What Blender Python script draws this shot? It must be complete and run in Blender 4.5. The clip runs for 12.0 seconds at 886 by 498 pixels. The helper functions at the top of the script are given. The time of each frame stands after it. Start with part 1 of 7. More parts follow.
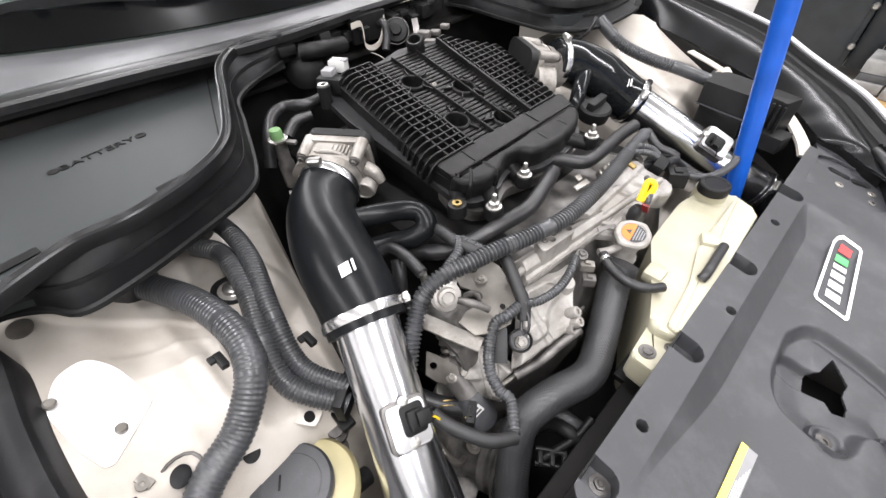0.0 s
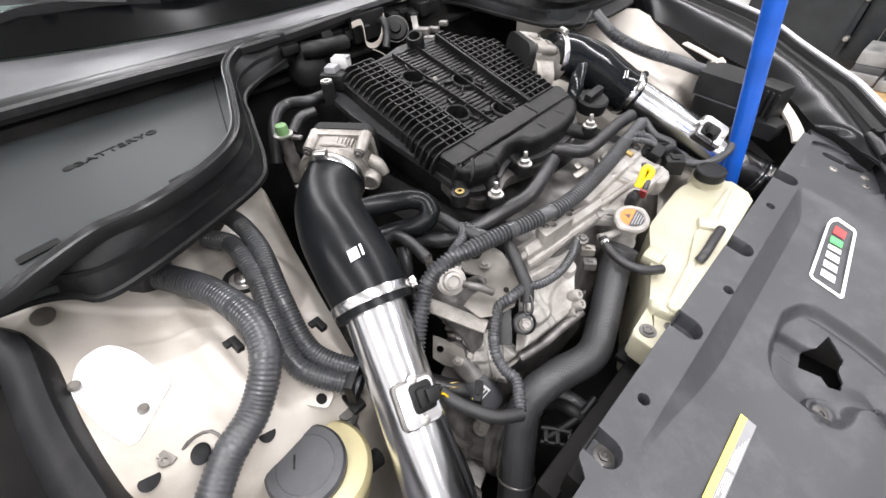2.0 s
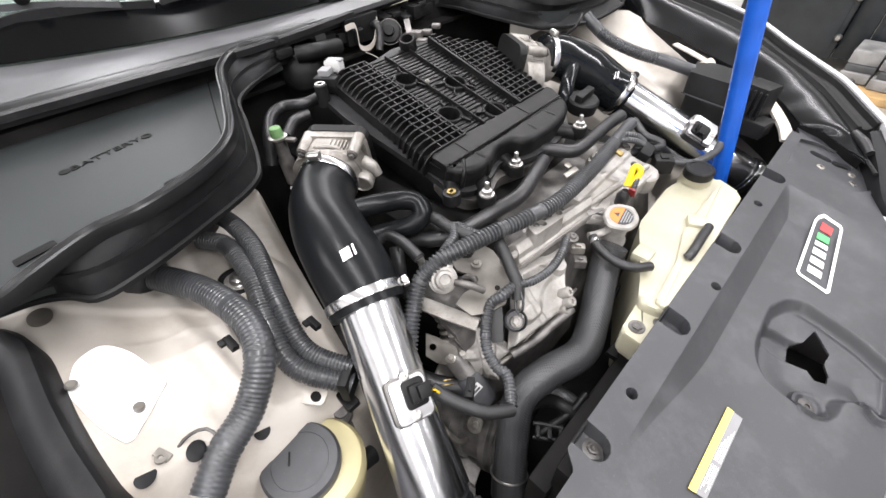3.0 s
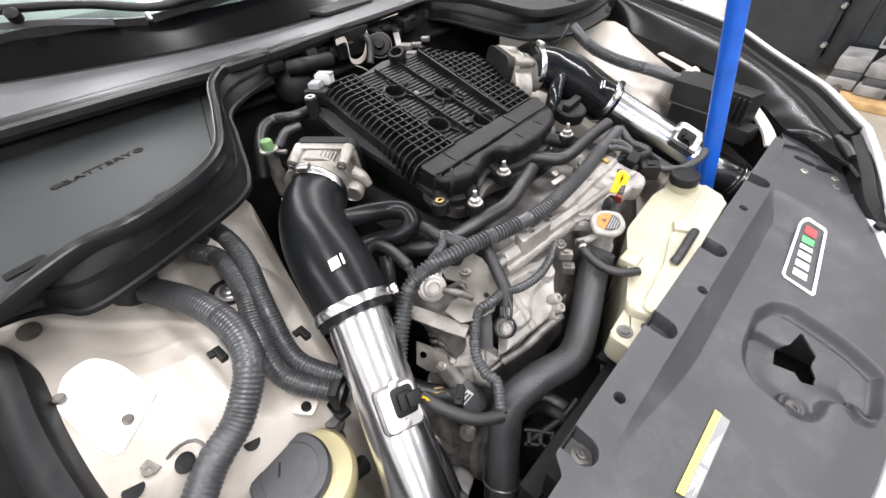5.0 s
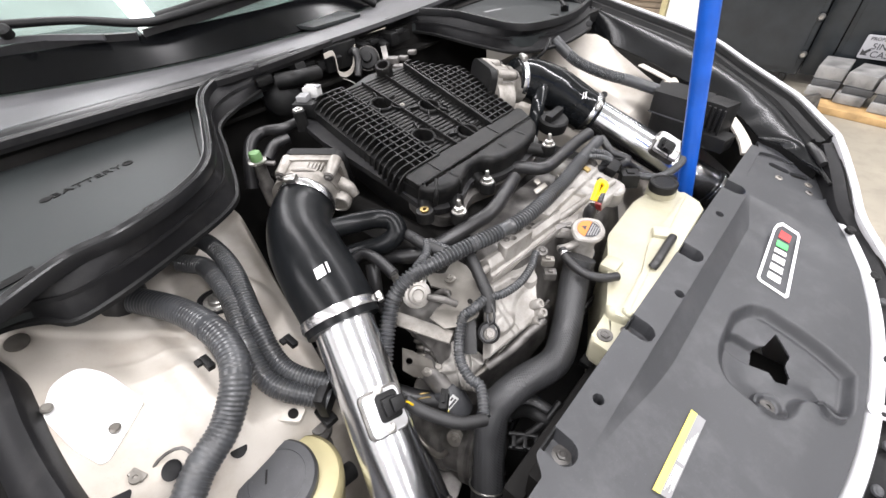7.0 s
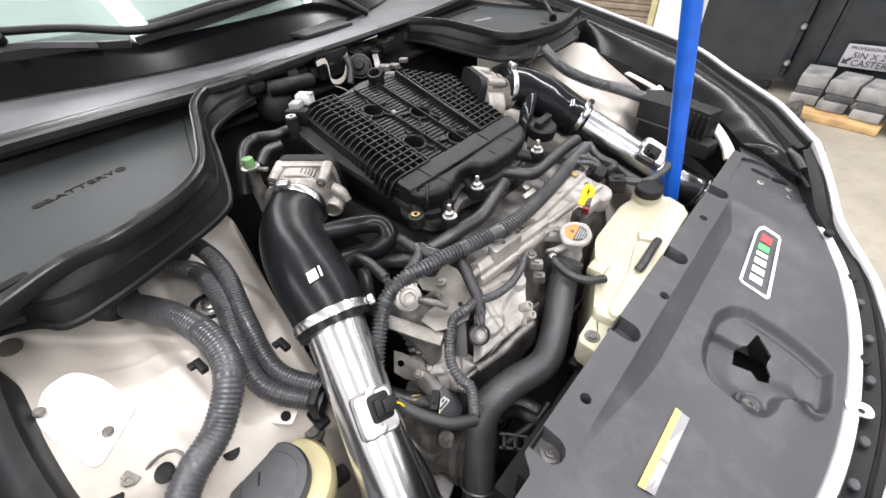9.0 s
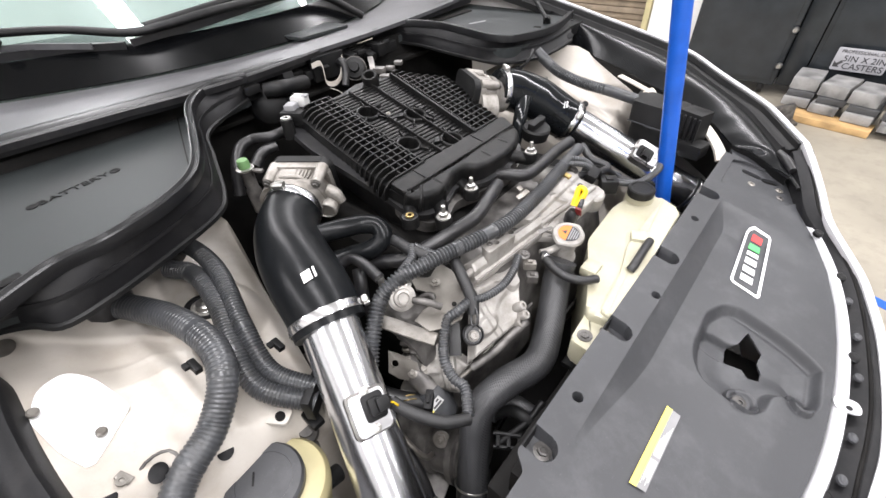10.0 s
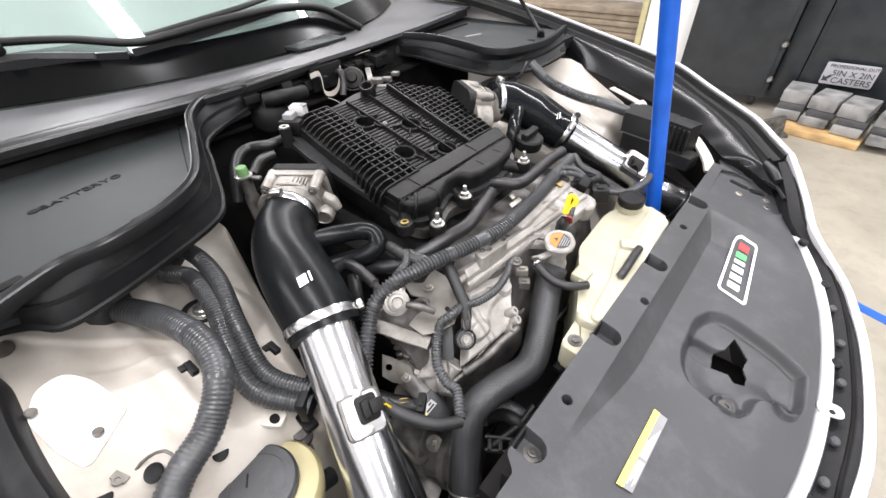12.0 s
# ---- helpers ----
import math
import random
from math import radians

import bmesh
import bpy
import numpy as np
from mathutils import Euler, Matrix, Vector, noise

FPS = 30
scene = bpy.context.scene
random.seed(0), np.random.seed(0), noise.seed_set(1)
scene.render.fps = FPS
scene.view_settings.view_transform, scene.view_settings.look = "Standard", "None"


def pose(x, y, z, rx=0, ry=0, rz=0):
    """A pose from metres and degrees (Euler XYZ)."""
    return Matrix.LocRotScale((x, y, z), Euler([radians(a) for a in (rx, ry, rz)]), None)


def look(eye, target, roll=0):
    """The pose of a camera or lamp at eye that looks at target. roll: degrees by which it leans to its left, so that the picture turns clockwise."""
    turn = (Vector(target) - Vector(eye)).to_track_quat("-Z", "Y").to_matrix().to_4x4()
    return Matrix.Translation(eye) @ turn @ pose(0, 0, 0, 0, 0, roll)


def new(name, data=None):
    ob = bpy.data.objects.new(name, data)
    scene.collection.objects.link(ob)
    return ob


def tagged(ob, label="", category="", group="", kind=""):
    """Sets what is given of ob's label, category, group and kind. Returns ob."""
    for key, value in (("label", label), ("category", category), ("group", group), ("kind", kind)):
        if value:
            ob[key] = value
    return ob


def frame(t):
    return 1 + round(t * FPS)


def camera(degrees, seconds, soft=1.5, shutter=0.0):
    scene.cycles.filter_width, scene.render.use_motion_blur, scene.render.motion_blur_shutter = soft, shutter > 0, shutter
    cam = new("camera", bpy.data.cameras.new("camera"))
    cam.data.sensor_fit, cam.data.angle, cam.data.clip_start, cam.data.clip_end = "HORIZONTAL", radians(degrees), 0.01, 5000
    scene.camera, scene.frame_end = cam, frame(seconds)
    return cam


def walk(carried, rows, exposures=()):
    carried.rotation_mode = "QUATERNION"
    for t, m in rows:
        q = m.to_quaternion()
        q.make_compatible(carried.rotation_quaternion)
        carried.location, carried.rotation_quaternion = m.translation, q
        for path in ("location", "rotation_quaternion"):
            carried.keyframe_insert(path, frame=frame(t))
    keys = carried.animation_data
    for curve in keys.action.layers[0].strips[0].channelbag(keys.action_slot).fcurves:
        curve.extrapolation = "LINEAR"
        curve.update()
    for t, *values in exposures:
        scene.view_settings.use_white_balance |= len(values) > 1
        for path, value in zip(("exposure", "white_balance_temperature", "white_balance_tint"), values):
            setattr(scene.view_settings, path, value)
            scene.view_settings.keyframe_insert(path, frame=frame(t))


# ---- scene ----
# axes: x to the front of the car, y to its left side, z up; the garage floor is z = 0
cam = camera(94.8, 12.0)
PATH = [
    (0, (0.511, -0.546, 1.359), (-0.536, 0.418, -0.047), -3.1),
    (0.5, (0.51, -0.548, 1.357), (-0.537, 0.414, -0.049), -3.3),
    (1, (0.519, -0.56, 1.355), (-0.527, 0.4, -0.054), -3.6),
    (1.5, (0.517, -0.573, 1.36), (-0.547, 0.388, -0.034), -4.2),
    (2, (0.527, -0.57, 1.356), (-0.526, 0.395, -0.044), -4.3),
    (2.5, (0.536, -0.569, 1.357), (-0.516, 0.4, -0.041), -4.5),
    (4.5, (0.55, -0.571, 1.366), (-0.508, 0.424, -0.009), -4.9),
    (5, (0.555, -0.564, 1.362), (-0.51, 0.441, 0.0), -5.1),
    (5.5, (0.559, -0.558, 1.363), (-0.507, 0.458, 0.009), -5.1),
    (6, (0.566, -0.558, 1.365), (-0.499, 0.468, 0.018), -5.1),
    (6.5, (0.574, -0.561, 1.371), (-0.491, 0.477, 0.034), -5.0),
    (7, (0.575, -0.562, 1.371), (-0.487, 0.484, 0.037), -4.9),
    (9, (0.586, -0.567, 1.377), (-0.463, 0.514, 0.062), -4.3),
    (9.5, (0.586, -0.566, 1.376), (-0.46, 0.52, 0.062), -4.2),
    (10, (0.593, -0.568, 1.378), (-0.448, 0.529, 0.07), -4.0),
    (10.5, (0.593, -0.568, 1.38), (-0.45, 0.532, 0.076), -4.0),
    (11, (0.593, -0.568, 1.38), (-0.45, 0.534, 0.078), -4.0),
    (11.5, (0.606, -0.569, 1.382), (-0.434, 0.54, 0.082), -3.7),
    (12, (0.607, -0.575, 1.384), (-0.441, 0.554, 0.108), -3.3),
]
walk(cam, [(t, look(eye, target, roll)) for t, eye, target, roll in PATH])

# ---- light: a closed garage with rows of ceiling strip lamps ----
world = bpy.data.worlds.new("garage_air")
world.use_nodes = True
world.node_tree.nodes["Background"].inputs[0].default_value = (0.9, 0.95, 1.0, 1)
world.node_tree.nodes["Background"].inputs[1].default_value = 0.02
scene.world = world


def strip_lamp(x, y, z, sx, sy, watts, up=False, tone=(1.0, 0.972, 1.0)):
    """One face of a hanging strip lamp, shining down or up."""
    data = bpy.data.lights.new("ceiling_strip", "AREA")
    data.shape, data.size, data.size_y, data.energy, data.color = "RECTANGLE", sx, sy, watts, tone
    ob = new("ceiling_strip", data)
    ob.matrix_world = pose(x, y, z, 180 if up else 0)
    return ob


# hanging battens: each throws most of its light down and a part up on the ceiling
for lamp_x, lamp_y, run, wide, watts in ((0.4, -3.1, 12.4, 0.16, 310), (-0.6, 2.3, 11.4, 0.16, 285), (1.6, -0.5, 4.8, 0.16, 122), (-0.6, 5.4, 11.4, 0.16, 75), (-4.0, -0.08, 5.6, 0.22, 90)):
    strip_lamp(lamp_x, lamp_y, 3.40, run, wide, watts * 1.14)
    strip_lamp(lamp_x, lamp_y, 3.44, run, wide, watts * 0.46, True)
scene.view_settings.exposure = 0.06

# ---- materials ----
def mat(name, base, rough=0.5, metal=0.0, vary=0.25, scale=30.0, bump=0.1, grain=400.0, spec=0.5, tint=None, coat=0.0, rvary=0.15, dirt=None, amount=0.4, dscale=None):
    """A principled surface with blotches at one scale, fine grain at another, and slight relief."""
    m = bpy.data.materials.new(name)
    m.use_nodes = True
    nt = m.node_tree
    b = nt.nodes["Principled BSDF"]
    tc = nt.nodes.new("ShaderNodeTexCoord")
    big, fine = nt.nodes.new("ShaderNodeTexNoise"), nt.nodes.new("ShaderNodeTexNoise")
    for node, s, d in ((big, scale, 6), (fine, grain, 3)):
        node.inputs["Scale"].default_value, node.inputs["Detail"].default_value = s, d
        nt.links.new(tc.outputs["Object"], node.inputs["Vector"])
    mix = nt.nodes.new("ShaderNodeMix")
    mix.data_type = "RGBA"
    dark = tuple(c * (1 - vary) for c in base)
    light = tint or tuple(min(1, c * (1 + vary)) for c in base)
    mix.inputs["A"].default_value, mix.inputs["B"].default_value = (*dark, 1), (*light, 1)
    ramp = nt.nodes.new("ShaderNodeMapRange")
    ramp.inputs["From Min"].default_value, ramp.inputs["From Max"].default_value = 0.3, 0.7
    nt.links.new(big.outputs["Fac"], ramp.inputs["Value"])
    nt.links.new(ramp.outputs["Result"], mix.inputs["Factor"])
    top = mix
    if dirt:
        # uneven film of dust or grime with fine speckles
        film, specks = nt.nodes.new("ShaderNodeTexNoise"), nt.nodes.new("ShaderNodeTexNoise")
        for node, s, d in ((film, dscale or scale * 2.3, 9), (specks, 420.0, 2)):
            node.inputs["Scale"].default_value, node.inputs["Detail"].default_value = s, d
            nt.links.new(tc.outputs["Object"], node.inputs["Vector"])
        film.inputs["Roughness"].default_value = 0.7
        a1, a2, add = nt.nodes.new("ShaderNodeMapRange"), nt.nodes.new("ShaderNodeMapRange"), nt.nodes.new("ShaderNodeMath")
        a1.inputs["From Min"].default_value, a1.inputs["From Max"].default_value, a1.inputs["To Max"].default_value = 0.48, 0.72, amount
        a2.inputs["From Min"].default_value, a2.inputs["From Max"].default_value, a2.inputs["To Max"].default_value = 0.68, 0.76, amount
        add.use_clamp = True
        nt.links.new(film.outputs["Fac"], a1.inputs["Value"]), nt.links.new(specks.outputs["Fac"], a2.inputs["Value"])
        nt.links.new(a1.outputs["Result"], add.inputs[0]), nt.links.new(a2.outputs["Result"], add.inputs[1])
        top = nt.nodes.new("ShaderNodeMix")
        top.data_type = "RGBA"
        top.inputs["B"].default_value = (*dirt, 1)
        nt.links.new(add.outputs["Value"], top.inputs["Factor"]), nt.links.new(mix.outputs["Result"], top.inputs["A"])
    nt.links.new(top.outputs["Result"], b.inputs["Base Color"])
    rr = nt.nodes.new("ShaderNodeMapRange")
    rr.inputs["To Min"].default_value, rr.inputs["To Max"].default_value = max(0.02, rough * (1 - rvary)), min(1, rough * (1 + rvary))
    nt.links.new(big.outputs["Fac"], rr.inputs["Value"])
    nt.links.new(rr.outputs["Result"], b.inputs["Roughness"])
    b.inputs["Metallic"].default_value = metal
    b.inputs["Specular IOR Level"].default_value = spec
    b.inputs["Coat Weight"].default_value = coat
    b.inputs["Coat Roughness"].default_value = 0.14
    if bump:
        bp = nt.nodes.new("ShaderNodeBump")
        bp.inputs["Strength"].default_value, bp.inputs["Distance"].default_value = bump, 0.001
        nt.links.new(fine.outputs["Fac"], bp.inputs["Height"])
        nt.links.new(bp.outputs["Normal"], b.inputs["Normal"])
    return m


M = {
    "plastic": mat("black_plastic", (0.0065, 0.0068, 0.0075), 0.46, vary=0.35, scale=14, bump=0.12, grain=900, tint=(0.011, 0.011, 0.011), spec=0.2, dirt=(0.02, 0.019, 0.018), amount=0.3),
    "plenum": mat("moulded_black_nylon", (0.0045, 0.0048, 0.0054), 0.4, vary=0.4, scale=18, bump=0.15, grain=700, tint=(0.009, 0.0088, 0.0085), spec=0.2, dirt=(0.036, 0.033, 0.030), amount=0.35, dscale=60),
    "cover": mat("grained_black_cover", (0.022, 0.0253, 0.0258), 0.45, vary=0.2, scale=6, bump=0.25, grain=1600, spec=0.26, dirt=(0.026, 0.027, 0.028), amount=0.4, dscale=14),
    "moulding": mat("grey_black_moulding", (0.007, 0.007, 0.0078), 0.46, vary=0.3, scale=12, bump=0.15, grain=900, spec=0.18, dirt=(0.035, 0.034, 0.032), amount=0.3),
    "cowl": mat("worn_grey_cowl", (0.054, 0.054, 0.058), 0.40, vary=0.3, scale=9, bump=0.15, grain=900, dirt=(0.12, 0.12, 0.125), amount=0.3),
    "shroud": mat("grey_black_plastic", (0.034, 0.0352, 0.0385), 0.46, vary=0.15, scale=5, bump=0.2, grain=1500, dirt=(0.11, 0.11, 0.115), amount=0.3, dscale=16),
    "rubber": mat("black_rubber", (0.0105, 0.0105, 0.0115), 0.4, vary=0.3, scale=25, bump=0.15, grain=500, dirt=(0.045, 0.042, 0.038), amount=0.4),
    "woven": mat("braided_black_rubber", (0.028, 0.0285, 0.03), 0.42, vary=0.25, scale=20, bump=0.9, grain=330),
    "apron": mat("glossy_black_apron", (0.006, 0.0064, 0.007), 0.24, vary=0.35, scale=12, bump=0.08, grain=500, spec=0.3),
    "matte": mat("matte_black_print", (0.005, 0.005, 0.005), 0.6, vary=0.2, scale=40, bump=0.0, spec=0.15),
    "seal": mat("weatherstrip_rubber", (0.0078, 0.008, 0.0088), 0.34, vary=0.25, scale=20, bump=0.1, spec=0.32),
    "loom": mat("corrugated_loom", (0.04, 0.042, 0.045), 0.3, vary=0.3, scale=25, bump=0.08, dirt=(0.09, 0.085, 0.078), amount=0.35),
    "silicone": mat("satin_black_silicone", (0.007, 0.0078, 0.0095), 0.31, vary=0.3, scale=10, bump=0.1, grain=250, spec=0.4, dirt=(0.03, 0.03, 0.031), amount=0.25, dscale=30),
    "silicone_gloss": mat("glossy_black_silicone", (0.0075, 0.0085, 0.0095), 0.09, vary=0.3, scale=10, bump=0.05, grain=60, spec=0.3, dirt=(0.02, 0.021, 0.022), amount=0.2, dscale=30),
    "silicone_dusty": mat("dusty_black_silicone", (0.0055, 0.0062, 0.007), 0.29, vary=0.3, scale=10, bump=0.08, grain=160, spec=0.17, dirt=(0.02, 0.021, 0.022), amount=0.3, dscale=30),
    "tape": mat("black_cloth_tape", (0.011, 0.011, 0.0115), 0.5, vary=0.3, scale=60, bump=0.3, grain=900),
    "cream": mat("cream_body_paint", (0.43, 0.393, 0.343), 0.45, vary=0.12, scale=9, bump=0.05, grain=250, tint=(0.53, 0.498, 0.452), coat=0.1, dirt=(0.30, 0.23, 0.16), amount=0.4, dscale=13),
    "white": mat("white_car_paint", (0.52, 0.52, 0.535), 0.22, vary=0.03, scale=4, bump=0.02, coat=0.7),
    "polish": mat("polished_aluminium", (0.74, 0.75, 0.78), 0.2, metal=1.0, vary=0.05, scale=12, bump=0.03, grain=150, rvary=0.4),
    "steel": mat("stainless_band", (0.72, 0.72, 0.73), 0.22, metal=1.0, vary=0.08, scale=40, bump=0.05),
    "cast": mat("cast_aluminium", (0.29, 0.274, 0.252), 0.46, metal=0.35, vary=0.3, scale=18, bump=0.5, grain=300, tint=(0.43, 0.412, 0.386), dirt=(0.10, 0.08, 0.06), amount=0.45, dscale=40),
    "throttle_cast": mat("grimy_throttle_casting", (0.23, 0.213, 0.19), 0.42, metal=0.45, vary=0.3, scale=22, bump=0.6, grain=260, tint=(0.36, 0.342, 0.315), dirt=(0.10, 0.08, 0.06), amount=0.55, dscale=48),
    "satin": mat("satin_welded_aluminium", (0.56, 0.56, 0.57), 0.38, metal=0.7, vary=0.08, scale=30, bump=0.15, grain=200),
    # white raised to carry the glare on the wing label
    "paper": mat("white_glare_label", (0.93, 0.93, 0.93), 0.6, vary=0.02, scale=20, bump=0.03),
    "castdark": mat("oily_cast_aluminium", (0.09, 0.085, 0.08), 0.42, metal=0.5, vary=0.5, scale=30, bump=0.35, grain=300, tint=(0.2, 0.19, 0.18)),
    "zinc": mat("dull_zinc_plate", (0.17, 0.155, 0.135), 0.38, metal=0.5, vary=0.3, scale=20, bump=0.15, tint=(0.27, 0.255, 0.23)),
    "bolt": mat("bright_bolt", (0.47, 0.46, 0.44), 0.34, metal=0.95, vary=0.15, scale=80, bump=0.1),
    "brass": mat("brass_insert", (0.30, 0.22, 0.09), 0.4, metal=1.0, vary=0.2, scale=80, bump=0.1),
    "tank": mat("milky_polyethylene", (0.37, 0.35, 0.262), 0.42, vary=0.08, scale=9, bump=0.06, grain=200, tint=(0.42, 0.40, 0.30), dirt=(0.29, 0.24, 0.14), amount=0.35, dscale=14),
    "tankpipe": mat("yellowed_polyethylene", (0.44, 0.39, 0.22), 0.4, vary=0.1, scale=20, bump=0.06),
    "yellow": mat("yellow_plastic", (0.85, 0.55, 0.01), 0.4, vary=0.08, scale=30, bump=0.03),
    "orange": mat("orange_label", (0.6, 0.16, 0.025), 0.45, vary=0.05, scale=30, bump=0.0),
    "green": mat("faded_green_cap", (0.13, 0.25, 0.10), 0.5, vary=0.1, scale=60, bump=0.05),
    "blue": mat("blue_painted_tube", (0.010, 0.09, 0.46), 0.3, vary=0.15, scale=20, bump=0.06, grain=200),
    "red": mat("dark_red_plastic", (0.16, 0.015, 0.015), 0.4, vary=0.2, scale=40, bump=0.05),
    "pink": mat("pink_plastic", (0.22, 0.065, 0.08), 0.45, vary=0.1, scale=40, bump=0.05),
    "offwhite": mat("offwhite_connector", (0.5, 0.5, 0.49), 0.45, vary=0.06, scale=40, bump=0.03),
    "print_white": mat("white_print", (0.85, 0.85, 0.85), 0.45, vary=0.03, scale=40, bump=0.0),
    "signgrey": mat("pale_grey_sign", (0.36, 0.36, 0.38), 0.4, vary=0.05, scale=20, bump=0.0),
    "print_green": mat("green_print", (0.08, 0.55, 0.13), 0.45, vary=0.05, scale=40, bump=0.0),
    "print_red": mat("red_print", (0.65, 0.04, 0.04), 0.45, vary=0.05, scale=40, bump=0.0),
    "print_grey": mat("grey_label", (0.2, 0.2, 0.205), 0.45, vary=0.08, scale=30, bump=0.0),
    "print_dark": mat("dark_label", (0.03, 0.03, 0.032), 0.45, vary=0.1, scale=30, bump=0.0),
    "print_yellow": mat("yellow_label", (0.85, 0.75, 0.12), 0.45, vary=0.05, scale=30, bump=0.0),
    "glossblack": mat("gloss_black_glass_band", (0.002, 0.0022, 0.0025), 0.2, vary=0.2, scale=20, bump=0.0, spec=0.12),
    "concrete": mat("garage_concrete", (0.30, 0.272, 0.22), 0.45, vary=0.18, scale=2.5, bump=0.2, grain=60, dirt=(0.20, 0.18, 0.145), amount=0.6, dscale=9),
    "wallpaint": mat("grey_wall_paint", (0.62, 0.62, 0.62), 0.6, vary=0.06, scale=2, bump=0.1, grain=150),
    "trimwhite": mat("white_trim_paint", (0.75, 0.75, 0.74), 0.4, vary=0.04, scale=4, bump=0.05),
    "ceilpaint": mat("pale_ceiling", (0.5, 0.52, 0.53), 0.7, vary=0.1, scale=2, bump=0.1, grain=100),
    "cabinet": mat("black_powder_coat", (0.021, 0.0245, 0.028), 0.24, vary=0.2, scale=8, bump=0.05, grain=600),
    "planks": mat("weathered_planks", (0.25, 0.2, 0.145), 0.6, vary=0.35, scale=7, bump=0.3, grain=80),
    "wood": mat("raw_lumber", (0.42, 0.27, 0.12), 0.6, vary=0.3, scale=10, bump=0.3, grain=80),
    "greyboard": mat("weathered_grey_block", (0.17, 0.17, 0.17), 0.6, vary=0.5, scale=11, bump=0.3, grain=120, tint=(0.34, 0.335, 0.325), dirt=(0.09, 0.085, 0.08), amount=0.5, dscale=22),
    "darkboard": mat("dark_grey_slab", (0.055, 0.056, 0.058), 0.5, vary=0.3, scale=11, bump=0.2, grain=120),
    # near-black that carries the shade of depths and gaps, also used for seams
    "void": mat("shade_and_seam_black", (0.011, 0.0105, 0.010), 0.7, vary=0.5, scale=12, bump=0.2, grain=100, spec=0.1),
}
glass = bpy.data.materials.new("tinted_windshield_glass")
glass.use_nodes = True
_g = glass.node_tree.nodes["Principled BSDF"]
_g.inputs["Base Color"].default_value = (0.55, 0.7, 0.66, 1)
_g.inputs["Roughness"].default_value, _g.inputs["Transmission Weight"].default_value, _g.inputs["IOR"].default_value = 0.02, 0.9, 1.5
M["glass"] = glass


def braid(m, scale=220.0):
    """Adds crossing diagonal threads to a material's relief."""
    nt = m.node_tree
    b = nt.nodes["Principled BSDF"]
    tc = nt.nodes.new("ShaderNodeTexCoord")
    waves = []
    for turn in (35, -35):
        mp, w = nt.nodes.new("ShaderNodeMapping"), nt.nodes.new("ShaderNodeTexWave")
        mp.inputs["Rotation"].default_value = (radians(turn), radians(20), radians(turn * 1.6))
        w.inputs["Scale"].default_value, w.inputs["Distortion"].default_value = scale / 2, 0.6
        nt.links.new(tc.outputs["Object"], mp.inputs["Vector"]), nt.links.new(mp.outputs["Vector"], w.inputs["Vector"])
        waves.append(w)
    top = nt.nodes.new("ShaderNodeMath")
    top.operation = "MULTIPLY"
    nt.links.new(waves[0].outputs["Fac"], top.inputs[0]), nt.links.new(waves[1].outputs["Fac"], top.inputs[1])
    bp = nt.nodes.new("ShaderNodeBump")
    bp.inputs["Strength"].default_value, bp.inputs["Distance"].default_value = 0.35, 0.001
    nt.links.new(top.outputs["Value"], bp.inputs["Height"]), nt.links.new(bp.outputs["Normal"], b.inputs["Normal"])


braid(M["woven"])

# ---- mesh tools ----
def part(name, bm, material, parent=None, label="", smooth=True):
    """Links a bmesh as one mesh object, under a thing or part where one is given."""
    bmesh.ops.recalc_face_normals(bm, faces=bm.faces)
    me = bpy.data.meshes.new(name)
    bm.to_mesh(me)
    bm.free()
    if smooth:
        me.polygons.foreach_set("use_smooth", [True] * len(me.polygons))
        me.set_sharp_from_angle(angle=radians(38))
    me.materials.append(M[material])
    ob = new(name, me)
    if parent:
        ob.parent = parent
    if label:
        ob["label"] = label
    return ob


def thing(name, label, category, group="", kind=""):
    return tagged(new(name), label, category, group, kind)


def spline(pts, step):
    """Evenly spaced places along a smooth line through pts, with the share of the way at each."""
    p = [Vector(q) for q in pts]
    if len(p) == 2:
        n = max(2, int((p[1] - p[0]).length / step))
        return [p[0].lerp(p[1], i / n) for i in range(n + 1)], [i / n for i in range(n + 1)]
    ext = [p[0] * 2 - p[1]] + p + [p[-1] * 2 - p[-2]]
    dense, share = [], []
    for i in range(1, len(ext) - 2):
        a, b, c, d = ext[i - 1:i + 3]
        for k in range(24):
            t = k / 24
            dense.append(0.5 * ((2 * b) + (c - a) * t + (2 * a - 5 * b + 4 * c - d) * t * t + (3 * b - a - 3 * c + d) * t ** 3))
            share.append((i - 1 + t) / (len(p) - 1))
    dense.append(p[-1]), share.append(1.0)
    run = [0.0]
    for a, b in zip(dense, dense[1:]):
        run.append(run[-1] + (b - a).length)
    n = max(3, int(run[-1] / step))
    out, sh, j = [], [], 0
    for i in range(n + 1):
        s = run[-1] * i / n
        while j < len(run) - 2 and run[j + 1] < s:
            j += 1
        f = (s - run[j]) / max(1e-9, run[j + 1] - run[j])
        out.append(dense[j].lerp(dense[j + 1], f)), sh.append(share[j] + (share[j + 1] - share[j]) * f)
    return out, sh


def axes_along(line):
    """Tangent and two carried normals at each place of a line."""
    res, n = [], None
    for i, p in enumerate(line):
        t = (line[min(i + 1, len(line) - 1)] - line[max(i - 1, 0)]).normalized()
        if n is None:
            n = t.cross(Vector((0.13, 0.21, 0.97))).normalized()
        n = (n - t * n.dot(t)).normalized()
        res.append((t, n, t.cross(n)))
    return res


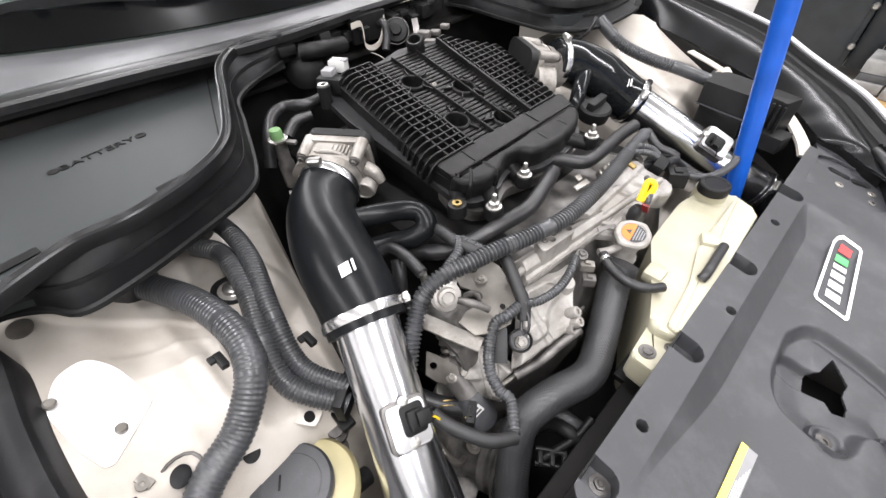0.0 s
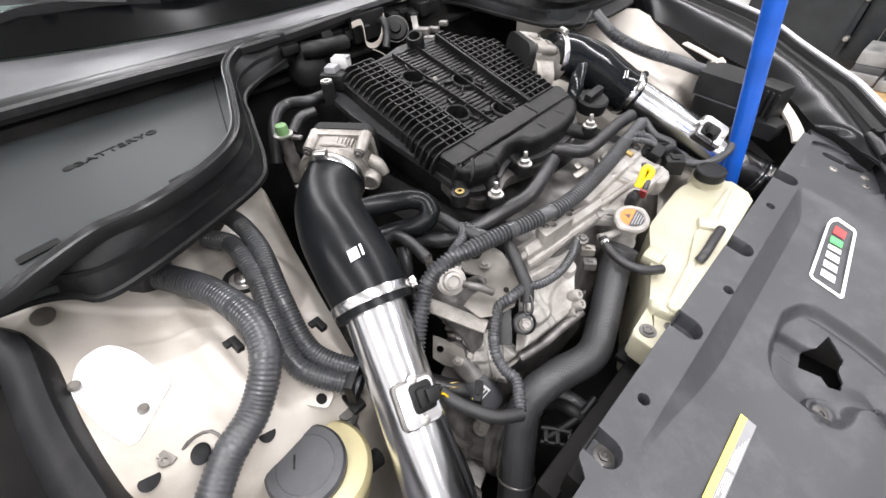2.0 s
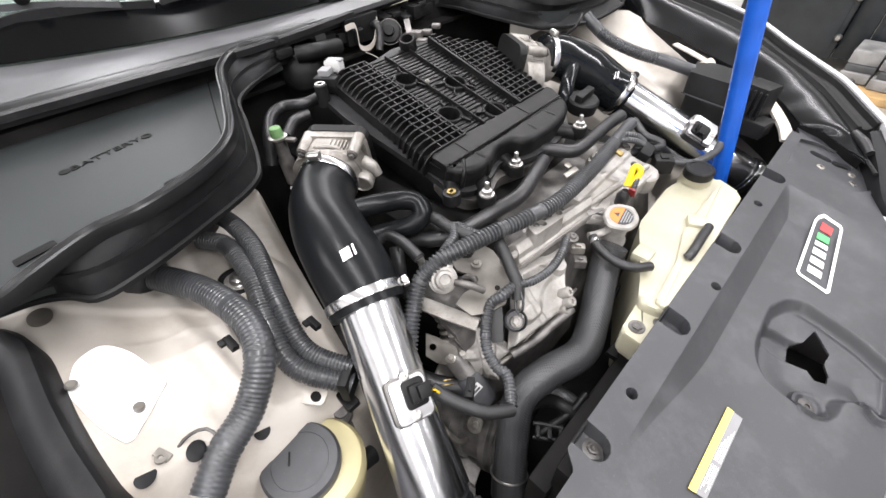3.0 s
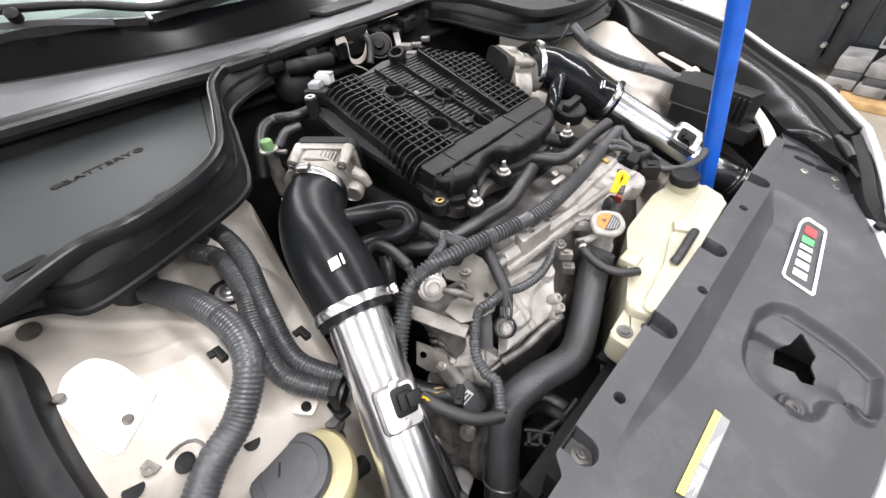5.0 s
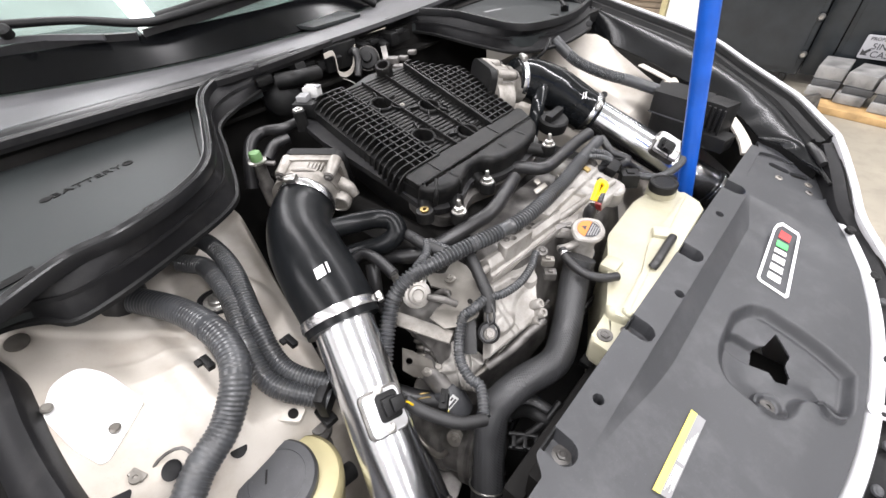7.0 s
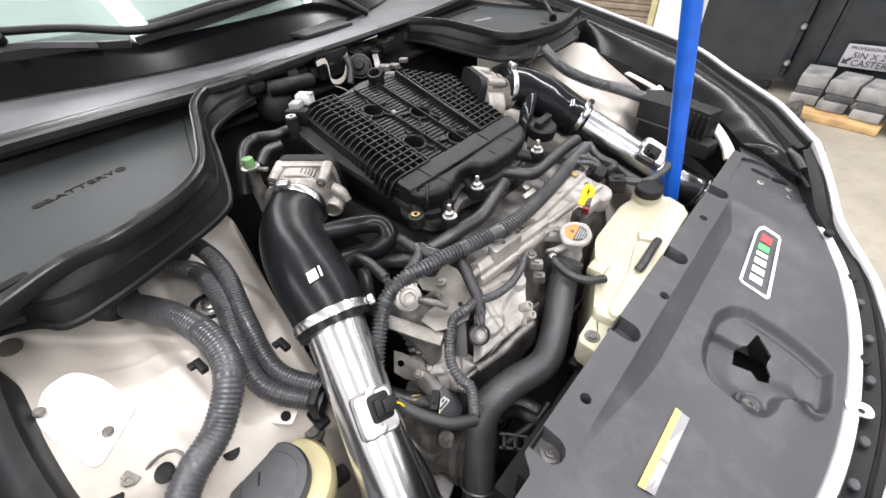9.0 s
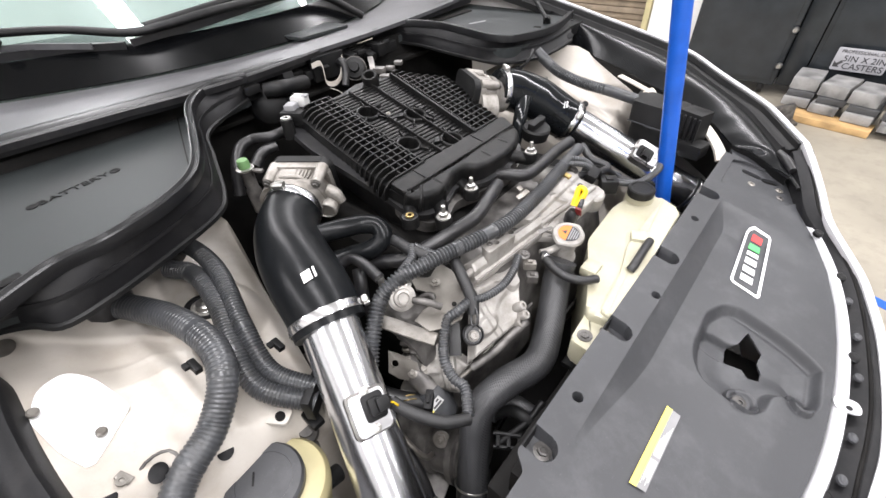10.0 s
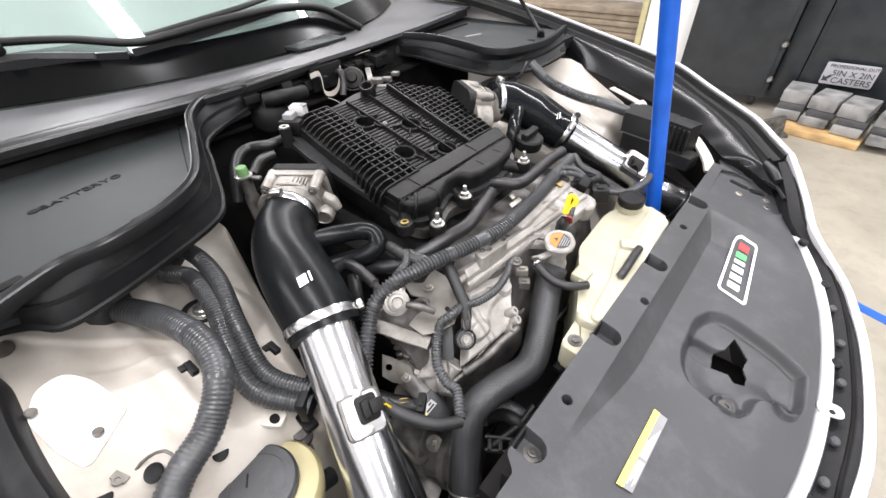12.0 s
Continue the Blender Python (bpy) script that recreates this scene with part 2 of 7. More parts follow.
def tube(pts, radius, seg=16, step=0.008, pitch=0.0, ridge=0.12, bm=None, squash=1.0, smooth_spans=()):
    """A round hose along pts; radius one number or one for each of pts; pitch: spacing of corrugations, left smooth between the given shares of the way."""
    bm = bm or bmesh.new()
    if pitch:
        step = pitch / 4
    line, share = spline(pts, step)
    rings = []
    for i, (p, (t, n, b)) in enumerate(zip(line, axes_along(line))):
        if isinstance(radius, (int, float)):
            r = radius
        else:
            f = share[i] * (len(radius) - 1)
            k = min(int(f), len(radius) - 2)
            r = radius[k] + (radius[k + 1] - radius[k]) * (f - k)
        if pitch and not any(a <= share[i] <= c for a, c in smooth_spans):
            r *= (1 + ridge * 0.4) if i % 4 in (0, 1) else (1 - ridge * 0.6)
        rings.append([bm.verts.new(p + (n * math.cos(a) + b * math.sin(a) * squash) * r) for a in (2 * math.pi * k / seg for k in range(seg))])
    for a, b in zip(rings, rings[1:]):
        for k in range(seg):
            bm.faces.new((a[k], a[(k + 1) % seg], b[(k + 1) % seg], b[k]))
    bm.faces.new(rings[0][::-1]), bm.faces.new(rings[-1])
    return bm


def ring_band(centre, axis, radius, width, thick, seg=40, bm=None):
    """A flat band round an axis."""
    bm = bm or bmesh.new()
    t = Vector(axis).normalized()
    n = t.orthogonal().normalized()
    b = t.cross(n)
    prof = [(radius, -width / 2), (radius + thick * 0.8, -width / 2), (radius + thick, -width / 2 + thick * 0.4), (radius + thick, width / 2 - thick * 0.4), (radius + thick * 0.8, width / 2), (radius, width / 2)]
    rings = [[bm.verts.new(Vector(centre) + (n * math.cos(a) + b * math.sin(a)) * r + t * h) for r, h in prof] for a in (2 * math.pi * k / seg for k in range(seg))]
    for k in range(seg):
        a, c = rings[k], rings[(k + 1) % seg]
        for i in range(len(prof)):
            j = (i + 1) % len(prof)
            bm.faces.new((a[i], a[j], c[j], c[i]))
    return bm


def lathe(profile, m=None, seg=32, bm=None, squash=1.0, lobes=None):
    """Turns (radius, height) pairs round z, then moves the result by m. lobes(angle): scale of the radius."""
    bm = bm or bmesh.new()
    m = m or Matrix()
    rings = []
    for r, h in profile:
        rings.append([bm.verts.new(m @ Vector((r * math.cos(a) * (lobes(a) if lobes else 1), r * math.sin(a) * squash * (lobes(a) if lobes else 1), h))) for a in (2 * math.pi * k / seg for k in range(seg))])
    for a, b in zip(rings, rings[1:]):
        for k in range(seg):
            bm.faces.new((a[k], a[(k + 1) % seg], b[(k + 1) % seg], b[k]))
    if profile[0][0] > 1e-5:
        bm.faces.new(rings[0][::-1])
    if profile[-1][0] > 1e-5:
        bm.faces.new(rings[-1])
    bmesh.ops.remove_doubles(bm, verts=[v for ring in (rings[0], rings[-1]) for v in ring], dist=1e-6)
    return bm


def block(size, m=None, bevel=0.003, bm=None, taper=1.0, segs=2):
    """A box with rounded edges; taper: scale of its top."""
    bm = bm or bmesh.new()
    tmp = bmesh.new()
    bmesh.ops.create_cube(tmp, size=1.0)
    for v in tmp.verts:
        k = taper if v.co.z > 0 else 1.0
        v.co = Vector((v.co.x * size[0] * k, v.co.y * size[1] * k, v.co.z * size[2]))
    if bevel:
        bmesh.ops.bevel(tmp, geom=tmp.edges[:], offset=bevel, segments=segs, profile=0.6, affect="EDGES")
    return merge(bm, tmp, m)


def merge(bm, tmp, m=None):
    """Adds tmp, moved by m, to bm and frees it."""
    table = {}
    for v in tmp.verts:
        table[v] = bm.verts.new((m @ v.co) if m else v.co)
    for f in tmp.faces:
        bm.faces.new([table[v] for v in f.verts])
    tmp.free()
    return bm


def prism(outline, z0, z1, m=None, bevel=0.003, bm=None, segs=2):
    """An outline in x, y pulled up from z0 to z1 with rounded edges."""
    bm = bm or bmesh.new()
    tmp = bmesh.new()
    lo = [tmp.verts.new((x, y, z0)) for x, y in outline]
    hi = [tmp.verts.new((x, y, z1)) for x, y in outline]
    n = len(outline)
    tmp.faces.new(lo[::-1]), tmp.faces.new(hi)
    for i in range(n):
        tmp.faces.new((lo[i], lo[(i + 1) % n], hi[(i + 1) % n], hi[i]))
    if bevel:
        bmesh.ops.bevel(tmp, geom=[e for e in tmp.edges if abs(e.verts[0].co.z - e.verts[1].co.z) < 1e-9], offset=bevel, segments=segs, profile=0.6, affect="EDGES")
        if bevel >= 0.004:
            # a narrow rim keeps the flat top from bending in the light
            flats = [f for f in tmp.faces if len(f.verts) == n]
            bmesh.ops.inset_individual(tmp, faces=flats, thickness=0.0012)
    return merge(bm, tmp, m)


def rounded(outline, r, n=5):
    """The outline with its corners rounded by r."""
    out, k = [], len(outline)
    for i in range(k):
        p, a, c = (Vector(outline[j]) for j in (i, i - 1, (i + 1) % k))
        u, w = (a - p), (c - p)
        d = min(r, u.length * 0.45, w.length * 0.45)
        s, e = p + u.normalized() * d, p + w.normalized() * d
        for j in range(n + 1):
            t = j / n
            out.append(tuple((s * (1 - t) + p * t) * (1 - t) + (p * (1 - t) + e * t) * t))
    return out


def field(nu, nv, fn, thick=0.0, skip=None):
    """A sheet of nu x nv cells through fn(u, v), u and v from 0 to 1, with a thickness downwards."""
    verts = [fn(i / nu, j / nv) for i in range(nu + 1) for j in range(nv + 1)]
    at = lambda i, j: i * (nv + 1) + j
    faces = [(at(i, j), at(i + 1, j), at(i + 1, j + 1), at(i, j + 1)) for i in range(nu) for j in range(nv) if not (skip and skip(verts[at(i, j)]))]
    if thick:
        n = len(verts)
        verts += [(x, y, z - thick) for x, y, z in verts]
        count = {}
        for f in faces:
            for a, b in zip(f, f[1:] + f[:1]):
                count[(a, b)] = 1
        rim = [(a, b) for a, b in count if (b, a) not in count]
        faces += [tuple(k + n for k in f[::-1]) for f in faces] + [(b, a, a + n, b + n) for a, b in rim]
    me = bpy.data.meshes.new("sheet")
    me.from_pydata(verts, [], faces)
    bm = bmesh.new()
    bm.from_mesh(me)
    bpy.data.meshes.remove(me)
    bmesh.ops.delete(bm, geom=[v for v in bm.verts if not v.link_faces], context="VERTS")
    return bm


def ribbon(pts, profile, step=0.012, up=(0, 0, 1), bm=None):
    """Carries a closed profile of (sideways, up) pairs along a line."""
    bm = bm or bmesh.new()
    line, _ = spline(pts, step)
    rings = []
    for i, p in enumerate(line):
        t = line[min(i + 1, len(line) - 1)] - line[max(i - 1, 0)]
        side = t.cross(Vector(up)).normalized()
        rings.append([bm.verts.new(p + side * u + Vector(up) * w) for u, w in profile])
    k = len(profile)
    for a, b in zip(rings, rings[1:]):
        for i in range(k):
            bm.faces.new((a[i], a[(i + 1) % k], b[(i + 1) % k], b[i]))
    bm.faces.new(rings[0][::-1]), bm.faces.new(rings[-1])
    return bm


def to(p, axis=(0, 0, 1), spin=0.0):
    """The pose at p whose z looks along axis."""
    return Matrix.Translation(p) @ Vector(axis).to_track_quat("Z", "Y").to_matrix().to_4x4() @ Matrix.Rotation(radians(spin), 4, "Z")


def hexbolt(p, axis=(0, 0, 1), r=0.006, h=0.005, washer=1.6, bm=None):
    """A flanged bolt head."""
    bm = bm or bmesh.new()
    m = to(p, axis)
    lathe([(r * washer, 0), (r * washer, h * 0.25), (r * 1.1, h * 0.4)], m, 20, bm)
    lathe([(r, h * 0.3), (r, h * 0.9), (r * 0.85, h), (r * 0.5, h), (r * 0.4, h * 0.85), (0, h * 0.85)], m, 6, bm)
    return bm


def letters(text, size, depth, m, parent, material, name="lettering"):
    """Raised writing in the built-in font, as a mesh."""
    cu = bpy.data.curves.new(name, "FONT")
    cu.body, cu.size, cu.extrude, cu.align_x, cu.align_y = text, size, depth, "CENTER", "CENTER"
    tmp = new(name, cu)
    me = bpy.data.meshes.new_from_object(tmp.evaluated_get(bpy.context.evaluated_depsgraph_get()))
    bpy.data.objects.remove(tmp)
    me.transform(m)
    me.materials.clear()
    me.materials.append(M[material])
    ob = new(name, me)
    ob.parent = parent
    return ob


def smooth(a, b, x):
    t = max(0.0, min(1.0, (x - a) / (b - a)))
    return t * t * (3 - 2 * t)


def near_segment(p, a, b):
    """The distance in plan from p to the line piece from a to b."""
    ax, ay, bx, by = a[0], a[1], b[0], b[1]
    dx, dy = bx - ax, by - ay
    t = max(0, min(1, ((p[0] - ax) * dx + (p[1] - ay) * dy) / (dx * dx + dy * dy + 1e-12)))
    return math.hypot(p[0] - ax - t * dx, p[1] - ay - t * dy)


def carve(ob, cutters):
    """Cuts closed bmeshes out of a mesh object and keeps the result as its mesh."""
    tmps = []
    for bm in cutters:
        me = bpy.data.meshes.new("cutter")
        bmesh.ops.recalc_face_normals(bm, faces=bm.faces)
        bm.to_mesh(me)
        bm.free()
        tmp = new("cutter", me)
        tmps.append(tmp)
        mod = ob.modifiers.new("cut", "BOOLEAN")
        mod.object, mod.operation, mod.solver = tmp, "DIFFERENCE", "EXACT"
    bpy.context.view_layer.update()
    me = bpy.data.meshes.new_from_object(ob.evaluated_get(bpy.context.evaluated_depsgraph_get()))
    ob.modifiers.clear()
    ob.data = me
    me.polygons.foreach_set("use_smooth", [True] * len(me.polygons))
    me.set_sharp_from_angle(angle=radians(38))
    for tmp in tmps:
        bpy.data.objects.remove(tmp)
    return ob


def plate(quad_or_outline, z0, z1, m, material, name, parent, label="", bevel=0.001):
    return part(name, prism(quad_or_outline, z0, z1, m, bevel), material, parent, label)


def clip(p, axis, parent, size=0.012, name="clip"):
    """A small push clip with a flat head and a slot."""
    return part(name, lathe([(size, 0), (size, 0.0015), (size * 0.85, 0.0025), (size * 0.5, 0.0028), (size * 0.45, 0.0015), (0, 0.0015)], to(p, axis), 24), "plastic", parent)


def poly3(pts, normal, thick, bevel=0.003, bm=None):
    """A plate through points in space, thickened backwards along its normal."""
    bm = bm or bmesh.new()
    tmp = bmesh.new()
    n = Vector(normal).normalized()
    hi = [tmp.verts.new(p) for p in pts]
    lo = [tmp.verts.new(Vector(p) - n * thick) for p in pts]
    k = len(pts)
    top = tmp.faces.new(hi)
    tmp.faces.new(lo[::-1])
    for i in range(k):
        tmp.faces.new((hi[i], lo[i], lo[(i + 1) % k], hi[(i + 1) % k]))
    if bevel:
        bmesh.ops.bevel(tmp, geom=list(top.edges), offset=bevel, segments=3, profile=0.6, affect="EDGES")
    return merge(bm, tmp)


def loft(top, bottom, n, rows, bulge, thick):
    """A wall between two lines, bulging sideways by bulge at mid height."""
    a, _ = spline(top, 0.0008)
    b, _ = spline(bottom, 0.0008)
    pick = lambda line, u: line[min(len(line) - 1, int(u * (len(line) - 1) + 0.5))]

    def fn(u, v):
        p, q = pick(a, u), pick(b, u)
        d = (q - p)
        side = Vector((d.x, d.y, 0)).normalized() if Vector((d.x, d.y, 0)).length > 1e-5 else Vector((1, 0, 0))
        r = p.lerp(q, v) + side * bulge * math.sin(math.pi * v)
        return tuple(r)

    return field(n, rows, fn, thick)


def casting(q00, q10, q11, q01, n, m, roll, ridges=(), rough=0.0012, seed=0.0):
    """A cast skin over four corners with rolled edges, pressed ridges (u0, v0, u1, v1, width, height) and uneven relief."""
    a, b, c, d = (Vector(q) for q in (q00, q10, q11, q01))
    up = (b - a).cross(d - a).normalized()
    up = up if up.z > 0 else -up

    def fn(u, v):
        p = a.lerp(b, u).lerp(d.lerp(c, u), v)
        e = min(u * (b - a).length, (1 - u) * (b - a).length, v * (d - a).length, (1 - v) * (d - a).length)
        h = -roll * (1 - smooth(0.0, roll * 0.9, e)) ** 2 * 1.4
        for u0, v0, u1, v1, w, k in ridges:
            h += k * (1 - smooth(w * 0.45, w, near_segment((u * (b - a).length, v * (d - a).length), (u0 * (b - a).length, v0 * (d - a).length), (u1 * (b - a).length, v1 * (d - a).length))))
        h += rough * noise.noise(p * 55 + Vector((seed, 0, 0))) * 1.6 + rough * 0.5 * noise.noise(p * 160)
        return tuple(p + up * h)

    return field(n, m, fn, 0.004)


def even(line, n):
    """n + 1 places evenly spread along a line."""
    pts, _ = spline(line, 0.001)
    return [pts[min(len(pts) - 1, round(i / n * (len(pts) - 1)))] for i in range(n + 1)]


def dome(outline, z0, z1, r, m, steps=7):
    """An outline pulled up from z0 to z1 with its top edge rounded over by r."""
    k = len(outline)
    pts = [Vector(p) for p in outline]
    turn = sum(pts[i].x * pts[(i + 1) % k].y - pts[(i + 1) % k].x * pts[i].y for i in range(k))
    inward = []
    for i in range(k):
        t = (pts[(i + 1) % k] - pts[i - 1]).normalized()
        inward.append(Vector((-t.y, t.x)) if turn > 0 else Vector((t.y, -t.x)))
    levels = [(0.0, z0)] + [(r * (1 - math.cos(a)), z1 - r * (1 - math.sin(a))) for a in (math.pi / 2 * j / steps for j in range(steps + 1))] + [(r + 0.0015, z1)]
    bm = bmesh.new()
    rings = [[bm.verts.new(m @ Vector((p.x + n.x * d, p.y + n.y * d, z))) for p, n in zip(pts, inward)] for d, z in levels]
    for a, b in zip(rings, rings[1:]):
        for i in range(k):
            bm.faces.new((a[i], a[(i + 1) % k], b[(i + 1) % k], b[i]))
    bm.faces.new(rings[-1]), bm.faces.new(rings[0][::-1])
    return bm

# ---- the garage ----
def slab(name, lo, hi, material, label):
    size = [h - l for l, h in zip(lo, hi)]
    ob = part(name, block(size, Matrix.Translation([(l + h) / 2 for l, h in zip(lo, hi)]), 0), material, smooth=False)
    return tagged(ob, label, name.split("_")[0], kind="structure")


slab("floor", (-7, -5, -0.2), (7, 7.5, 0), "concrete", "smooth tan concrete garage floor with faint stains")
slab("ceiling", (-7.2, -5.2, 3.7), (7.2, 7.7, 3.9), "ceilpaint", "pale garage ceiling with strip lamps")
slab("wall_left", (-7, 7.5, 0), (7, 7.7, 3.7), "wallpaint", "plain grey painted garage wall")
# unseen wall, white so that it bounces light on the car's right side
slab("wall_right", (-7, -5.2, 0), (7, -5, 3.7), "trimwhite", "plain unseen garage wall, kept white to bounce light")
slab("wall_rear", (-7.2, -5.2, 0), (-7, 7.7, 3.7), "wallpaint", "plain grey painted garage wall")
slab("wall_front", (7, -5.2, 0), (7.2, 7.7, 3.7), "wallpaint", "plain grey painted garage wall")

# ---- the car's body round the engine bay ----
car = thing("car_body", "white sedan body with its bonnet open and engine bay bare", "car")


CREASES = [((0.043, -0.661, 0.942), (0.051, -0.571, 0.899), 0.004, 0.0028), ((0.08, -0.645, 0.926), (0.078, -0.583, 0.896), 0.004, 0.0028), ((0.041, -0.654, 0.94), (0.04, -0.627, 0.928), 0.009, -0.004), ((0.007, -0.577, 0.908), (0.14, -0.59, 0.882), 0.007, 0.003), ((0.15, -0.674, 0.916), (0.153, -0.63, 0.896), 0.012, -0.004)]
SHELF_EDGE = ((-0.034, -0.678, 0.974), (0.019, -0.574, 0.906))


def crossing(p, a, b):
    """How far p lies beyond the line from a to b, towards the car's front."""
    dx, dy = b[0] - a[0], b[1] - a[1]
    return -((p[0] - a[0]) * -dy + (p[1] - a[1]) * dx) / math.hypot(dx, dy)


def tower(side):
    """The cream inner wing with its strut tower; side -1 is the car's right."""
    def fn(u, v):
        x = -0.30 + 0.80 * u
        y = 0.37 + ((0.375 if side > 0 else 0.372 + 0.02 * smooth(0.02, -0.05, x))) * v
        z = 0.647 - 0.30 * x + 0.47 * y
        z = min(z, 1.0 + 0.01 * math.sin(9 * x)) if y > 0.6 else z
        # flat round seat of the strut
        d = math.hypot(x + 0.006, y - 0.508)
        z += (0.90 - z) * (1 - smooth(0.055, 0.085, d)) * 0.85
        z -= 0.012 * (1 - smooth(0.024, 0.028, d))
        # pressed beads and a raised pad
        z += 0.006 * math.exp(-((near_segment((x, y), (0.02, 0.60), (0.2, 0.575)) / 0.012) ** 2))
        z -= 0.005 * math.exp(-((near_segment((x, y), (-0.02, 0.645), (0.16, 0.63)) / 0.022) ** 2))
        z -= 0.006 * math.exp(-((near_segment((x, y), (-0.1, 0.57), (-0.03, 0.60)) / 0.01) ** 2))
        z += 0.0004 * math.sin(31 * x + 17 * y) * math.sin(23 * y - 9 * x) + 0.0005 * noise.noise(Vector((x * 30, y * 30, side)))
        if side < 0:
            for a, b, w, h in CREASES:
                z += 0.5 * h * math.exp(-((near_segment((x, -y), a, b) / w) ** 2))
            z -= 0.006 * smooth(0.0, 0.012, crossing((x, -y), *SHELF_EDGE)) * (1 - smooth(0.04, 0.09, crossing((x, -y), *SHELF_EDGE)))
        # the tower's inner wall and its fall to the front
        if side < 0:
            edge_y = 0.413 + 0.2 * x
            z -= 0.012 * smooth(edge_y + 0.02, edge_y, y) + 0.42 * smooth(edge_y, edge_y - 0.012, y) * smooth(-0.26, -0.20, x)
        else:
            z -= 0.42 * smooth(0.44, 0.385, y) * (0.35 + 0.65 * smooth(0.2, 0.0, x)) * smooth(-0.30, -0.16, x)
        z += (0.90 - z) * smooth(-0.13, -0.2, x)
        z -= 0.20 * smooth(0.20, 0.30, x) + 0.35 * smooth(0.34, 0.44, x)
        z -= 0.40 * smooth(0.238, 0.262, x + 0.15 * (0.55 - y)) if side < 0 else 0.0
        return (x, side * y, z)

    ob = part("inner_wing", field(300, 150, fn, 0.004), "cream", car, "cream painted inner wing with strut tower")
    return ob


tower(-1)
tower(1)


def wing(side):
    """The outer wing: white crest, dark rain gutter inside it."""
    crest = [(-0.75, 0.87, 1.19), (-0.34, 0.87, 1.130), (-0.11, 0.87, 1.085), (0.0, 0.867, 1.062), (0.1, 0.862, 1.042), (0.2, 0.855, 1.022), (0.295, 0.842, 1.0), (0.389, 0.815, 0.966), (0.49, 0.772, 0.937), (0.537, 0.734, 0.928), (0.599, 0.661, 0.913), (0.632, 0.62, 0.906)]
    crest = [(x, side * y, z) for x, y, z in crest]
    s = side
    part("wing_panel", ribbon(crest, [(0.0, 0.0), (-s * 0.006, 0.002), (-s * 0.013, 0.0), (-s * 0.019, -0.010), (-s * 0.026, -0.62), (-s * 0.022, -0.62), (-s * 0.012, -0.03), (0.0, -0.01)], 0.02), "white", car, "white painted wing edge")
    part("rain_gutter", ribbon(crest, [(s * 0.001, -0.004), (s * 0.007, -0.005), (s * 0.010, -0.016), (s * 0.020, -0.020), (s * 0.030, -0.018), (s * 0.034, -0.012), (s * 0.040, -0.012), (s * 0.043, -0.020), (s * 0.048, -0.026), (s * 0.048, -0.045), (s * 0.03, -0.045), (s * 0.002, -0.03)], 0.02), "plastic", car, "black plastic gutter inside the wing edge")


wing(1)
wing(-1)

# firewall and the well below everything, near-black in place of the shade there
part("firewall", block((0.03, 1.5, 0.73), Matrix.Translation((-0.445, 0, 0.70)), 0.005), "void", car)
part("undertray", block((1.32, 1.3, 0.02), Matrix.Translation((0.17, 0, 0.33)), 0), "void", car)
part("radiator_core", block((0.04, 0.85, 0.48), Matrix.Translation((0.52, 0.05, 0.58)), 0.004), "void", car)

# cowl panel, front bumper
def cowl_fn(u, y):
    front, rear = -0.385 - 0.16 * y * y, -0.525 - 0.55 * y * y
    return (front + (rear - front) * u, y, 1.102 + 0.005 * math.sin(4 * u) - 0.003 * smooth(0.55, 0.6, u))


part("cowl_panel", field(8, 60, lambda u, v: cowl_fn(u, -0.85 + 1.7 * v), 0.01), "cowl", car, "grey black cowl panel below the windshield")


def round_front(far):
    """A line across the car's nose: the far half as given, then its mirror image."""
    return list(far) + [(x, -y, z) for x, y, z in reversed(far) if y > 0.16]


BEAM = round_front([(0.699, 0.437, 0.826), (0.737, 0.374, 0.815), (0.769, 0.302, 0.806), (0.792, 0.22, 0.799), (0.805, 0.141, 0.795), (0.812, 0.055, 0.793), (0.813, -0.014, 0.793), (0.811, -0.067, 0.793), (0.806, -0.118, 0.794), (0.797, -0.177, 0.796)])
SEAM = round_front([(0.643, 0.612, 0.892), (0.682, 0.517, 0.868), (0.711, 0.445, 0.845), (0.75, 0.406, 0.82), (0.794, 0.329, 0.8), (0.819, 0.252, 0.79), (0.837, 0.148, 0.785), (0.846, 0.053, 0.784), (0.846, -0.013, 0.784), (0.841, -0.084, 0.785), (0.836, -0.145, 0.786)])
BUMPER = round_front([(0.633, 0.617, 0.906), (0.659, 0.568, 0.89), (0.692, 0.498, 0.867), (0.722, 0.428, 0.845), (0.763, 0.379, 0.822), (0.8, 0.326, 0.806), (0.823, 0.264, 0.797), (0.842, 0.189, 0.791), (0.855, 0.081, 0.788), (0.859, -0.025, 0.788), (0.851, -0.104, 0.789), (0.843, -0.167, 0.79)])
EDGE = sorted((y, x - 0.013) for x, y, z in BEAM)


def front_x(y):
    """The cover's front edge in x at y."""
    for (y0, x0), (y1, x1) in zip(EDGE, EDGE[1:]):
        if y <= y1:
            break
    f = (y - y0) / (y1 - y0)
    return x0 + (x1 - x0) * min(1.3, max(-0.3, f))


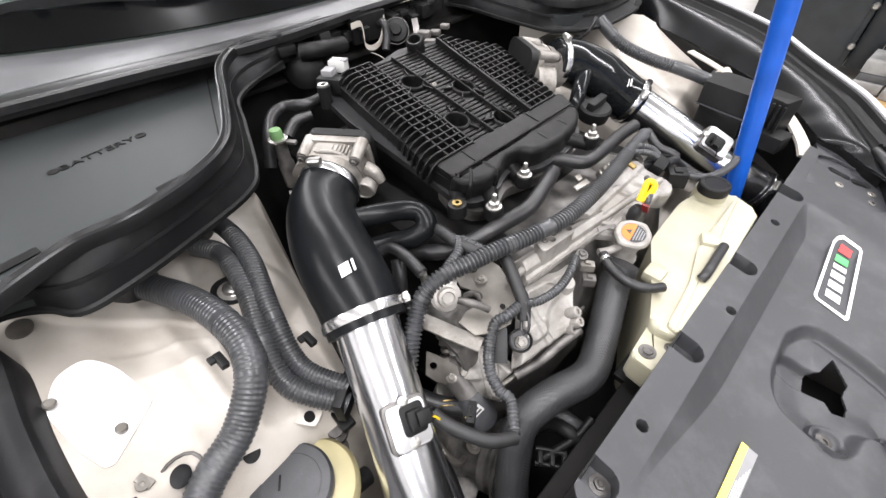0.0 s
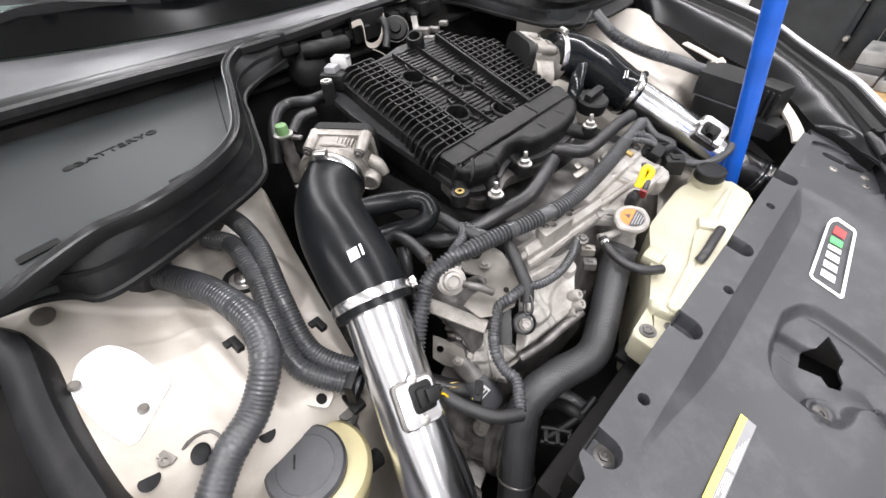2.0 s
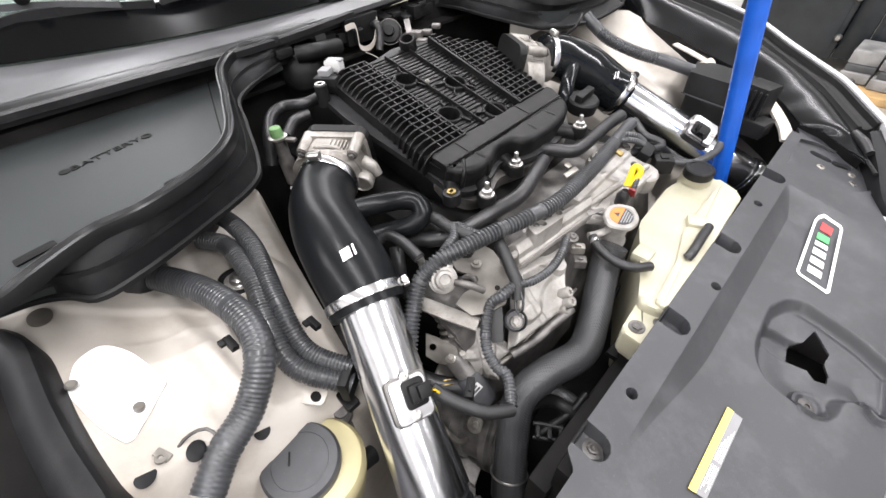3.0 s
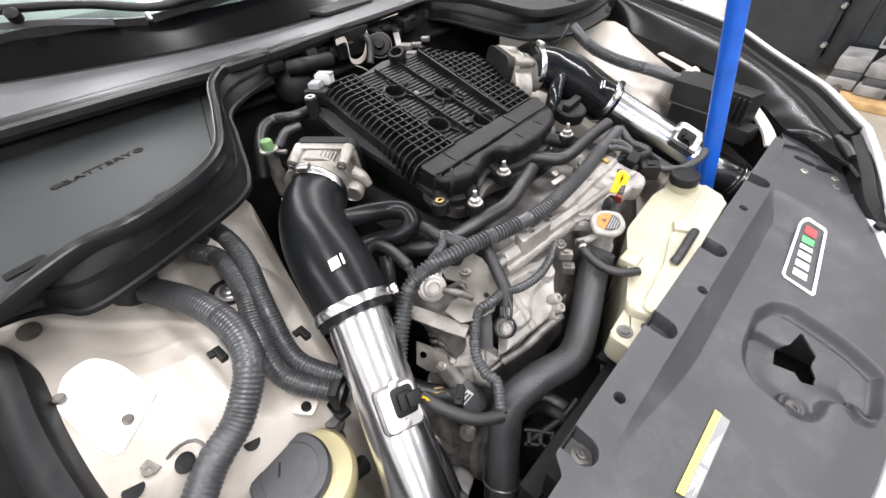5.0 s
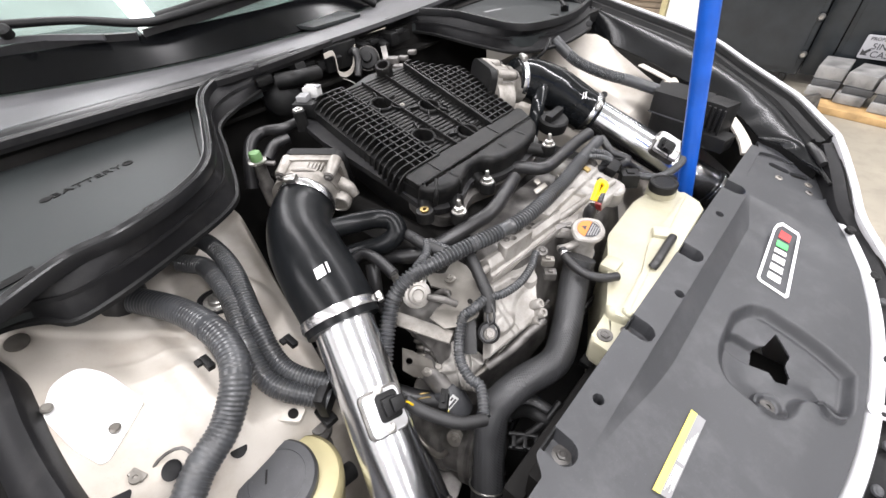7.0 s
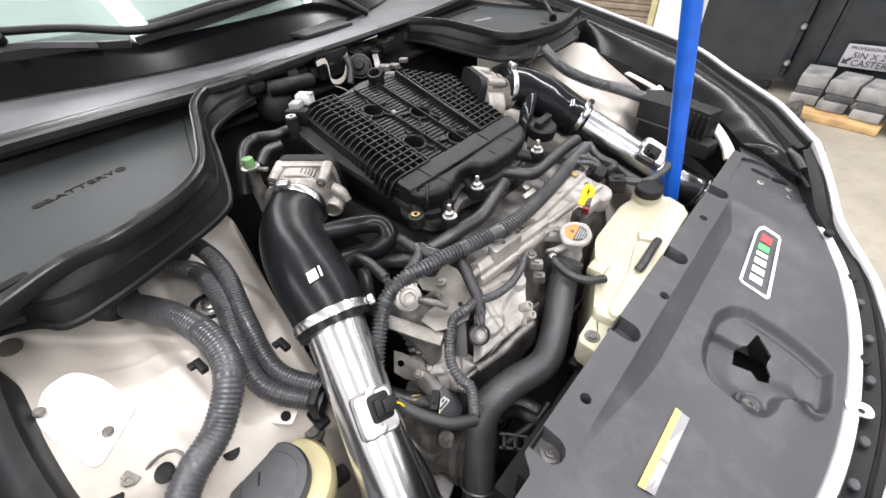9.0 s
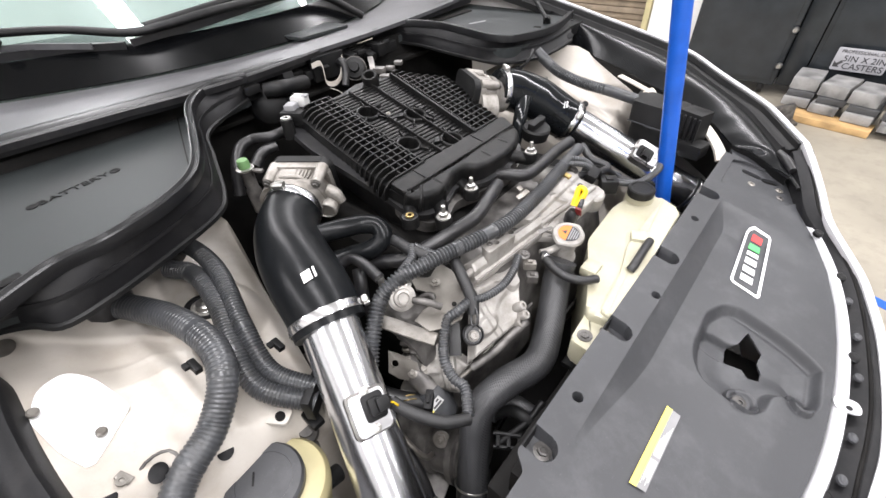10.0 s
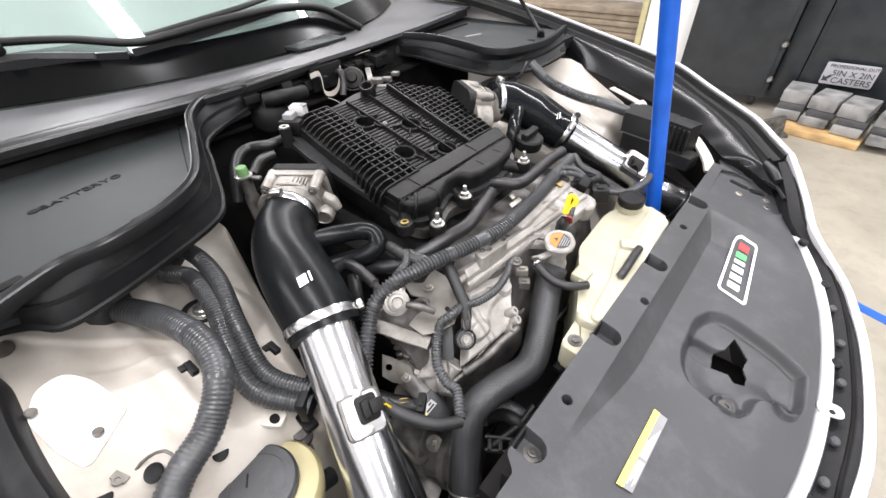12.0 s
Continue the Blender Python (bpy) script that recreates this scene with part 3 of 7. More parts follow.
part("bumper_beam", ribbon(BEAM, [(0.012, -0.007), (0.008, -0.001), (0.004, 0.002), (-0.004, 0.002), (-0.0065, -0.002), (-0.0065, -0.02), (0.012, -0.02)]), "white", car, "white painted beam along the grille")
part("grille_trim", ribbon(SEAM, [(0.026, -0.014), (0.022, -0.006), (0.006, 0.0), (0.0025, 0.0), (0.002, -0.010), (-0.002, -0.010), (-0.0025, 0.001), (-0.004, 0.002), (-0.016, 0.001), (-0.020, -0.006), (-0.020, -0.05), (0.026, -0.05)]), "moulding", car, "grey plastic grille trim")
part("trim_seam", ribbon(SEAM, [(0.003, -0.002), (0.002, 0.0015), (0.0, 0.0025), (-0.002, 0.0015), (-0.003, -0.002)]), "void", car, "black rubber seam in the trim")
part("bumper_cover", ribbon(BUMPER, [(0.001, -0.01), (0.0, 0.0), (-0.006, 0.002), (-0.013, 0.0), (-0.018, -0.008), (-0.021, -0.03), (-0.022, -0.45), (-0.016, -0.45), (-0.012, -0.04)]), "white", car, "white painted front bumper edge")
for q in ((0.724, 0.39, 0.829), (0.778, 0.302, 0.807), (0.816, 0.119, 0.795), (0.81, -0.144, 0.793)):
    part("trim_clip", lathe([(0.011, -0.006), (0.011, 0.0), (0.008, 0.0018), (0.002, 0.001), (0, 0.001)], to(q, (0.15, 0.0, 1)), 20, None, 0.75), "plastic", car)
for q in ((0.798, 0.254, 0.796), (0.818, 0.174, 0.792), (0.827, 0.086, 0.79), (0.829, -0.031, 0.79), (0.824, -0.105, 0.791)):
    part("trim_dimple", lathe([(0.008, -0.003), (0.0075, 0.0008), (0.006, 0.0014), (0.004, 0.0004), (0, 0.0)], to(q, (0.1, 0.0, 1)), 20, None, 0.75), "shroud", car)
part("beam_tab", prism(rounded([(-0.016, -0.012), (0.016, -0.012), (0.016, 0.012), (-0.016, 0.012)], 0.010), 0, 0.003, Matrix.Translation((0.817, 0.016, 0.792)) @ Matrix.Rotation(radians(15), 4, "Z"), 0.001), "white", car)
# flat black disc stands in for the shade in the tab's hole
part("beam_tab_hole", lathe([(0.004, 0), (0.004, 0.0008), (0, 0.0008)], to((0.819, 0.012, 0.795)), 16), "plastic", car)
# near-black sheet puts the gap's shade behind the corner covers
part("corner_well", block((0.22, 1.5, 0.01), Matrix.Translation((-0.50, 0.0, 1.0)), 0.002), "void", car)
part("hinge_shelf", prism([(-0.95, 0.45), (-0.50, 0.47), (-0.12, 0.72), (-0.04, 0.74), (-0.04, 0.83), (-0.95, 0.85)], 1.02, 1.052, None, 0.004), "plastic", car, "dull black shelf below the bonnet hinge")


def wheel(side):
    """A road wheel under the strut tower: tyre with grooves and a plain rim."""
    m = to((0.0, side * 0.76, 0.318), (0, side, 0))
    tyre = part("tyre", lathe([(0.225, -0.10), (0.29, -0.108), (0.312, -0.09), (0.318, -0.05), (0.312, -0.045), (0.318, -0.04), (0.318, 0.04), (0.312, 0.045), (0.318, 0.05), (0.312, 0.09), (0.29, 0.108), (0.225, 0.10)], m, 56), "rubber", car, "black rubber tyre")
    part("rim", lathe([(0.226, -0.09), (0.226, 0.09), (0.21, 0.095), (0.20, 0.06), (0.07, 0.045), (0.06, 0.06), (0, 0.06)], m, 40), "zinc", tyre, "dull silver rim")


wheel(1)
wheel(-1)

# ---- battery cover, brake cover and their rubber seals ----
RIDGE = [(0.045, -0.731, 1.072), (0.047, -0.699, 1.075), (0.039, -0.668, 1.08), (0.023, -0.61, 1.085), (0.03, -0.551, 1.09), (0, -0.472, 1.09), (-0.053, -0.412, 1.092), (-0.173, -0.361, 1.094), (-0.307, -0.308, 1.096), (-0.378, -0.238, 1.098), (-0.363, -0.157, 1.1)]
FOOT = [(-0.011, -0.754, 1.03), (-0.004, -0.722, 1.03), (0.005, -0.693, 1.03), (0.026, -0.665, 1.03), (0.05, -0.641, 1.025), (0.045, -0.59, 1.025), (0.02, -0.511, 1.025), (-0.009, -0.426, 1.03), (-0.054, -0.391, 1.035), (-0.184, -0.344, 1.04), (-0.288, -0.299, 1.045), (-0.366, -0.169, 1.05)]


FAR_RIDGE = [(-0.09, 0.835, 1.07), (-0.045, 0.669, 1.075), (-0.03, 0.562, 1.08), (-0.04, 0.466, 1.086), (-0.059, 0.426, 1.088), (-0.108, 0.409, 1.09), (-0.213, 0.425, 1.092), (-0.324, 0.432, 1.094), (-0.429, 0.382, 1.096), (-0.407, 0.254, 1.098)]
FAR_FOOT = [(0.002, 0.671, 1.035), (0.003, 0.618, 1.03), (-0.005, 0.53, 1.025), (-0.035, 0.446, 1.025), (-0.066, 0.415, 1.025), (-0.1, 0.401, 1.025), (-0.227, 0.397, 1.03), (-0.38, 0.403, 1.035), (-0.443, 0.366, 1.04), (-0.451, 0.29, 1.04)]


def corner_cover(side, name, label, category):
    """A dark lid over the corner behind the strut tower, framed by a seal on a low wall."""
    root = thing(name, label, category)
    k = -side
    ridge, foot = (RIDGE, FOOT) if side < 0 else (FAR_RIDGE, FAR_FOOT)
    part("side_wall", loft([(x, y, z - 0.006) for x, y, z in ridge], foot, 150, 12, 0.006, 0.004), "moulding", root, "black moulded side wall")
    a, b = even(ridge, 60), even(foot, 60)
    part("wall_crease", ribbon([p.lerp(q, 0.52) + Vector((0, 0, 0.0)) + Vector((q.x - p.x, q.y - p.y, 0)).normalized() * 0.0075 for p, q in zip(a, b)], [(-0.002, -0.003), (-0.001, 0.002), (0.001, 0.002), (0.002, -0.003)], 0.008), "moulding", root, "moulded crease along the wall")
    part("foot_lip", ribbon(foot, [(-0.004, -0.004), (-0.004, 0.002), (0.0, 0.004), (0.004, 0.002), (0.004, -0.004)], 0.008), "plastic", root)
    part("rubber_seal", ribbon(ridge, [(0.007, -0.012), (0.0075, -0.002), (0.006, 0.003), (0.0035, 0.0045), (0.001, 0.002), (-0.0015, 0.002), (-0.004, 0.006), (-0.0065, 0.0055), (-0.008, 0.001), (-0.008, -0.012)], 0.005), "seal", root, "ribbed rubber seal")
    rim = [p.lerp(q, 0.75)[:2] for p, q in zip(a, b)] if side < 0 else [(v.x, v.y) for v in spline(ridge, 0.02)[0]]
    rim = rim + ([(-0.405, -0.20), (-0.415, -0.45), (-0.45, -0.84)] if side < 0 else [(-0.46, 0.25), (-0.48, 0.45), (-0.56, 0.62), (-0.62, 0.85)])
    part("lid", prism(rim, 1.036, 1.045 if side < 0 else 1.060, None, 0), "cover", root, "grained black plastic lid")
    return root


battery = corner_cover(-1, "battery_cover", "black plastic battery cover with raised lettering beside the firewall", "cover")
brake = corner_cover(1, "brake_cover", "black plastic cover over the brake reservoir corner", "cover")
ba, bb, bc = Vector((-0.252, -0.586, 1.046)), Vector((-0.266, -0.494, 1.046)), Vector((-0.256, -0.544, 1.046))
bdir = math.atan2(bb.y - ba.y, bb.x - ba.x)
letters("BATTERY", 0.0222, 0.0004, Matrix.Translation(bc) @ Matrix.Rotation(bdir, 4, "Z") @ Matrix.Diagonal((1.18, 1, 1, 1)), battery, "matte")
part("lid_stud", lathe([(0.0085, 0), (0.0085, 0.001), (0.006, 0.0016), (0, 0.0016)], to((-0.249, -0.604, 1.045)), 24), "matte", battery)
part("lid_ring", lathe([(0.0085, 0), (0.0085, 0.0012), (0.0055, 0.0012), (0.005, 0.0004), (0, 0.0004)], to((-0.266, -0.481, 1.045)), 24), "matte", battery)
part("lid_split", ribbon([(-0.462, -0.296, 1.045), (-0.281, -0.356, 1.045), (-0.118, -0.409, 1.045)], [(-0.0012, 0), (0.0012, 0), (0.0012, 0.0006), (-0.0012, 0.0006)]), "void", battery)
# flat black plates in place of the shaded catch slots
for q in ((-0.059, -0.672, 1.046), (-0.083, -0.492, 1.046)):
    part("catch_slot", prism(rounded([(-0.022, -0.008), (0.022, -0.008), (0.022, 0.008), (-0.022, 0.008)], 0.003), 0, 0.0015, Matrix.Translation(q) @ Matrix.Rotation(bdir, 4, "Z"), 0.0005), "matte", battery)
part("lid_print", prism([(-0.03, -0.006), (0.03, -0.006), (0.03, 0.006), (-0.03, 0.006)], 0, 0.0006, Matrix.Translation((-0.31, 0.623, 1.06)) @ Matrix.Rotation(1.2, 4, "Z"), 0), "print_grey", brake)
# near-black plate in place of the shade in a notch
part("lid_notch", prism([(-0.014, -0.008), (0.014, -0.008), (0.006, 0.008), (-0.012, 0.006)], 0, 0.0012, Matrix.Translation((-0.106, 0.659, 1.06)), 0), "void", brake)
rod = thing("bonnet_strut", "thin dark gas strut rod at the far cowl corner", "strut")
part("strut_rod", tube([(-0.1, 0.696, 1.075), (-0.201, 0.78, 1.114), (-0.247, 0.74, 1.188)], 0.006, 12), "plastic", rod)
part("strut_joint", lathe([(0.012, -0.012), (0.012, 0.004), (0.006, 0.010), (0, 0.011)], to((-0.107, 0.709, 1.072), (0, -0.3, 1)), 20), "plastic", rod)

cowl_seal = thing("cowl_seal", "long black rubber seal along the cowl edge", "seal")
part("strip", ribbon([(-0.45, -0.724, 1.1), (-0.436, -0.584, 1.1), (-0.419, -0.41, 1.1), (-0.394, -0.14, 1.1), (-0.457, 0.294, 1.1), (-0.47, 0.55, 1.10), (-0.50, 0.80, 1.10)], [(0.022, -0.025), (0.021, -0.002), (0.012, 0.003), (0.0, 0.0045), (-0.012, 0.003), (-0.02, -0.004), (-0.02, -0.025)]), "seal", cowl_seal)
part("lip", ribbon([(-0.421, -0.726, 1.098), (-0.407, -0.59, 1.098), (-0.389, -0.42, 1.098), (-0.363, -0.158, 1.098), (-0.423, 0.263, 1.098)], [(0.004, -0.012), (0.005, 0.0), (0.002, 0.004), (-0.002, 0.004), (-0.005, 0.0), (-0.004, -0.012)]), "rubber", cowl_seal, "rounded rubber lip")


ws = thing("windshield", "tinted windshield reflecting the ceiling strip lamps", "windshield")
part("glass_pane", field(30, 30, lambda u, v: (-0.53 - 0.75 * u - 0.55 * (1.5 * v - 0.75) ** 2, -0.75 + 1.5 * v, 1.10 + 0.44 * u), 0.005), "glass", ws)

# ---- radiator cover ----
cover = thing("radiator_cover", "grey black plastic radiator cover with stickers and clips", "radiator cover")
PITS = [(0.525, 0.092, 0.867), (0.525, -0.118, 0.866), (0.526, 0.345, 0.866), (0.524, -0.342, 0.85)]
HOLES = [(0.525, 0.236, 0.868), (0.539, -0.011, 0.864), (0.525, -0.257, 0.868)]
CATCH = [(0.615, -0.035), (0.612, 0.045), (0.628, 0.082), (0.652, 0.097), (0.772, 0.066), (0.784, 0.060), (0.790, -0.010), (0.781, -0.036), (0.762, -0.046), (0.742, -0.040), (0.731, -0.050), (0.728, -0.082), (0.714, -0.104), (0.696, -0.106), (0.642, -0.088), (0.624, -0.064)]
CATCH = rounded(CATCH, 0.012, 3)
THROAT = [(0.661, 0.027), (0.672, 0.036), (0.679, 0.066), (0.688, 0.058), (0.706, 0.040), (0.705, 0.017), (0.714, 0.0), (0.713, -0.017), (0.700, -0.022), (0.687, -0.009), (0.667, -0.006)]


def inside(poly, x, y):
    """Signed distance in plan to a closed outline, negative inside it."""
    d, hit = 9.0, False
    for a, b in zip(poly, poly[1:] + poly[:1]):
        d = min(d, near_segment((x, y), a, b))
        if (a[1] > y) != (b[1] > y) and x < (b[0] - a[0]) * (y - a[1]) / (b[1] - a[1]) + a[0]:
            hit = not hit
    return -d if hit else d


def cover_z(x, y):
    z = 0.864 - 0.21 * (x - 0.54) - 0.25 * (x - 0.54) ** 2
    # long scoop along the rear strip, fading out towards the car's right
    gx = 0.547
    k = smooth(-0.345, -0.10, y) * (1 - smooth(0.27, 0.35, y))
    z -= 0.023 * k * max(0.0, min(1.0, (x - gx) / (0.006 + 0.024 * k))) ** 0.85
    z += 0.023 * k * smooth(gx + 0.03 + 0.02 * k, gx + 0.20, x)
    for p in PITS:
        z -= 0.024 * (1 - smooth(0.0135, 0.0165, near_segment((x, y), (p[0] - 0.03, p[1]), p)))
    for p in HOLES:
        z -= 0.02 * (1 - smooth(0.005, 0.0072, math.hypot(x - p[0], y - p[1])))
    if 0.59 < x < 0.82 and -0.13 < y < 0.13:
        d = inside(CATCH, x, y)
        z -= 0.020 * (1 - smooth(-0.014, 0.001, d)) + 0.008 * (1 - smooth(-0.05, -0.012, d))
        # rounded finger hollow leading to the opening
        f = near_segment((x, y), (0.640, 0.004), (0.680, 0.012)) - 0.021
        z -= 0.016 * (1 - smooth(-0.006, 0.003, f))
        # a raised tongue with two pin dishes along the front
        for q, r in (((0.699, -0.080), 0.021), ((0.764, -0.030), 0.017)):
            e = math.hypot(x - q[0], (y - q[1]) * 0.8)
            z += 0.009 * (1 - smooth(r * 0.9, r * 1.05, e)) - 0.005 * (1 - smooth(r * 0.55, r * 0.75, e))
    return z


BRACKET = rounded([(0.522, 0.396), (0.518, 0.535), (0.55, 0.552), (0.601, 0.555), (0.634, 0.568), (0.674, 0.550), (0.694, 0.499), (0.659, 0.435), (0.611, 0.417), (0.57, 0.424)], 0.010)
# the bracket falls to the front as the cover does
FALL = Matrix.Identity(4)
FALL[2][0], FALL[2][3] = -0.24, 0.24 * 0.52


def cover_fn(u, v):
    y = -0.47 + 1.02 * u
    rear = 0.502 + 0.018 * smooth(-0.365, -0.385, y)
    x = rear + (front_x(y) - rear) * v
    return (x, y, cover_z(x, y))


part("panel", field(660, 260, cover_fn, 0.004, lambda p: (0.65 < p[0] < 0.73 and abs(p[1]) < 0.08 and inside(THROAT, p[0], p[1]) < 0) or (p[1] > 0.4 and inside(BRACKET, p[0], p[1]) < -0.006)), "shroud", cover)
part("rear_edge", ribbon([(0.5025, y, cover_z(0.504, y) - 0.006) for y in (-0.36, -0.29, -0.15, -0.05, 0.05, 0.2, 0.30)], [(-0.001, 0.005), (0.0015, 0.005), (0.002, -0.016), (-0.001, -0.016)]), "plastic", cover)
# near-black slab puts shade below the catch opening
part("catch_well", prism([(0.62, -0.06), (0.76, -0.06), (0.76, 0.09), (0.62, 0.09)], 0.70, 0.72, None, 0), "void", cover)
for p, r in (((0.699, -0.080), 0.0085), ((0.764, -0.030), 0.0065)):
    part("push_pin", lathe([(r * 1.3, 0), (r * 1.3, 0.0012), (r, 0.003), (r * 0.45, 0.003), (r * 0.4, 0.001), (0, 0.001)], to((p[0], p[1], cover_z(*p) - 0.0003), (0.25, 0, 1)), 20), "castdark" if r > 0.008 else "plastic", cover, "push pin in its dish")
part("cover_bolt", hexbolt((0.522, -0.338, cover_z(0.522, -0.338)), (0.1, 0, 1), 0.0075, 0.006), "castdark", cover, "grey bolt in its cup")
for p in PITS[:2]:
    part("cup_bolt", hexbolt((p[0] - 0.022, p[1], cover_z(p[0] - 0.02, p[1])), (0.1, 0, 1), 0.005, 0.005), "castdark", cover)


def decal(outline, material, name, parent, label="", lift=0.0004):
    """A thin printed shape laid on the radiator cover."""
    bm = bmesh.new()
    vs = [bm.verts.new((x, y, cover_z(x, y) + lift)) for x, y in outline]
    bm.faces.new(vs)
    return part(name, bm, material, parent, label, smooth=False)


badge = thing("logo_sticker", "white outlined sticker with coloured bars on the radiator cover", "sticker")
Q = [(0.612, 0.322), (0.656, 0.314), (0.674, 0.134), (0.623, 0.148)]


def on_badge(u, v):
    """From the sticker's long way u and short way v to x, y."""
    a, b = Vector(Q[3]).lerp(Vector(Q[0]), u), Vector(Q[2]).lerp(Vector(Q[1]), u)
    return tuple(a.lerp(b, v))


def bar(u0, v0, u1, v1, material, name, lift=0.0014):
    return decal([on_badge(u0, v0), on_badge(u1, v0), on_badge(u1, v1), on_badge(u0, v1)], material, name, badge, "", lift)


edge = [(0.03, 0.0), (0.88, 0.0), (0.95, 0.06), (1.0, 0.22), (1.0, 0.9), (0.97, 1.0), (0.02, 1.0), (-0.02, 0.93), (-0.005, 0.1)]
inner = [(0.055, 0.09), (0.87, 0.09), (0.92, 0.13), (0.965, 0.27), (0.965, 0.87), (0.95, 0.91), (0.035, 0.91), (0.02, 0.86), (0.03, 0.15)]
for i in range(len(edge)):
    j = (i + 1) % len(edge)
    decal([on_badge(*edge[i]), on_badge(*edge[j]), on_badge(*inner[j]), on_badge(*inner[i])], "print_white", "outline_stroke", badge, "", 0.0012)
for k, (u0, u1, tone) in enumerate(((0.12, 0.24, "print_white"), (0.27, 0.39, "print_white"), (0.42, 0.54, "print_white"), (0.57, 0.66, "print_white"), (0.68, 0.80, "print_green"), (0.82, 0.93, "print_red"))):
    bar(u0, 0.28, u1 - 0.02, 0.70, tone, "mark_bar")

notice = thing("warning_sticker", "yellow edged grey sticker with small white print lines", "sticker")
S4 = [(0.620, -0.171), (0.639, -0.173), (0.637, -0.302), (0.618, -0.306)]


def on_notice(u, v):
    a, b = Vector(S4[0]).lerp(Vector(S4[3]), u), Vector(S4[1]).lerp(Vector(S4[2]), u)
    return tuple(a.lerp(b, v))


decal([on_notice(0, 0), on_notice(1, 0), on_notice(1, 0.42), on_notice(0, 0.42)], "print_yellow", "yellow_stripe", notice, "", 0.0031)
decal([on_notice(0, 0.42), on_notice(1, 0.42), on_notice(1, 1), on_notice(0, 1)], "print_grey", "grey_field", notice, "", 0.0030)
for k in range(5):
    v0 = 0.50 + 0.095 * k
    for u0, u1 in ((0.40 - 0.05 * k, 0.62), (0.66, 0.95 - 0.04 * (k % 3))):
        decal([on_notice(u0, v0), on_notice(u1, v0), on_notice(u1, v0 + 0.022), on_notice(u0, v0 + 0.022)], "print_white", "print_line", notice, "", 0.0040)

# ---- coolant reservoir ----
tank = thing("coolant_reservoir", "milky yellowed coolant reservoir with black cap", "reservoir")
xy = lambda *ps: [p[:2] for p in ps]
part("tank_body", prism(rounded(xy((0.382, 0.182, 0.865), (0.399, 0.261, 0.865), (0.441, 0.278, 0.865), (0.497, 0.25, 0.865), (0.507, 0.023, 0.865), (0.505, -0.109, 0.865), (0.467, -0.115, 0.865), (0.438, -0.048, 0.865), (0.389, 0.052, 0.865)), 0.014), 0.66, 0.865, None, 0.009, None, 3), "tank", tank)
part("raised_half", prism(rounded(xy((0.453, 0.258, 0.869), (0.496, 0.238, 0.869), (0.505, 0.025, 0.869), (0.502, -0.106, 0.869), (0.485, -0.105, 0.869), (0.476, -0.006, 0.869), (0.456, 0.072, 0.869)), 0.008), 0.85, 0.8705, None, 0.005, None, 3), "tank", tank)
part("foot", prism(rounded(xy((0.463, -0.094, 0.848), (0.5, -0.095, 0.848), (0.507, -0.169, 0.848), (0.468, -0.165, 0.848)), 0.008), 0.80, 0.848, None, 0.006, None, 3), "tank", tank)
part("foot_bolt", hexbolt((0.483, -0.145, 0.848), (0, 0, 1), 0.0075, 0.005), "castdark", tank, "grey bolt through the foot")
part("hose_boss", block((0.03, 0.034, 0.02), Matrix.Translation((0.428, -0.016, 0.862)), 0.006), "tank", tank)
part("clip_boss", block((0.03, 0.03, 0.014), Matrix.Translation((0.463, 0.109, 0.87)) @ Matrix.Rotation(radians(25), 4, "Z"), 0.005), "tank", tank)
part("neck", lathe([(0.03, -0.02), (0.028, 0.004), (0.022, 0.006), (0.022, 0.014)], to((0.412, 0.244, 0.875)), 32), "tank", tank)
cap = lathe([(0.0255, 0), (0.0265, 0.003), (0.0265, 0.016), (0.0245, 0.0185), (0.0205, 0.019), (0.019, 0.0172), (0, 0.017)], to((0.415, 0.229, 0.884)), 48, None, 1.0, lambda a: 1 + 0.012 * math.cos(24 * a))
part("cap", cap, "plastic", tank, "ribbed black screw cap")
part("overflow_hose", tube([(0.484, 0.102, 0.877), (0.485, 0.07, 0.879), (0.487, 0.021, 0.879), (0.485, 0.011, 0.872)], 0.0075, 16), "rubber", tank, "short black overflow hose")

# ---- engine front ----
engine = thing("engine", "bare cast aluminium engine front with timing cover", "engine")


def face_fn(u, v):
    y = -0.33 + 0.53 * u
    prof = [(0.20, 0.90), (0.27, 0.905), (0.315, 0.895), (0.345, 0.84), (0.365, 0.77), (0.375, 0.60)]
    f = v * (len(prof) - 1)
    k = min(int(f), len(prof) - 2)
    x, z = (prof[k][i] + (prof[k + 1][i] - prof[k][i]) * (f - k) for i in (0, 1))
    z -= 0.045 * smooth(-0.13, -0.19, y)
    x -= 0.02 * smooth(-0.13, -0.19, y)
    z += 0.008 * math.sin(y * 40) * smooth(0.05, 0.25, v) * (1 - v)
    return (x, y, z)


# darker casting puts the shade behind the pale panels into its colour
part("timing_cover", field(120, 80, face_fn, 0.01), "castdark", engine)
# block coloured near-black for the shade under the plenum and panels
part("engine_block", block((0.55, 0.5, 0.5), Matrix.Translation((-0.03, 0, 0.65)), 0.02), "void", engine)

# ---- hoses ----
def hose(name, pts, r, material, label, category="hose", **kw):
    root = thing(name, label, category, kw.pop("group", ""))
    bands = kw.pop("bands", ())
    part("hose_run", tube(pts, r, **kw), material, root)
    line, share = spline(pts, 0.0005)
    for a, b in bands:
        part("tape_band", tube([p for p, s in zip(line, share) if a <= s <= b], r * 1.03, 20, 0.006), "loom" if material == "loom" else "tape", root, "smooth black tape band")
    return root


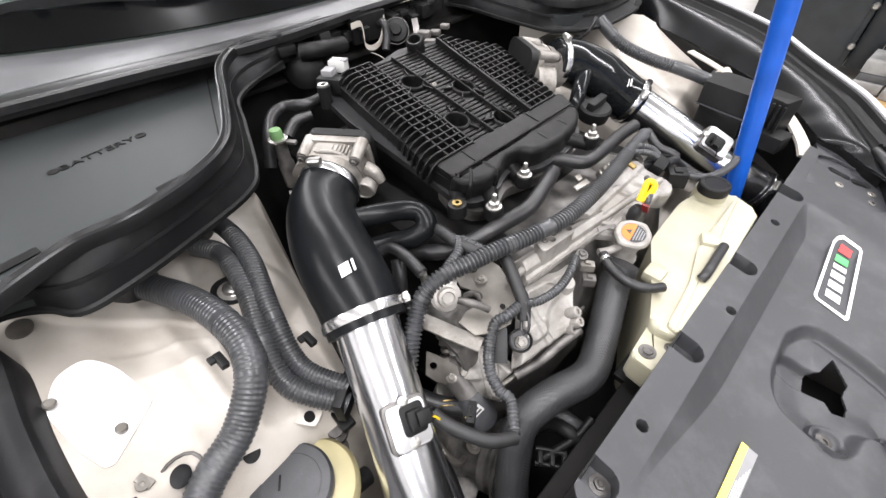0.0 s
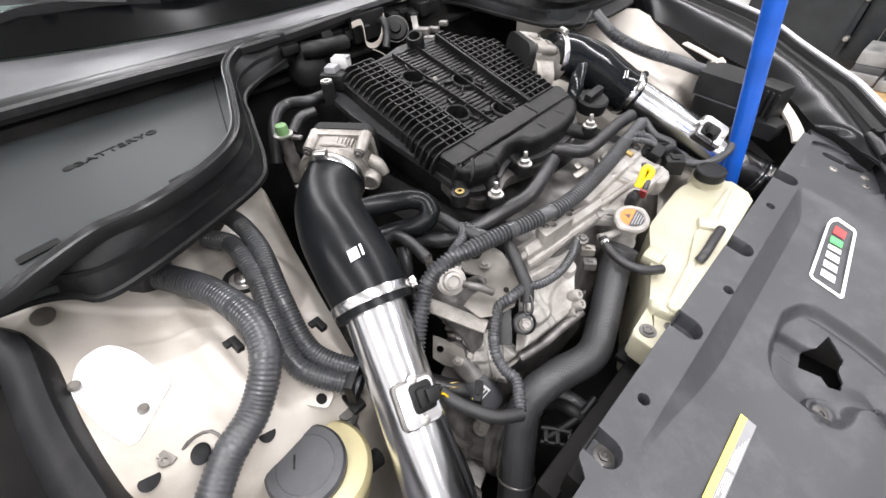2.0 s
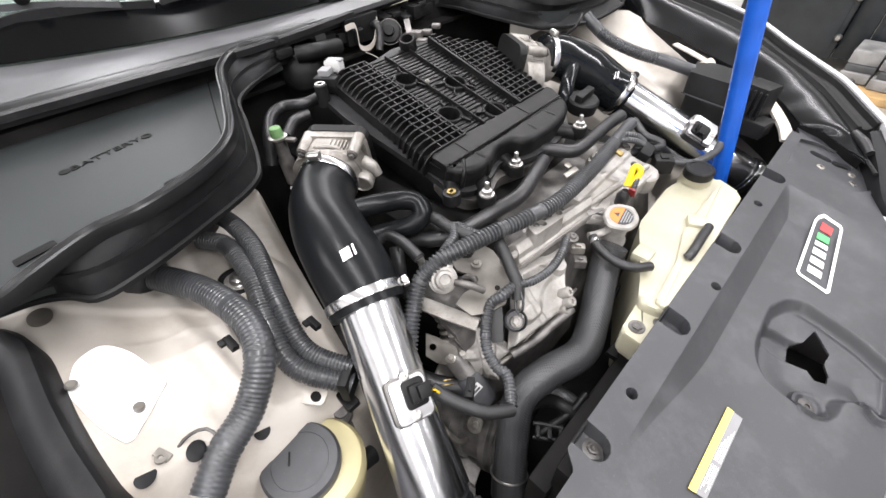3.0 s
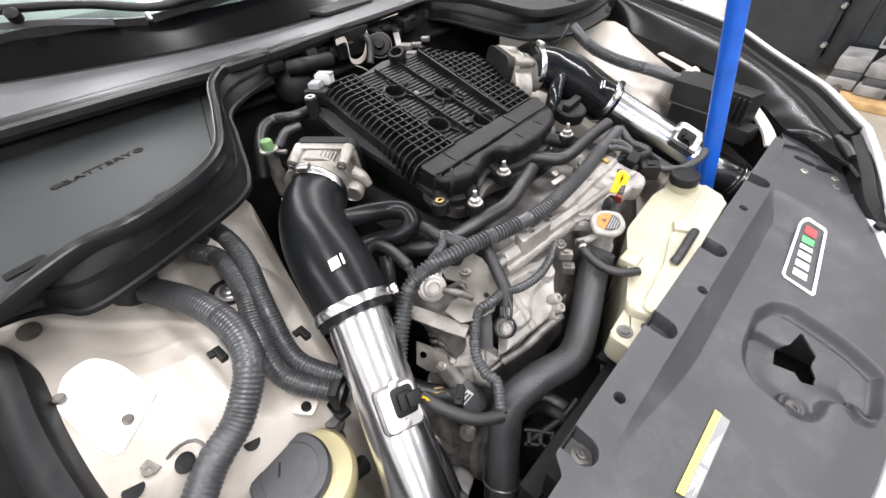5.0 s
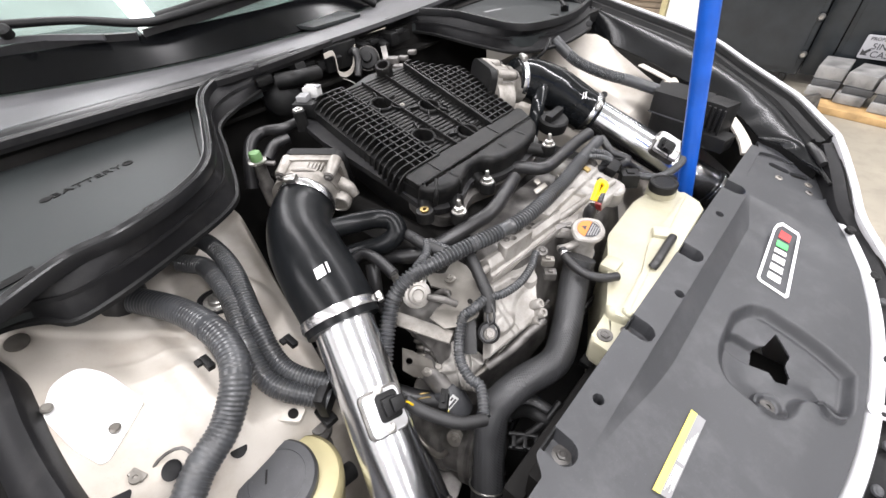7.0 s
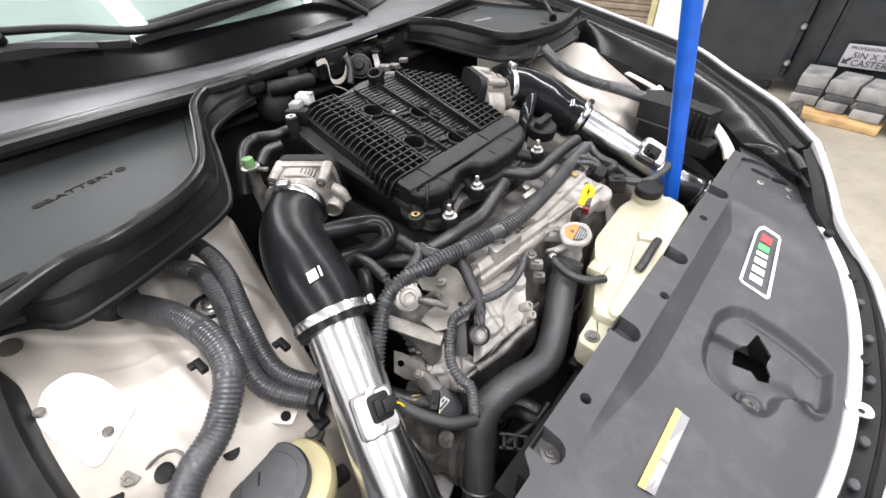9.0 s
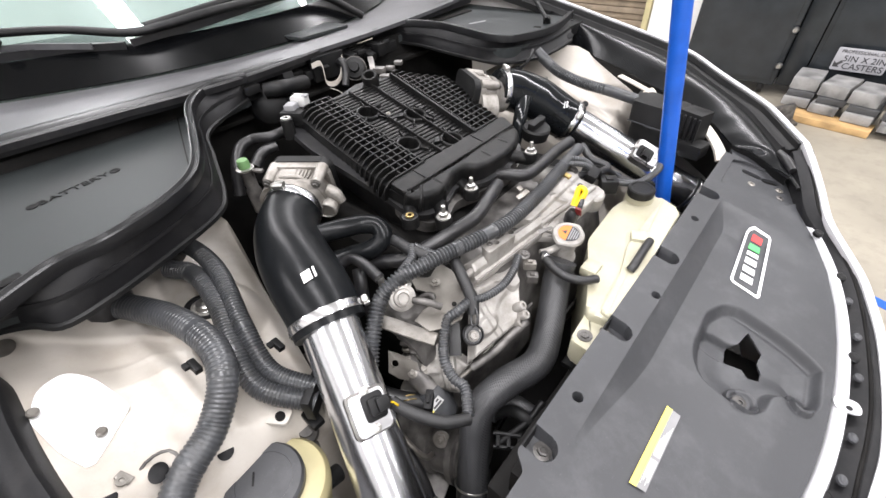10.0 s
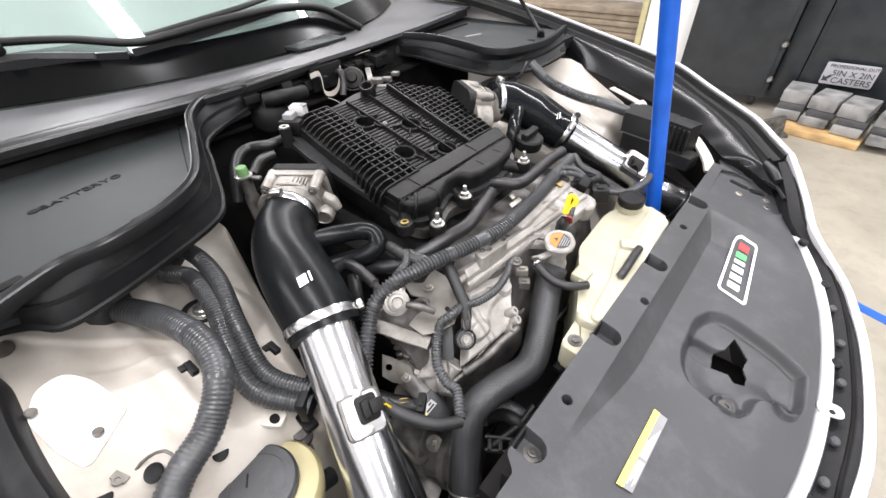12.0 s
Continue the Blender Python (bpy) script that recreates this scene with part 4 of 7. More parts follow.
hose("corrugated_hose", [(-0.065, -0.604, 0.95), (-0.041, -0.592, 0.95), (0.04, -0.555, 0.95), (0.124, -0.539, 0.945), (0.175, -0.551, 0.93), (0.206, -0.592, 0.9), (0.226, -0.638, 0.89), (0.251, -0.673, 0.88)], 0.0185, "loom", "thick grey black corrugated hose over the inner wing", pitch=0.0055, ridge=0.055, seg=24, bands=((0.37, 0.385), (0.565, 0.58), (0.83, 0.84)))
hose("corrugated_hose", [(-0.117, -0.488, 0.96), (-0.074, -0.466, 0.955), (0.001, -0.465, 0.94), (0.096, -0.489, 0.91), (0.166, -0.499, 0.87), (0.227, -0.469, 0.85)], 0.014, "loom", "grey black corrugated hose beside its twin", pitch=0.005, ridge=0.09, seg=18, group="twin hoses", bands=((0.18, 0.26), (0.6, 0.62)))
hose("corrugated_hose", [(-0.081, -0.512, 0.94), (-0.033, -0.491, 0.94), (0.039, -0.495, 0.925), (0.115, -0.517, 0.9), (0.178, -0.524, 0.87), (0.239, -0.481, 0.84)], 0.0145, "loom", "grey black corrugated hose beside its twin", pitch=0.005, ridge=0.09, seg=18, group="twin hoses", bands=((0.18, 0.26), (0.6, 0.62)))
hose("radiator_hose", [(0.386, -0.046, 0.88), (0.39, -0.067, 0.85), (0.42, -0.137, 0.8), (0.435, -0.196, 0.79), (0.415, -0.265, 0.79), (0.405, -0.314, 0.77), (0.423, -0.35, 0.72), (0.457, -0.396, 0.65)], 0.0245, "woven", "fat black rubber radiator hose with woven texture", seg=28)

pole = thing("prop_pole", "bright blue painted prop pole standing by the reservoir", "pole")
part("pole_tube", tube([(0.447, 0.377, 0.73), (0.369, 0.308, 1.225), (0.350, 0.275, 1.366)], 0.0168, 24, 0.02), "blue", pole)

rh = [o for o in scene.objects if o.name == "radiator_hose"][0]
part("top_clamp", ring_band((0.387, -0.056, 0.868), (0.15, 0.45, 0.9), 0.0248, 0.009, 0.0014, 36), "castdark", rh, "dark spring clamp")
part("lower_sleeve", tube([(0.434, -0.365, 0.692), (0.442, -0.378, 0.672), (0.455, -0.396, 0.645)], 0.0262, 28), "rubber", rh, "smooth rubber end sleeve")

# ---- intake plenum ----
SLOPE = Matrix.Translation((0, 0, 1.028)) @ Matrix.Rotation(math.atan(0.21), 4, "Y")
plenum = thing("intake_plenum", "ribbed black nylon intake plenum bolted on the engine", "intake plenum")
OUT = [(-0.192, -0.158), (-0.10, -0.166), (0.02, -0.172), (0.11, -0.178), (0.155, -0.172), (0.176, -0.15), (0.180, -0.125), (0.174, -0.092), (0.164, -0.068), (0.162, -0.048), (0.168, -0.034), (0.182, -0.024), (0.190, 0.0), (0.194, 0.06), (0.186, 0.115), (0.166, 0.148), (0.10, 0.172), (0.02, 0.194), (-0.09, 0.224), (-0.178, 0.142), (-0.206, 0.07), (-0.212, 0.02), (-0.196, -0.04), (-0.192, -0.10)]
shell = part("shell", prism(rounded(OUT, 0.010), -0.036, -0.016, SLOPE, 0.006, None, 2), "plenum", plenum)
WELLS = [(-0.097, -0.043), (-0.029, 0.031), (0.039, -0.058), (0.085, 0.022)]


def swell(k, dx=0.0):
    """The plenum's outline swelled from its middle."""
    return [((x + 0.005) * k + dx, y * k) for x, y in OUT]


flange = part("lower_flange", prism(rounded([(-0.19, -0.186), (-0.10, -0.193), (0.0, -0.186), (0.10, -0.180)] + swell(1.05, -0.003)[4:], 0.012), -0.050, -0.038, SLOPE, 0.004, None, 2), "rubber", plenum, "dusty black flange under the shell")
belly = part("belly", prism(rounded(swell(0.95, -0.01), 0.02), -0.115, -0.051, SLOPE, 0.010, None, 3), "plenum", plenum, "rounded black lower half")
for ob in (shell, flange):
    carve(ob, [lathe([(0.0195, -0.07), (0.0195, 0.02)], SLOPE @ Matrix.Translation((x, y, 0)), 24) for x, y in WELLS])


def rim_y(x, side):
    """The shell's edge in y at x."""
    if side < 0:
        return -0.158 - 0.066 * (x + 0.19) / 0.9 - 0.010 * smooth(0.0, 0.1, x)
    return min(0.224 - 0.28 * (x + 0.09), 0.142 + 0.93 * (x + 0.178))


def grid_in(x, side):
    """Where the ribbed sides begin in y at x."""
    return -0.078 - 0.05 * (x + 0.14) if side < 0 else 0.108 - 0.14 * (x + 0.156)


def fin(bm, x, ys, zs, t=0.0026):
    """An upright fin across the shell at x, through the outline of ys and zs."""
    lo = [bm.verts.new(SLOPE @ Vector((x - t / 2, y, z))) for y, z in zip(ys, zs)]
    hi = [bm.verts.new(SLOPE @ Vector((x + t / 2, y, z))) for y, z in zip(ys, zs)]
    n = len(lo)
    bm.faces.new(lo), bm.faces.new(hi[::-1])
    for i in range(n):
        bm.faces.new((lo[i], hi[i], hi[(i + 1) % n], lo[(i + 1) % n]))


def grid(side):
    """Square ribs on one side of the plenum; the cross fins roll over its outer edge."""
    bm = bmesh.new()
    s = side
    x = -0.184
    while x < 0.108:
        e, inner = abs(rim_y(x, s)), abs(grid_in(x, s))
        if e - inner > 0.02:
            n = 8
            r = min(0.030, (e - inner) * 0.5)
            arc = [(e - r + r * math.sin(a), -r * 0.95 + r * 0.95 * math.cos(a)) for a in (math.pi / 2 * k / n for k in range(n + 1))]
            ys = [inner, inner] + [q[0] for q in arc] + [e, e - 0.014, inner]
            zs = [-0.019, 0.0] + [q[1] for q in arc] + [-0.042, -0.042, -0.019]
            fin(bm, x, [s * y for y in ys], zs)
        x += 0.0152
    for k in range(9):
        d = 0.006 + 0.0165 * k
        xs = [q for q in (-0.184 + 0.004 * i for i in range(73)) if abs(rim_y(q, s)) - 0.030 > abs(grid_in(q, s)) + d]
        if len(xs) > 3:
            a, b = Vector((xs[0], s * (abs(grid_in(xs[0], s)) + d), -0.0098)), Vector((xs[-1], s * (abs(grid_in(xs[-1], s)) + d), -0.0098))
            block(((b - a).length, 0.0024, 0.0165), SLOPE @ Matrix.Translation((a + b) / 2) @ Matrix.Rotation(math.atan2(b.y - a.y, b.x - a.x), 4, "Z"), 0, bm)
    return part("rib_grid", bm, "plenum", plenum, "square grid of moulded ribs", smooth=False)


grid(-1)
grid(1)
bm = bmesh.new()
x = -0.186
while x < 0.122:
    lo, far = grid_in(x, -1) + 0.004, grid_in(x, 1) - 0.004
    for c0, c1 in sorted((w[1] - 0.027, w[1] + 0.027) for w in WELLS if abs(x - w[0]) < 0.027) + [(far, far)]:
        if c0 - lo > 0.004:
            block((0.0072, c0 - lo, 0.0045), SLOPE @ Matrix.Translation((x, (lo + c0) / 2, -0.0150)), 0.0016, bm, segs=2)
        lo = c1
    x += 0.0102
# three long ribs along the middle and the raised rails beside the grids
for y0, y1, w, h in ((-0.075, -0.088, 0.004, 0.0), (0.106, 0.070, 0.0055, 0.001), (-0.022, -0.030, 0.003, -0.004), (0.040, 0.022, 0.003, -0.004)):
    a, b = Vector((-0.184, y0, -0.010 + h)), Vector((0.108, y1, -0.010 + h))
    block(((b - a).length, w, 0.018), SLOPE @ Matrix.Translation((a + b) / 2) @ Matrix.Rotation(math.atan2(b.y - a.y, b.x - a.x), 4, "Z"), 0.001, bm, segs=1)
part("centre_ribs", bm, "plenum", plenum)
for x, y in WELLS:
    bm = lathe([(0, -0.0505), (0.0262, -0.0505), (0.027, -0.020), (0.0262, -0.0135), (0.025, -0.010), (0.0215, -0.0085), (0.0200, -0.010), (0.0193, -0.018), (0.0188, -0.048), (0.011, -0.0485), (0.0105, -0.047), (0.005, -0.047), (0, -0.048)], SLOPE @ Matrix.Translation((x, y, 0.0)), 28)
    for a in (20, 100, 160, 250, 310):
        block((0.022, 0.0028, 0.010), SLOPE @ Matrix.Translation((x, y, -0.0125)) @ Matrix.Rotation(radians(a), 4, "Z") @ Matrix.Translation((0.033, 0, 0)), 0.0008, bm, segs=1)
    part("well_rim", bm, "plenum", plenum)
    part("well_bolt", hexbolt(SLOPE @ Vector((x + 0.004, y, -0.048)), (0.2, 0, 1), 0.005, 0.005), "castdark", plenum)
# front: a flat shelf behind a ridge, then the rounded lip with nubs over its edge
part("front_shelf", prism(rounded([(0.106, -0.176), (0.144, -0.174), (0.145, 0.155), (0.106, 0.168)], 0.008), -0.02, -0.0035, SLOPE, 0.004, None, 3), "plenum", plenum, "smooth shelf before the ribs")
LIP = [(0.140, -0.178), (0.158, -0.174), (0.176, -0.152), (0.182, -0.125), (0.176, -0.094), (0.166, -0.070), (0.164, -0.048), (0.171, -0.032), (0.184, -0.022), (0.192, 0.0), (0.196, 0.06), (0.188, 0.115), (0.168, 0.148), (0.140, 0.160)]
part("front_lip", dome(rounded(LIP, 0.012, 6), -0.040, -0.0015, 0.011, SLOPE), "plenum", plenum, "smooth rounded front lip")
part("seam_ridge", tube([SLOPE @ Vector((0.143, y, -0.002)) for y in (-0.168, -0.10, -0.04, 0.04, 0.12, 0.15)], 0.0024, 8), "plenum", plenum)
for x, y, turn in ((0.166, -0.158, -45), (0.173, -0.108, 10), (0.182, 0.025, 2), (0.179, 0.09, 15)):
    part("lip_nub", tube([SLOPE @ Matrix.Translation((x, y, 0)) @ Matrix.Rotation(radians(turn), 4, "Z") @ Vector(q) for q in ((-0.024, 0, -0.005), (-0.012, 0, -0.0035), (0.0, 0, -0.006), (0.006, 0, -0.016), (0.006, 0, -0.034))], 0.0042, 10), "plenum", plenum)
for y0, y1 in ((-0.120, -0.118), (0.052, 0.054)):
    part("shelf_line", tube([SLOPE @ Vector((0.108, y0, -0.003)), SLOPE @ Vector((0.142, y1, -0.003))], 0.0012, 6), "plenum", plenum)
part("centre_insert", hexbolt(SLOPE @ Vector((-0.061, -0.018, -0.006)), (0.2, 0, 1), 0.003, 0.003), "zinc", plenum, "small bright insert")
part("nipple", lathe([(0.019, -0.03), (0.019, 0.008), (0.0165, 0.012), (0.0125, 0.011), (0.011, 0.004), (0.0105, -0.02), (0, -0.02)], to((-0.186, 0.048, 1.066), (0.25, -0.35, 1)), 28), "plenum", plenum, "round hose stub")
# cast lower flange that shows in front below the plenum
part("cast_flange", prism(rounded([(0.10, -0.165), (0.15, -0.175), (0.19, -0.160), (0.205, -0.125), (0.185, -0.075), (0.20, -0.02), (0.212, 0.06), (0.20, 0.13), (0.12, 0.15), (0.10, 0.0)], 0.015), -0.080, -0.056, SLOPE, 0.006, None, 3), "castdark", plenum, "oily cast lower flange")

# bolting lugs on arms of the cast flange, with studs
for p, root_xy, kind in (((0.168, -0.196, 0.971), (0.13, -0.155), "brass"), ((0.204, -0.151, 0.958), (0.165, -0.12), "stud"), ((0.188, -0.053, 0.960), (0.15, -0.04), "stud"), ((0.210, 0.120, 0.967), (0.17, 0.10), "stud")):
    bm = lathe([(0.015, -0.020), (0.0155, -0.004), (0.014, 0.0), (0, 0.0)], to(p), 24)
    tube([(p[0], p[1], p[2] - 0.016), ((p[0] + root_xy[0]) / 2, (p[1] + root_xy[1]) / 2, p[2] - 0.014), (*root_xy, p[2] - 0.012)], [0.014, 0.013, 0.018], 14, 0.006, bm=bm)
    lug = part("lug", bm, "plenum", plenum)
    if kind == "brass":
        part("insert", lathe([(0.0075, 0.0), (0.0075, 0.0025), (0.0035, 0.0025), (0.003, -0.002), (0, -0.002)], to(p), 20), "brass", lug, "brass threaded insert")
    else:
        b = lathe([(0.0125, 0.0), (0.0125, 0.002), (0.0085, 0.0025), (0.0082, 0.009), (0.0055, 0.0105), (0.004, 0.011), (0.004, 0.021), (0.0032, 0.023), (0, 0.023)], to(p), 18)
        part("stud", b, "bolt", lug, "bright threaded stud and nut")

# electrical plug at the plenum's rear corner
plug = thing("sensor_plug", "off-white sensor plug on a black bracket behind the plenum", "connector")
part("bracket", block((0.05, 0.03, 0.03), Matrix.Translation((-0.195, -0.16, 1.045)) @ Matrix.Rotation(radians(30), 4, "Z"), 0.006), "plastic", plug)
part("plug_body", block((0.034, 0.022, 0.02), Matrix.Translation((-0.212, -0.128, 1.066)) @ Matrix.Rotation(radians(32), 4, "Z"), 0.003), "offwhite", plug)
for k in (-0.009, 0.0, 0.009):
    part("plug_rib", block((0.030, 0.002, 0.003), Matrix.Translation((-0.212, -0.128, 1.0765)) @ Matrix.Rotation(radians(32), 4, "Z") @ Matrix.Translation((0, k, 0)), 0.0008), "offwhite", plug)
part("plug_latch", block((0.012, 0.014, 0.004), Matrix.Translation((-0.200, -0.121, 1.077)) @ Matrix.Rotation(radians(32), 4, "Z"), 0.001), "print_grey", plug)
part("plug_base", block((0.022, 0.026, 0.018), Matrix.Translation((-0.203, -0.156, 1.062)) @ Matrix.Rotation(radians(32), 4, "Z"), 0.003), "print_grey", plug, "grey plug base")
part("bolt_boss", lathe([(0.012, -0.04), (0.012, 0.0), (0.008, 0.002), (0.0045, 0.002), (0.004, -0.004), (0, -0.004)], to((-0.178, -0.188, 1.055)), 24), "plastic", plug)
part("boss_ring", lathe([(0.010, 0.0), (0.010, 0.0035), (0.005, 0.0035), (0.0045, 0.0), (0, 0.0)], to((-0.178, -0.188, 1.055)), 24), "bolt", plug, "bright bush")


# ---- throttle bodies, couplers, clamps, pipes ----
def hose_clamp(p, axis, r, parent, screw, width=0.013):
    """A worm-drive band; screw: where its housing sits, as a direction from the centre."""
    band = part("clamp_band", ring_band(p, axis, r, width, 0.0016, 48), "steel", parent, "bright steel clamp band")
    t = Vector(axis).normalized()
    d = Vector(screw)
    d = (d - t * d.dot(t)).normalized()
    c = Vector(p) + d * (r + 0.006)
    b = t.cross(d)
    m = Matrix((( *b, ), (*t, ), (*d, ))).transposed().to_4x4()
    m.translation = c
    bm = block((0.02, 0.014, 0.009), m, 0.002)
    lathe([(0.0055, -0.010), (0.0055, 0.012), (0.0045, 0.0135), (0.0, 0.0135)], m @ Matrix.Rotation(radians(90), 4, "Y"), 8, bm)
    part("clamp_screw", bm, "bolt", band)
    return band


def throttle(c, axis, label):
    root = thing("throttle_body", label, "throttle body", "throttle bodies")
    # z runs outwards, with the roll that keeps the block upright
    t = Vector(axis).normalized()
    side = t.cross(Vector((0, 0, 1))).normalized()
    up = side.cross(t)
    m = Matrix(((*side,), (*up,), (*t,))).transposed().to_4x4()
    m.translation = c
    m = m @ Matrix.Translation((0.008, -0.013, 0)) @ Matrix.Diagonal((0.98, 0.92, 1, 1))
    body = rounded([(-0.030, 0.046), (0.034, 0.046), (0.050, 0.030), (0.056, -0.006), (0.050, -0.046), (-0.046, -0.046), (-0.056, -0.022), (-0.050, 0.020)], 0.014)
    bm = prism(rounded([(-0.044, 0.050), (0.044, 0.050), (0.058, 0.036), (0.058, -0.050), (-0.058, -0.050), (-0.058, 0.036)], 0.014), -0.040, -0.026, m, 0.003)
    prism(body, -0.028, 0.006, m, 0.007, bm, 3)
    prism([(x * 0.84, y * 0.86) for x, y in body], 0.0, 0.016, m, 0.006, bm, 3)
    lathe([(0.050, 0.006), (0.0485, 0.018), (0.044, 0.024), (0.041, 0.030), (0.040, 0.05)], m, 40, bm)
    # curved rib over the bore and short cooling ribs on the top
    tube([m @ Vector((0.052 * math.cos(a), 0.050 * math.sin(a) - 0.002, -0.002)) for a in (radians(35 + 11 * k) for k in range(11))], 0.0042, 10, bm=bm)
    for sx, sy in ((-1, 1), (1, 1), (1, -1), (-1, -1)):
        lathe([(0.0115, -0.038), (0.0105, 0.004), (0.009, 0.007), (0, 0.007)], m @ Matrix.Translation((sx * 0.046, sy * 0.041, 0)), 18, bm)
    for k in range(4):
        block((0.0028, 0.006, 0.020), m @ Matrix.Translation((-0.030 + 0.0065 * k, 0.0465, -0.010)), 0.001, bm)
    block((0.030, 0.004, 0.022), m @ Matrix.Translation((0.012, 0.0465, -0.012)), 0.0018, bm)
    tube([m @ Vector((-0.052, 0.008, -0.010)), m @ Vector((-0.068, -0.002, -0.008)), m @ Vector((-0.078, -0.020, -0.004))], [0.012, 0.011, 0.008], 14, 0.004, bm=bm)
    part("casting", bm, "throttle_cast", root)
    part("spacer", prism(rounded([(-0.046, 0.052), (0.046, 0.052), (0.060, 0.038), (0.060, -0.052), (-0.060, -0.052), (-0.060, 0.038)], 0.014), -0.056, -0.040, m, 0.002), "plastic", root, "black spacer flange")
    part("gear_case", prism(rounded([(0.030, 0.030), (0.062, 0.022), (0.084, -0.004), (0.086, -0.040), (0.066, -0.062), (0.030, -0.05)], 0.014), -0.036, 0.004, m, 0.008, None, 3), "throttle_cast", root, "rounded cast gear case")
    part("case_screw", hexbolt(m @ Vector((0.072, -0.030, 0.004)), axis, 0.005, 0.005), "castdark", root)
    part("motor_cap", lathe([(0.021, -0.03), (0.021, 0.014), (0.019, 0.018), (0.0165, 0.019), (0.0155, 0.0165), (0, 0.016)], m @ Matrix.Translation((-0.050, -0.024, 0.0)), 28), "throttle_cast", root)
    for sx, sy in ((-1, 1), (1, 1), (1, -1), (-1, -1)):
        part("flange_bolt", hexbolt(m @ Vector((sx * 0.046, sy * 0.041, 0.010)), axis, 0.005, 0.006), "castdark", root)
    part("coolant_stub", tube([m @ Vector((0.05, -0.03, 0.0)), m @ Vector((0.075, -0.045, 0.01)), m @ Vector((0.095, -0.045, 0.02))], 0.006, 14), "castdark", root)
    return root


def coupler(path, screw0, screw1, branch, mark, label, fat, material):
    axis0 = (Vector(path[1]) - Vector(path[0])).normalized()
    axis1 = (Vector(path[-1]) - Vector(path[-2])).normalized()
    root = thing("intake_coupler", label, "hose", "intake couplers")
    elbow = part("elbow", tube(path, [0.0465, 0.0505 + fat * 0.4, 0.053 + fat * 0.6, 0.0525 + fat, 0.0495 + fat], 48, 0.006), material, root)
    hose_clamp(Vector(path[0]) + Vector(axis0) * 0.012, axis0, 0.0485, root, screw0)
    hose_clamp(Vector(path[-1]) - Vector(axis1) * 0.016, axis1, 0.0512 + fat, root, screw1)
    for b in branch:
        part("branch_hose", tube(b, 0.0162, 20, 0.005), material, root)
    # the maker's mark as a plain slanted block on the hose
    p, n, along = mark
    n, along = Vector(n).normalized(), Vector(along).normalized()
    b = along.cross(n).normalized()
    along = n.cross(b)
    m = Matrix(((*b,), (*along,), (*n,))).transposed().to_4x4()
    m.translation = p
    bm = prism([(-0.011, -0.008), (0.003, -0.008), (0.007, 0.008), (-0.007, 0.008)], 0, 0.0012, m, 0)
    prism([(0.0065, -0.008), (0.0095, -0.008), (0.0135, 0.008), (0.0105, 0.008)], 0, 0.0012, m, 0, bm)
    part("printed_mark", bm, "print_white", root, "white printed mark")
    return root


def intake_pipe(path, label, dz):
    root = thing("intake_pipe", label, "pipe", "intake pipes")
    tubebm = tube(path, 0.0455 - 0.003 * (dz < 0), 48, 0.01)
    part("pipe_tube", tubebm, "polish", root)
    return root


def bend(p, d, h, q, e, k, n=8):
    """A smooth curve that leaves p along d and reaches q along e."""
    p, q = Vector(p), Vector(q)
    a, b = p + Vector(d).normalized() * h, q - Vector(e).normalized() * k
    return [p * (1 - u) ** 3 + a * 3 * u * (1 - u) ** 2 + b * 3 * u * u * (1 - u) + q * u ** 3 for u in (i / n for i in range(n + 1))]


R_PATH = bend((-0.018, -0.297, 0.976), (0.022, -0.041, -0.010), 0.10, (0.212, -0.411, 0.916), (0.70, -0.28, -0.60), 0.09)
L_PATH = [(0.011, 0.276, 1.009), (0.038, 0.323, 0.997), (0.075, 0.369, 0.967), (0.115, 0.406, 0.928), (0.156, 0.43, 0.9)]
FAR_BRANCH = [[(0.075, 0.360, 0.975), (0.078, 0.310, 0.990), (0.088, 0.275, 0.980), (0.098, 0.252, 0.955), (0.098, 0.240, 0.92), (0.094, 0.235, 0.88)]]
for way, lab in ((R_PATH, "silver cast throttle body beside the plenum"), (L_PATH, "silver cast throttle body beside the plenum")):
    ax = (Vector(way[1]) - Vector(way[0])).normalized()
    throttle(Vector(way[0]) - ax * 0.034, ax, lab)
coupler(R_PATH, (0.0, -0.25, 1), (0.1, 1.0, 0.35), [[(0.060, -0.350, 0.960), (0.075, -0.324, 0.965), (0.093, -0.288, 0.965), (0.108, -0.253, 0.960), (0.128, -0.237, 0.955), (0.147, -0.243, 0.945), (0.140, -0.264, 0.930), (0.115, -0.290, 0.920), (0.090, -0.330, 0.915)]], ((0.1792, -0.4024, 0.9972), (0.282, -0.108, 0.953), (-0.95, 0.1, 0.29)), "glossy black silicone intake elbow with looped side branches", 0.0035, "silicone_dusty")
coupler(L_PATH, (0.0, -0.1, 1), (0.2, -0.6, 0.8), FAR_BRANCH, ((0.144, 0.379, 0.965), (0.35, -0.65, 0.70), (-0.4, 0.35, 0.8)), "glossy black silicone intake elbow with a branch", 0.002, "silicone_gloss")
PIPES = {-1: [(0.199, -0.406, 0.927), (0.225, -0.417, 0.906), (0.290, -0.444, 0.8535), (0.400, -0.490, 0.765), (0.450, -0.511, 0.724)], 1: [(0.156, 0.43, 0.9), (0.257, 0.46, 0.849), (0.364, 0.491, 0.796), (0.463, 0.521, 0.747), (0.532, 0.542, 0.713)]}
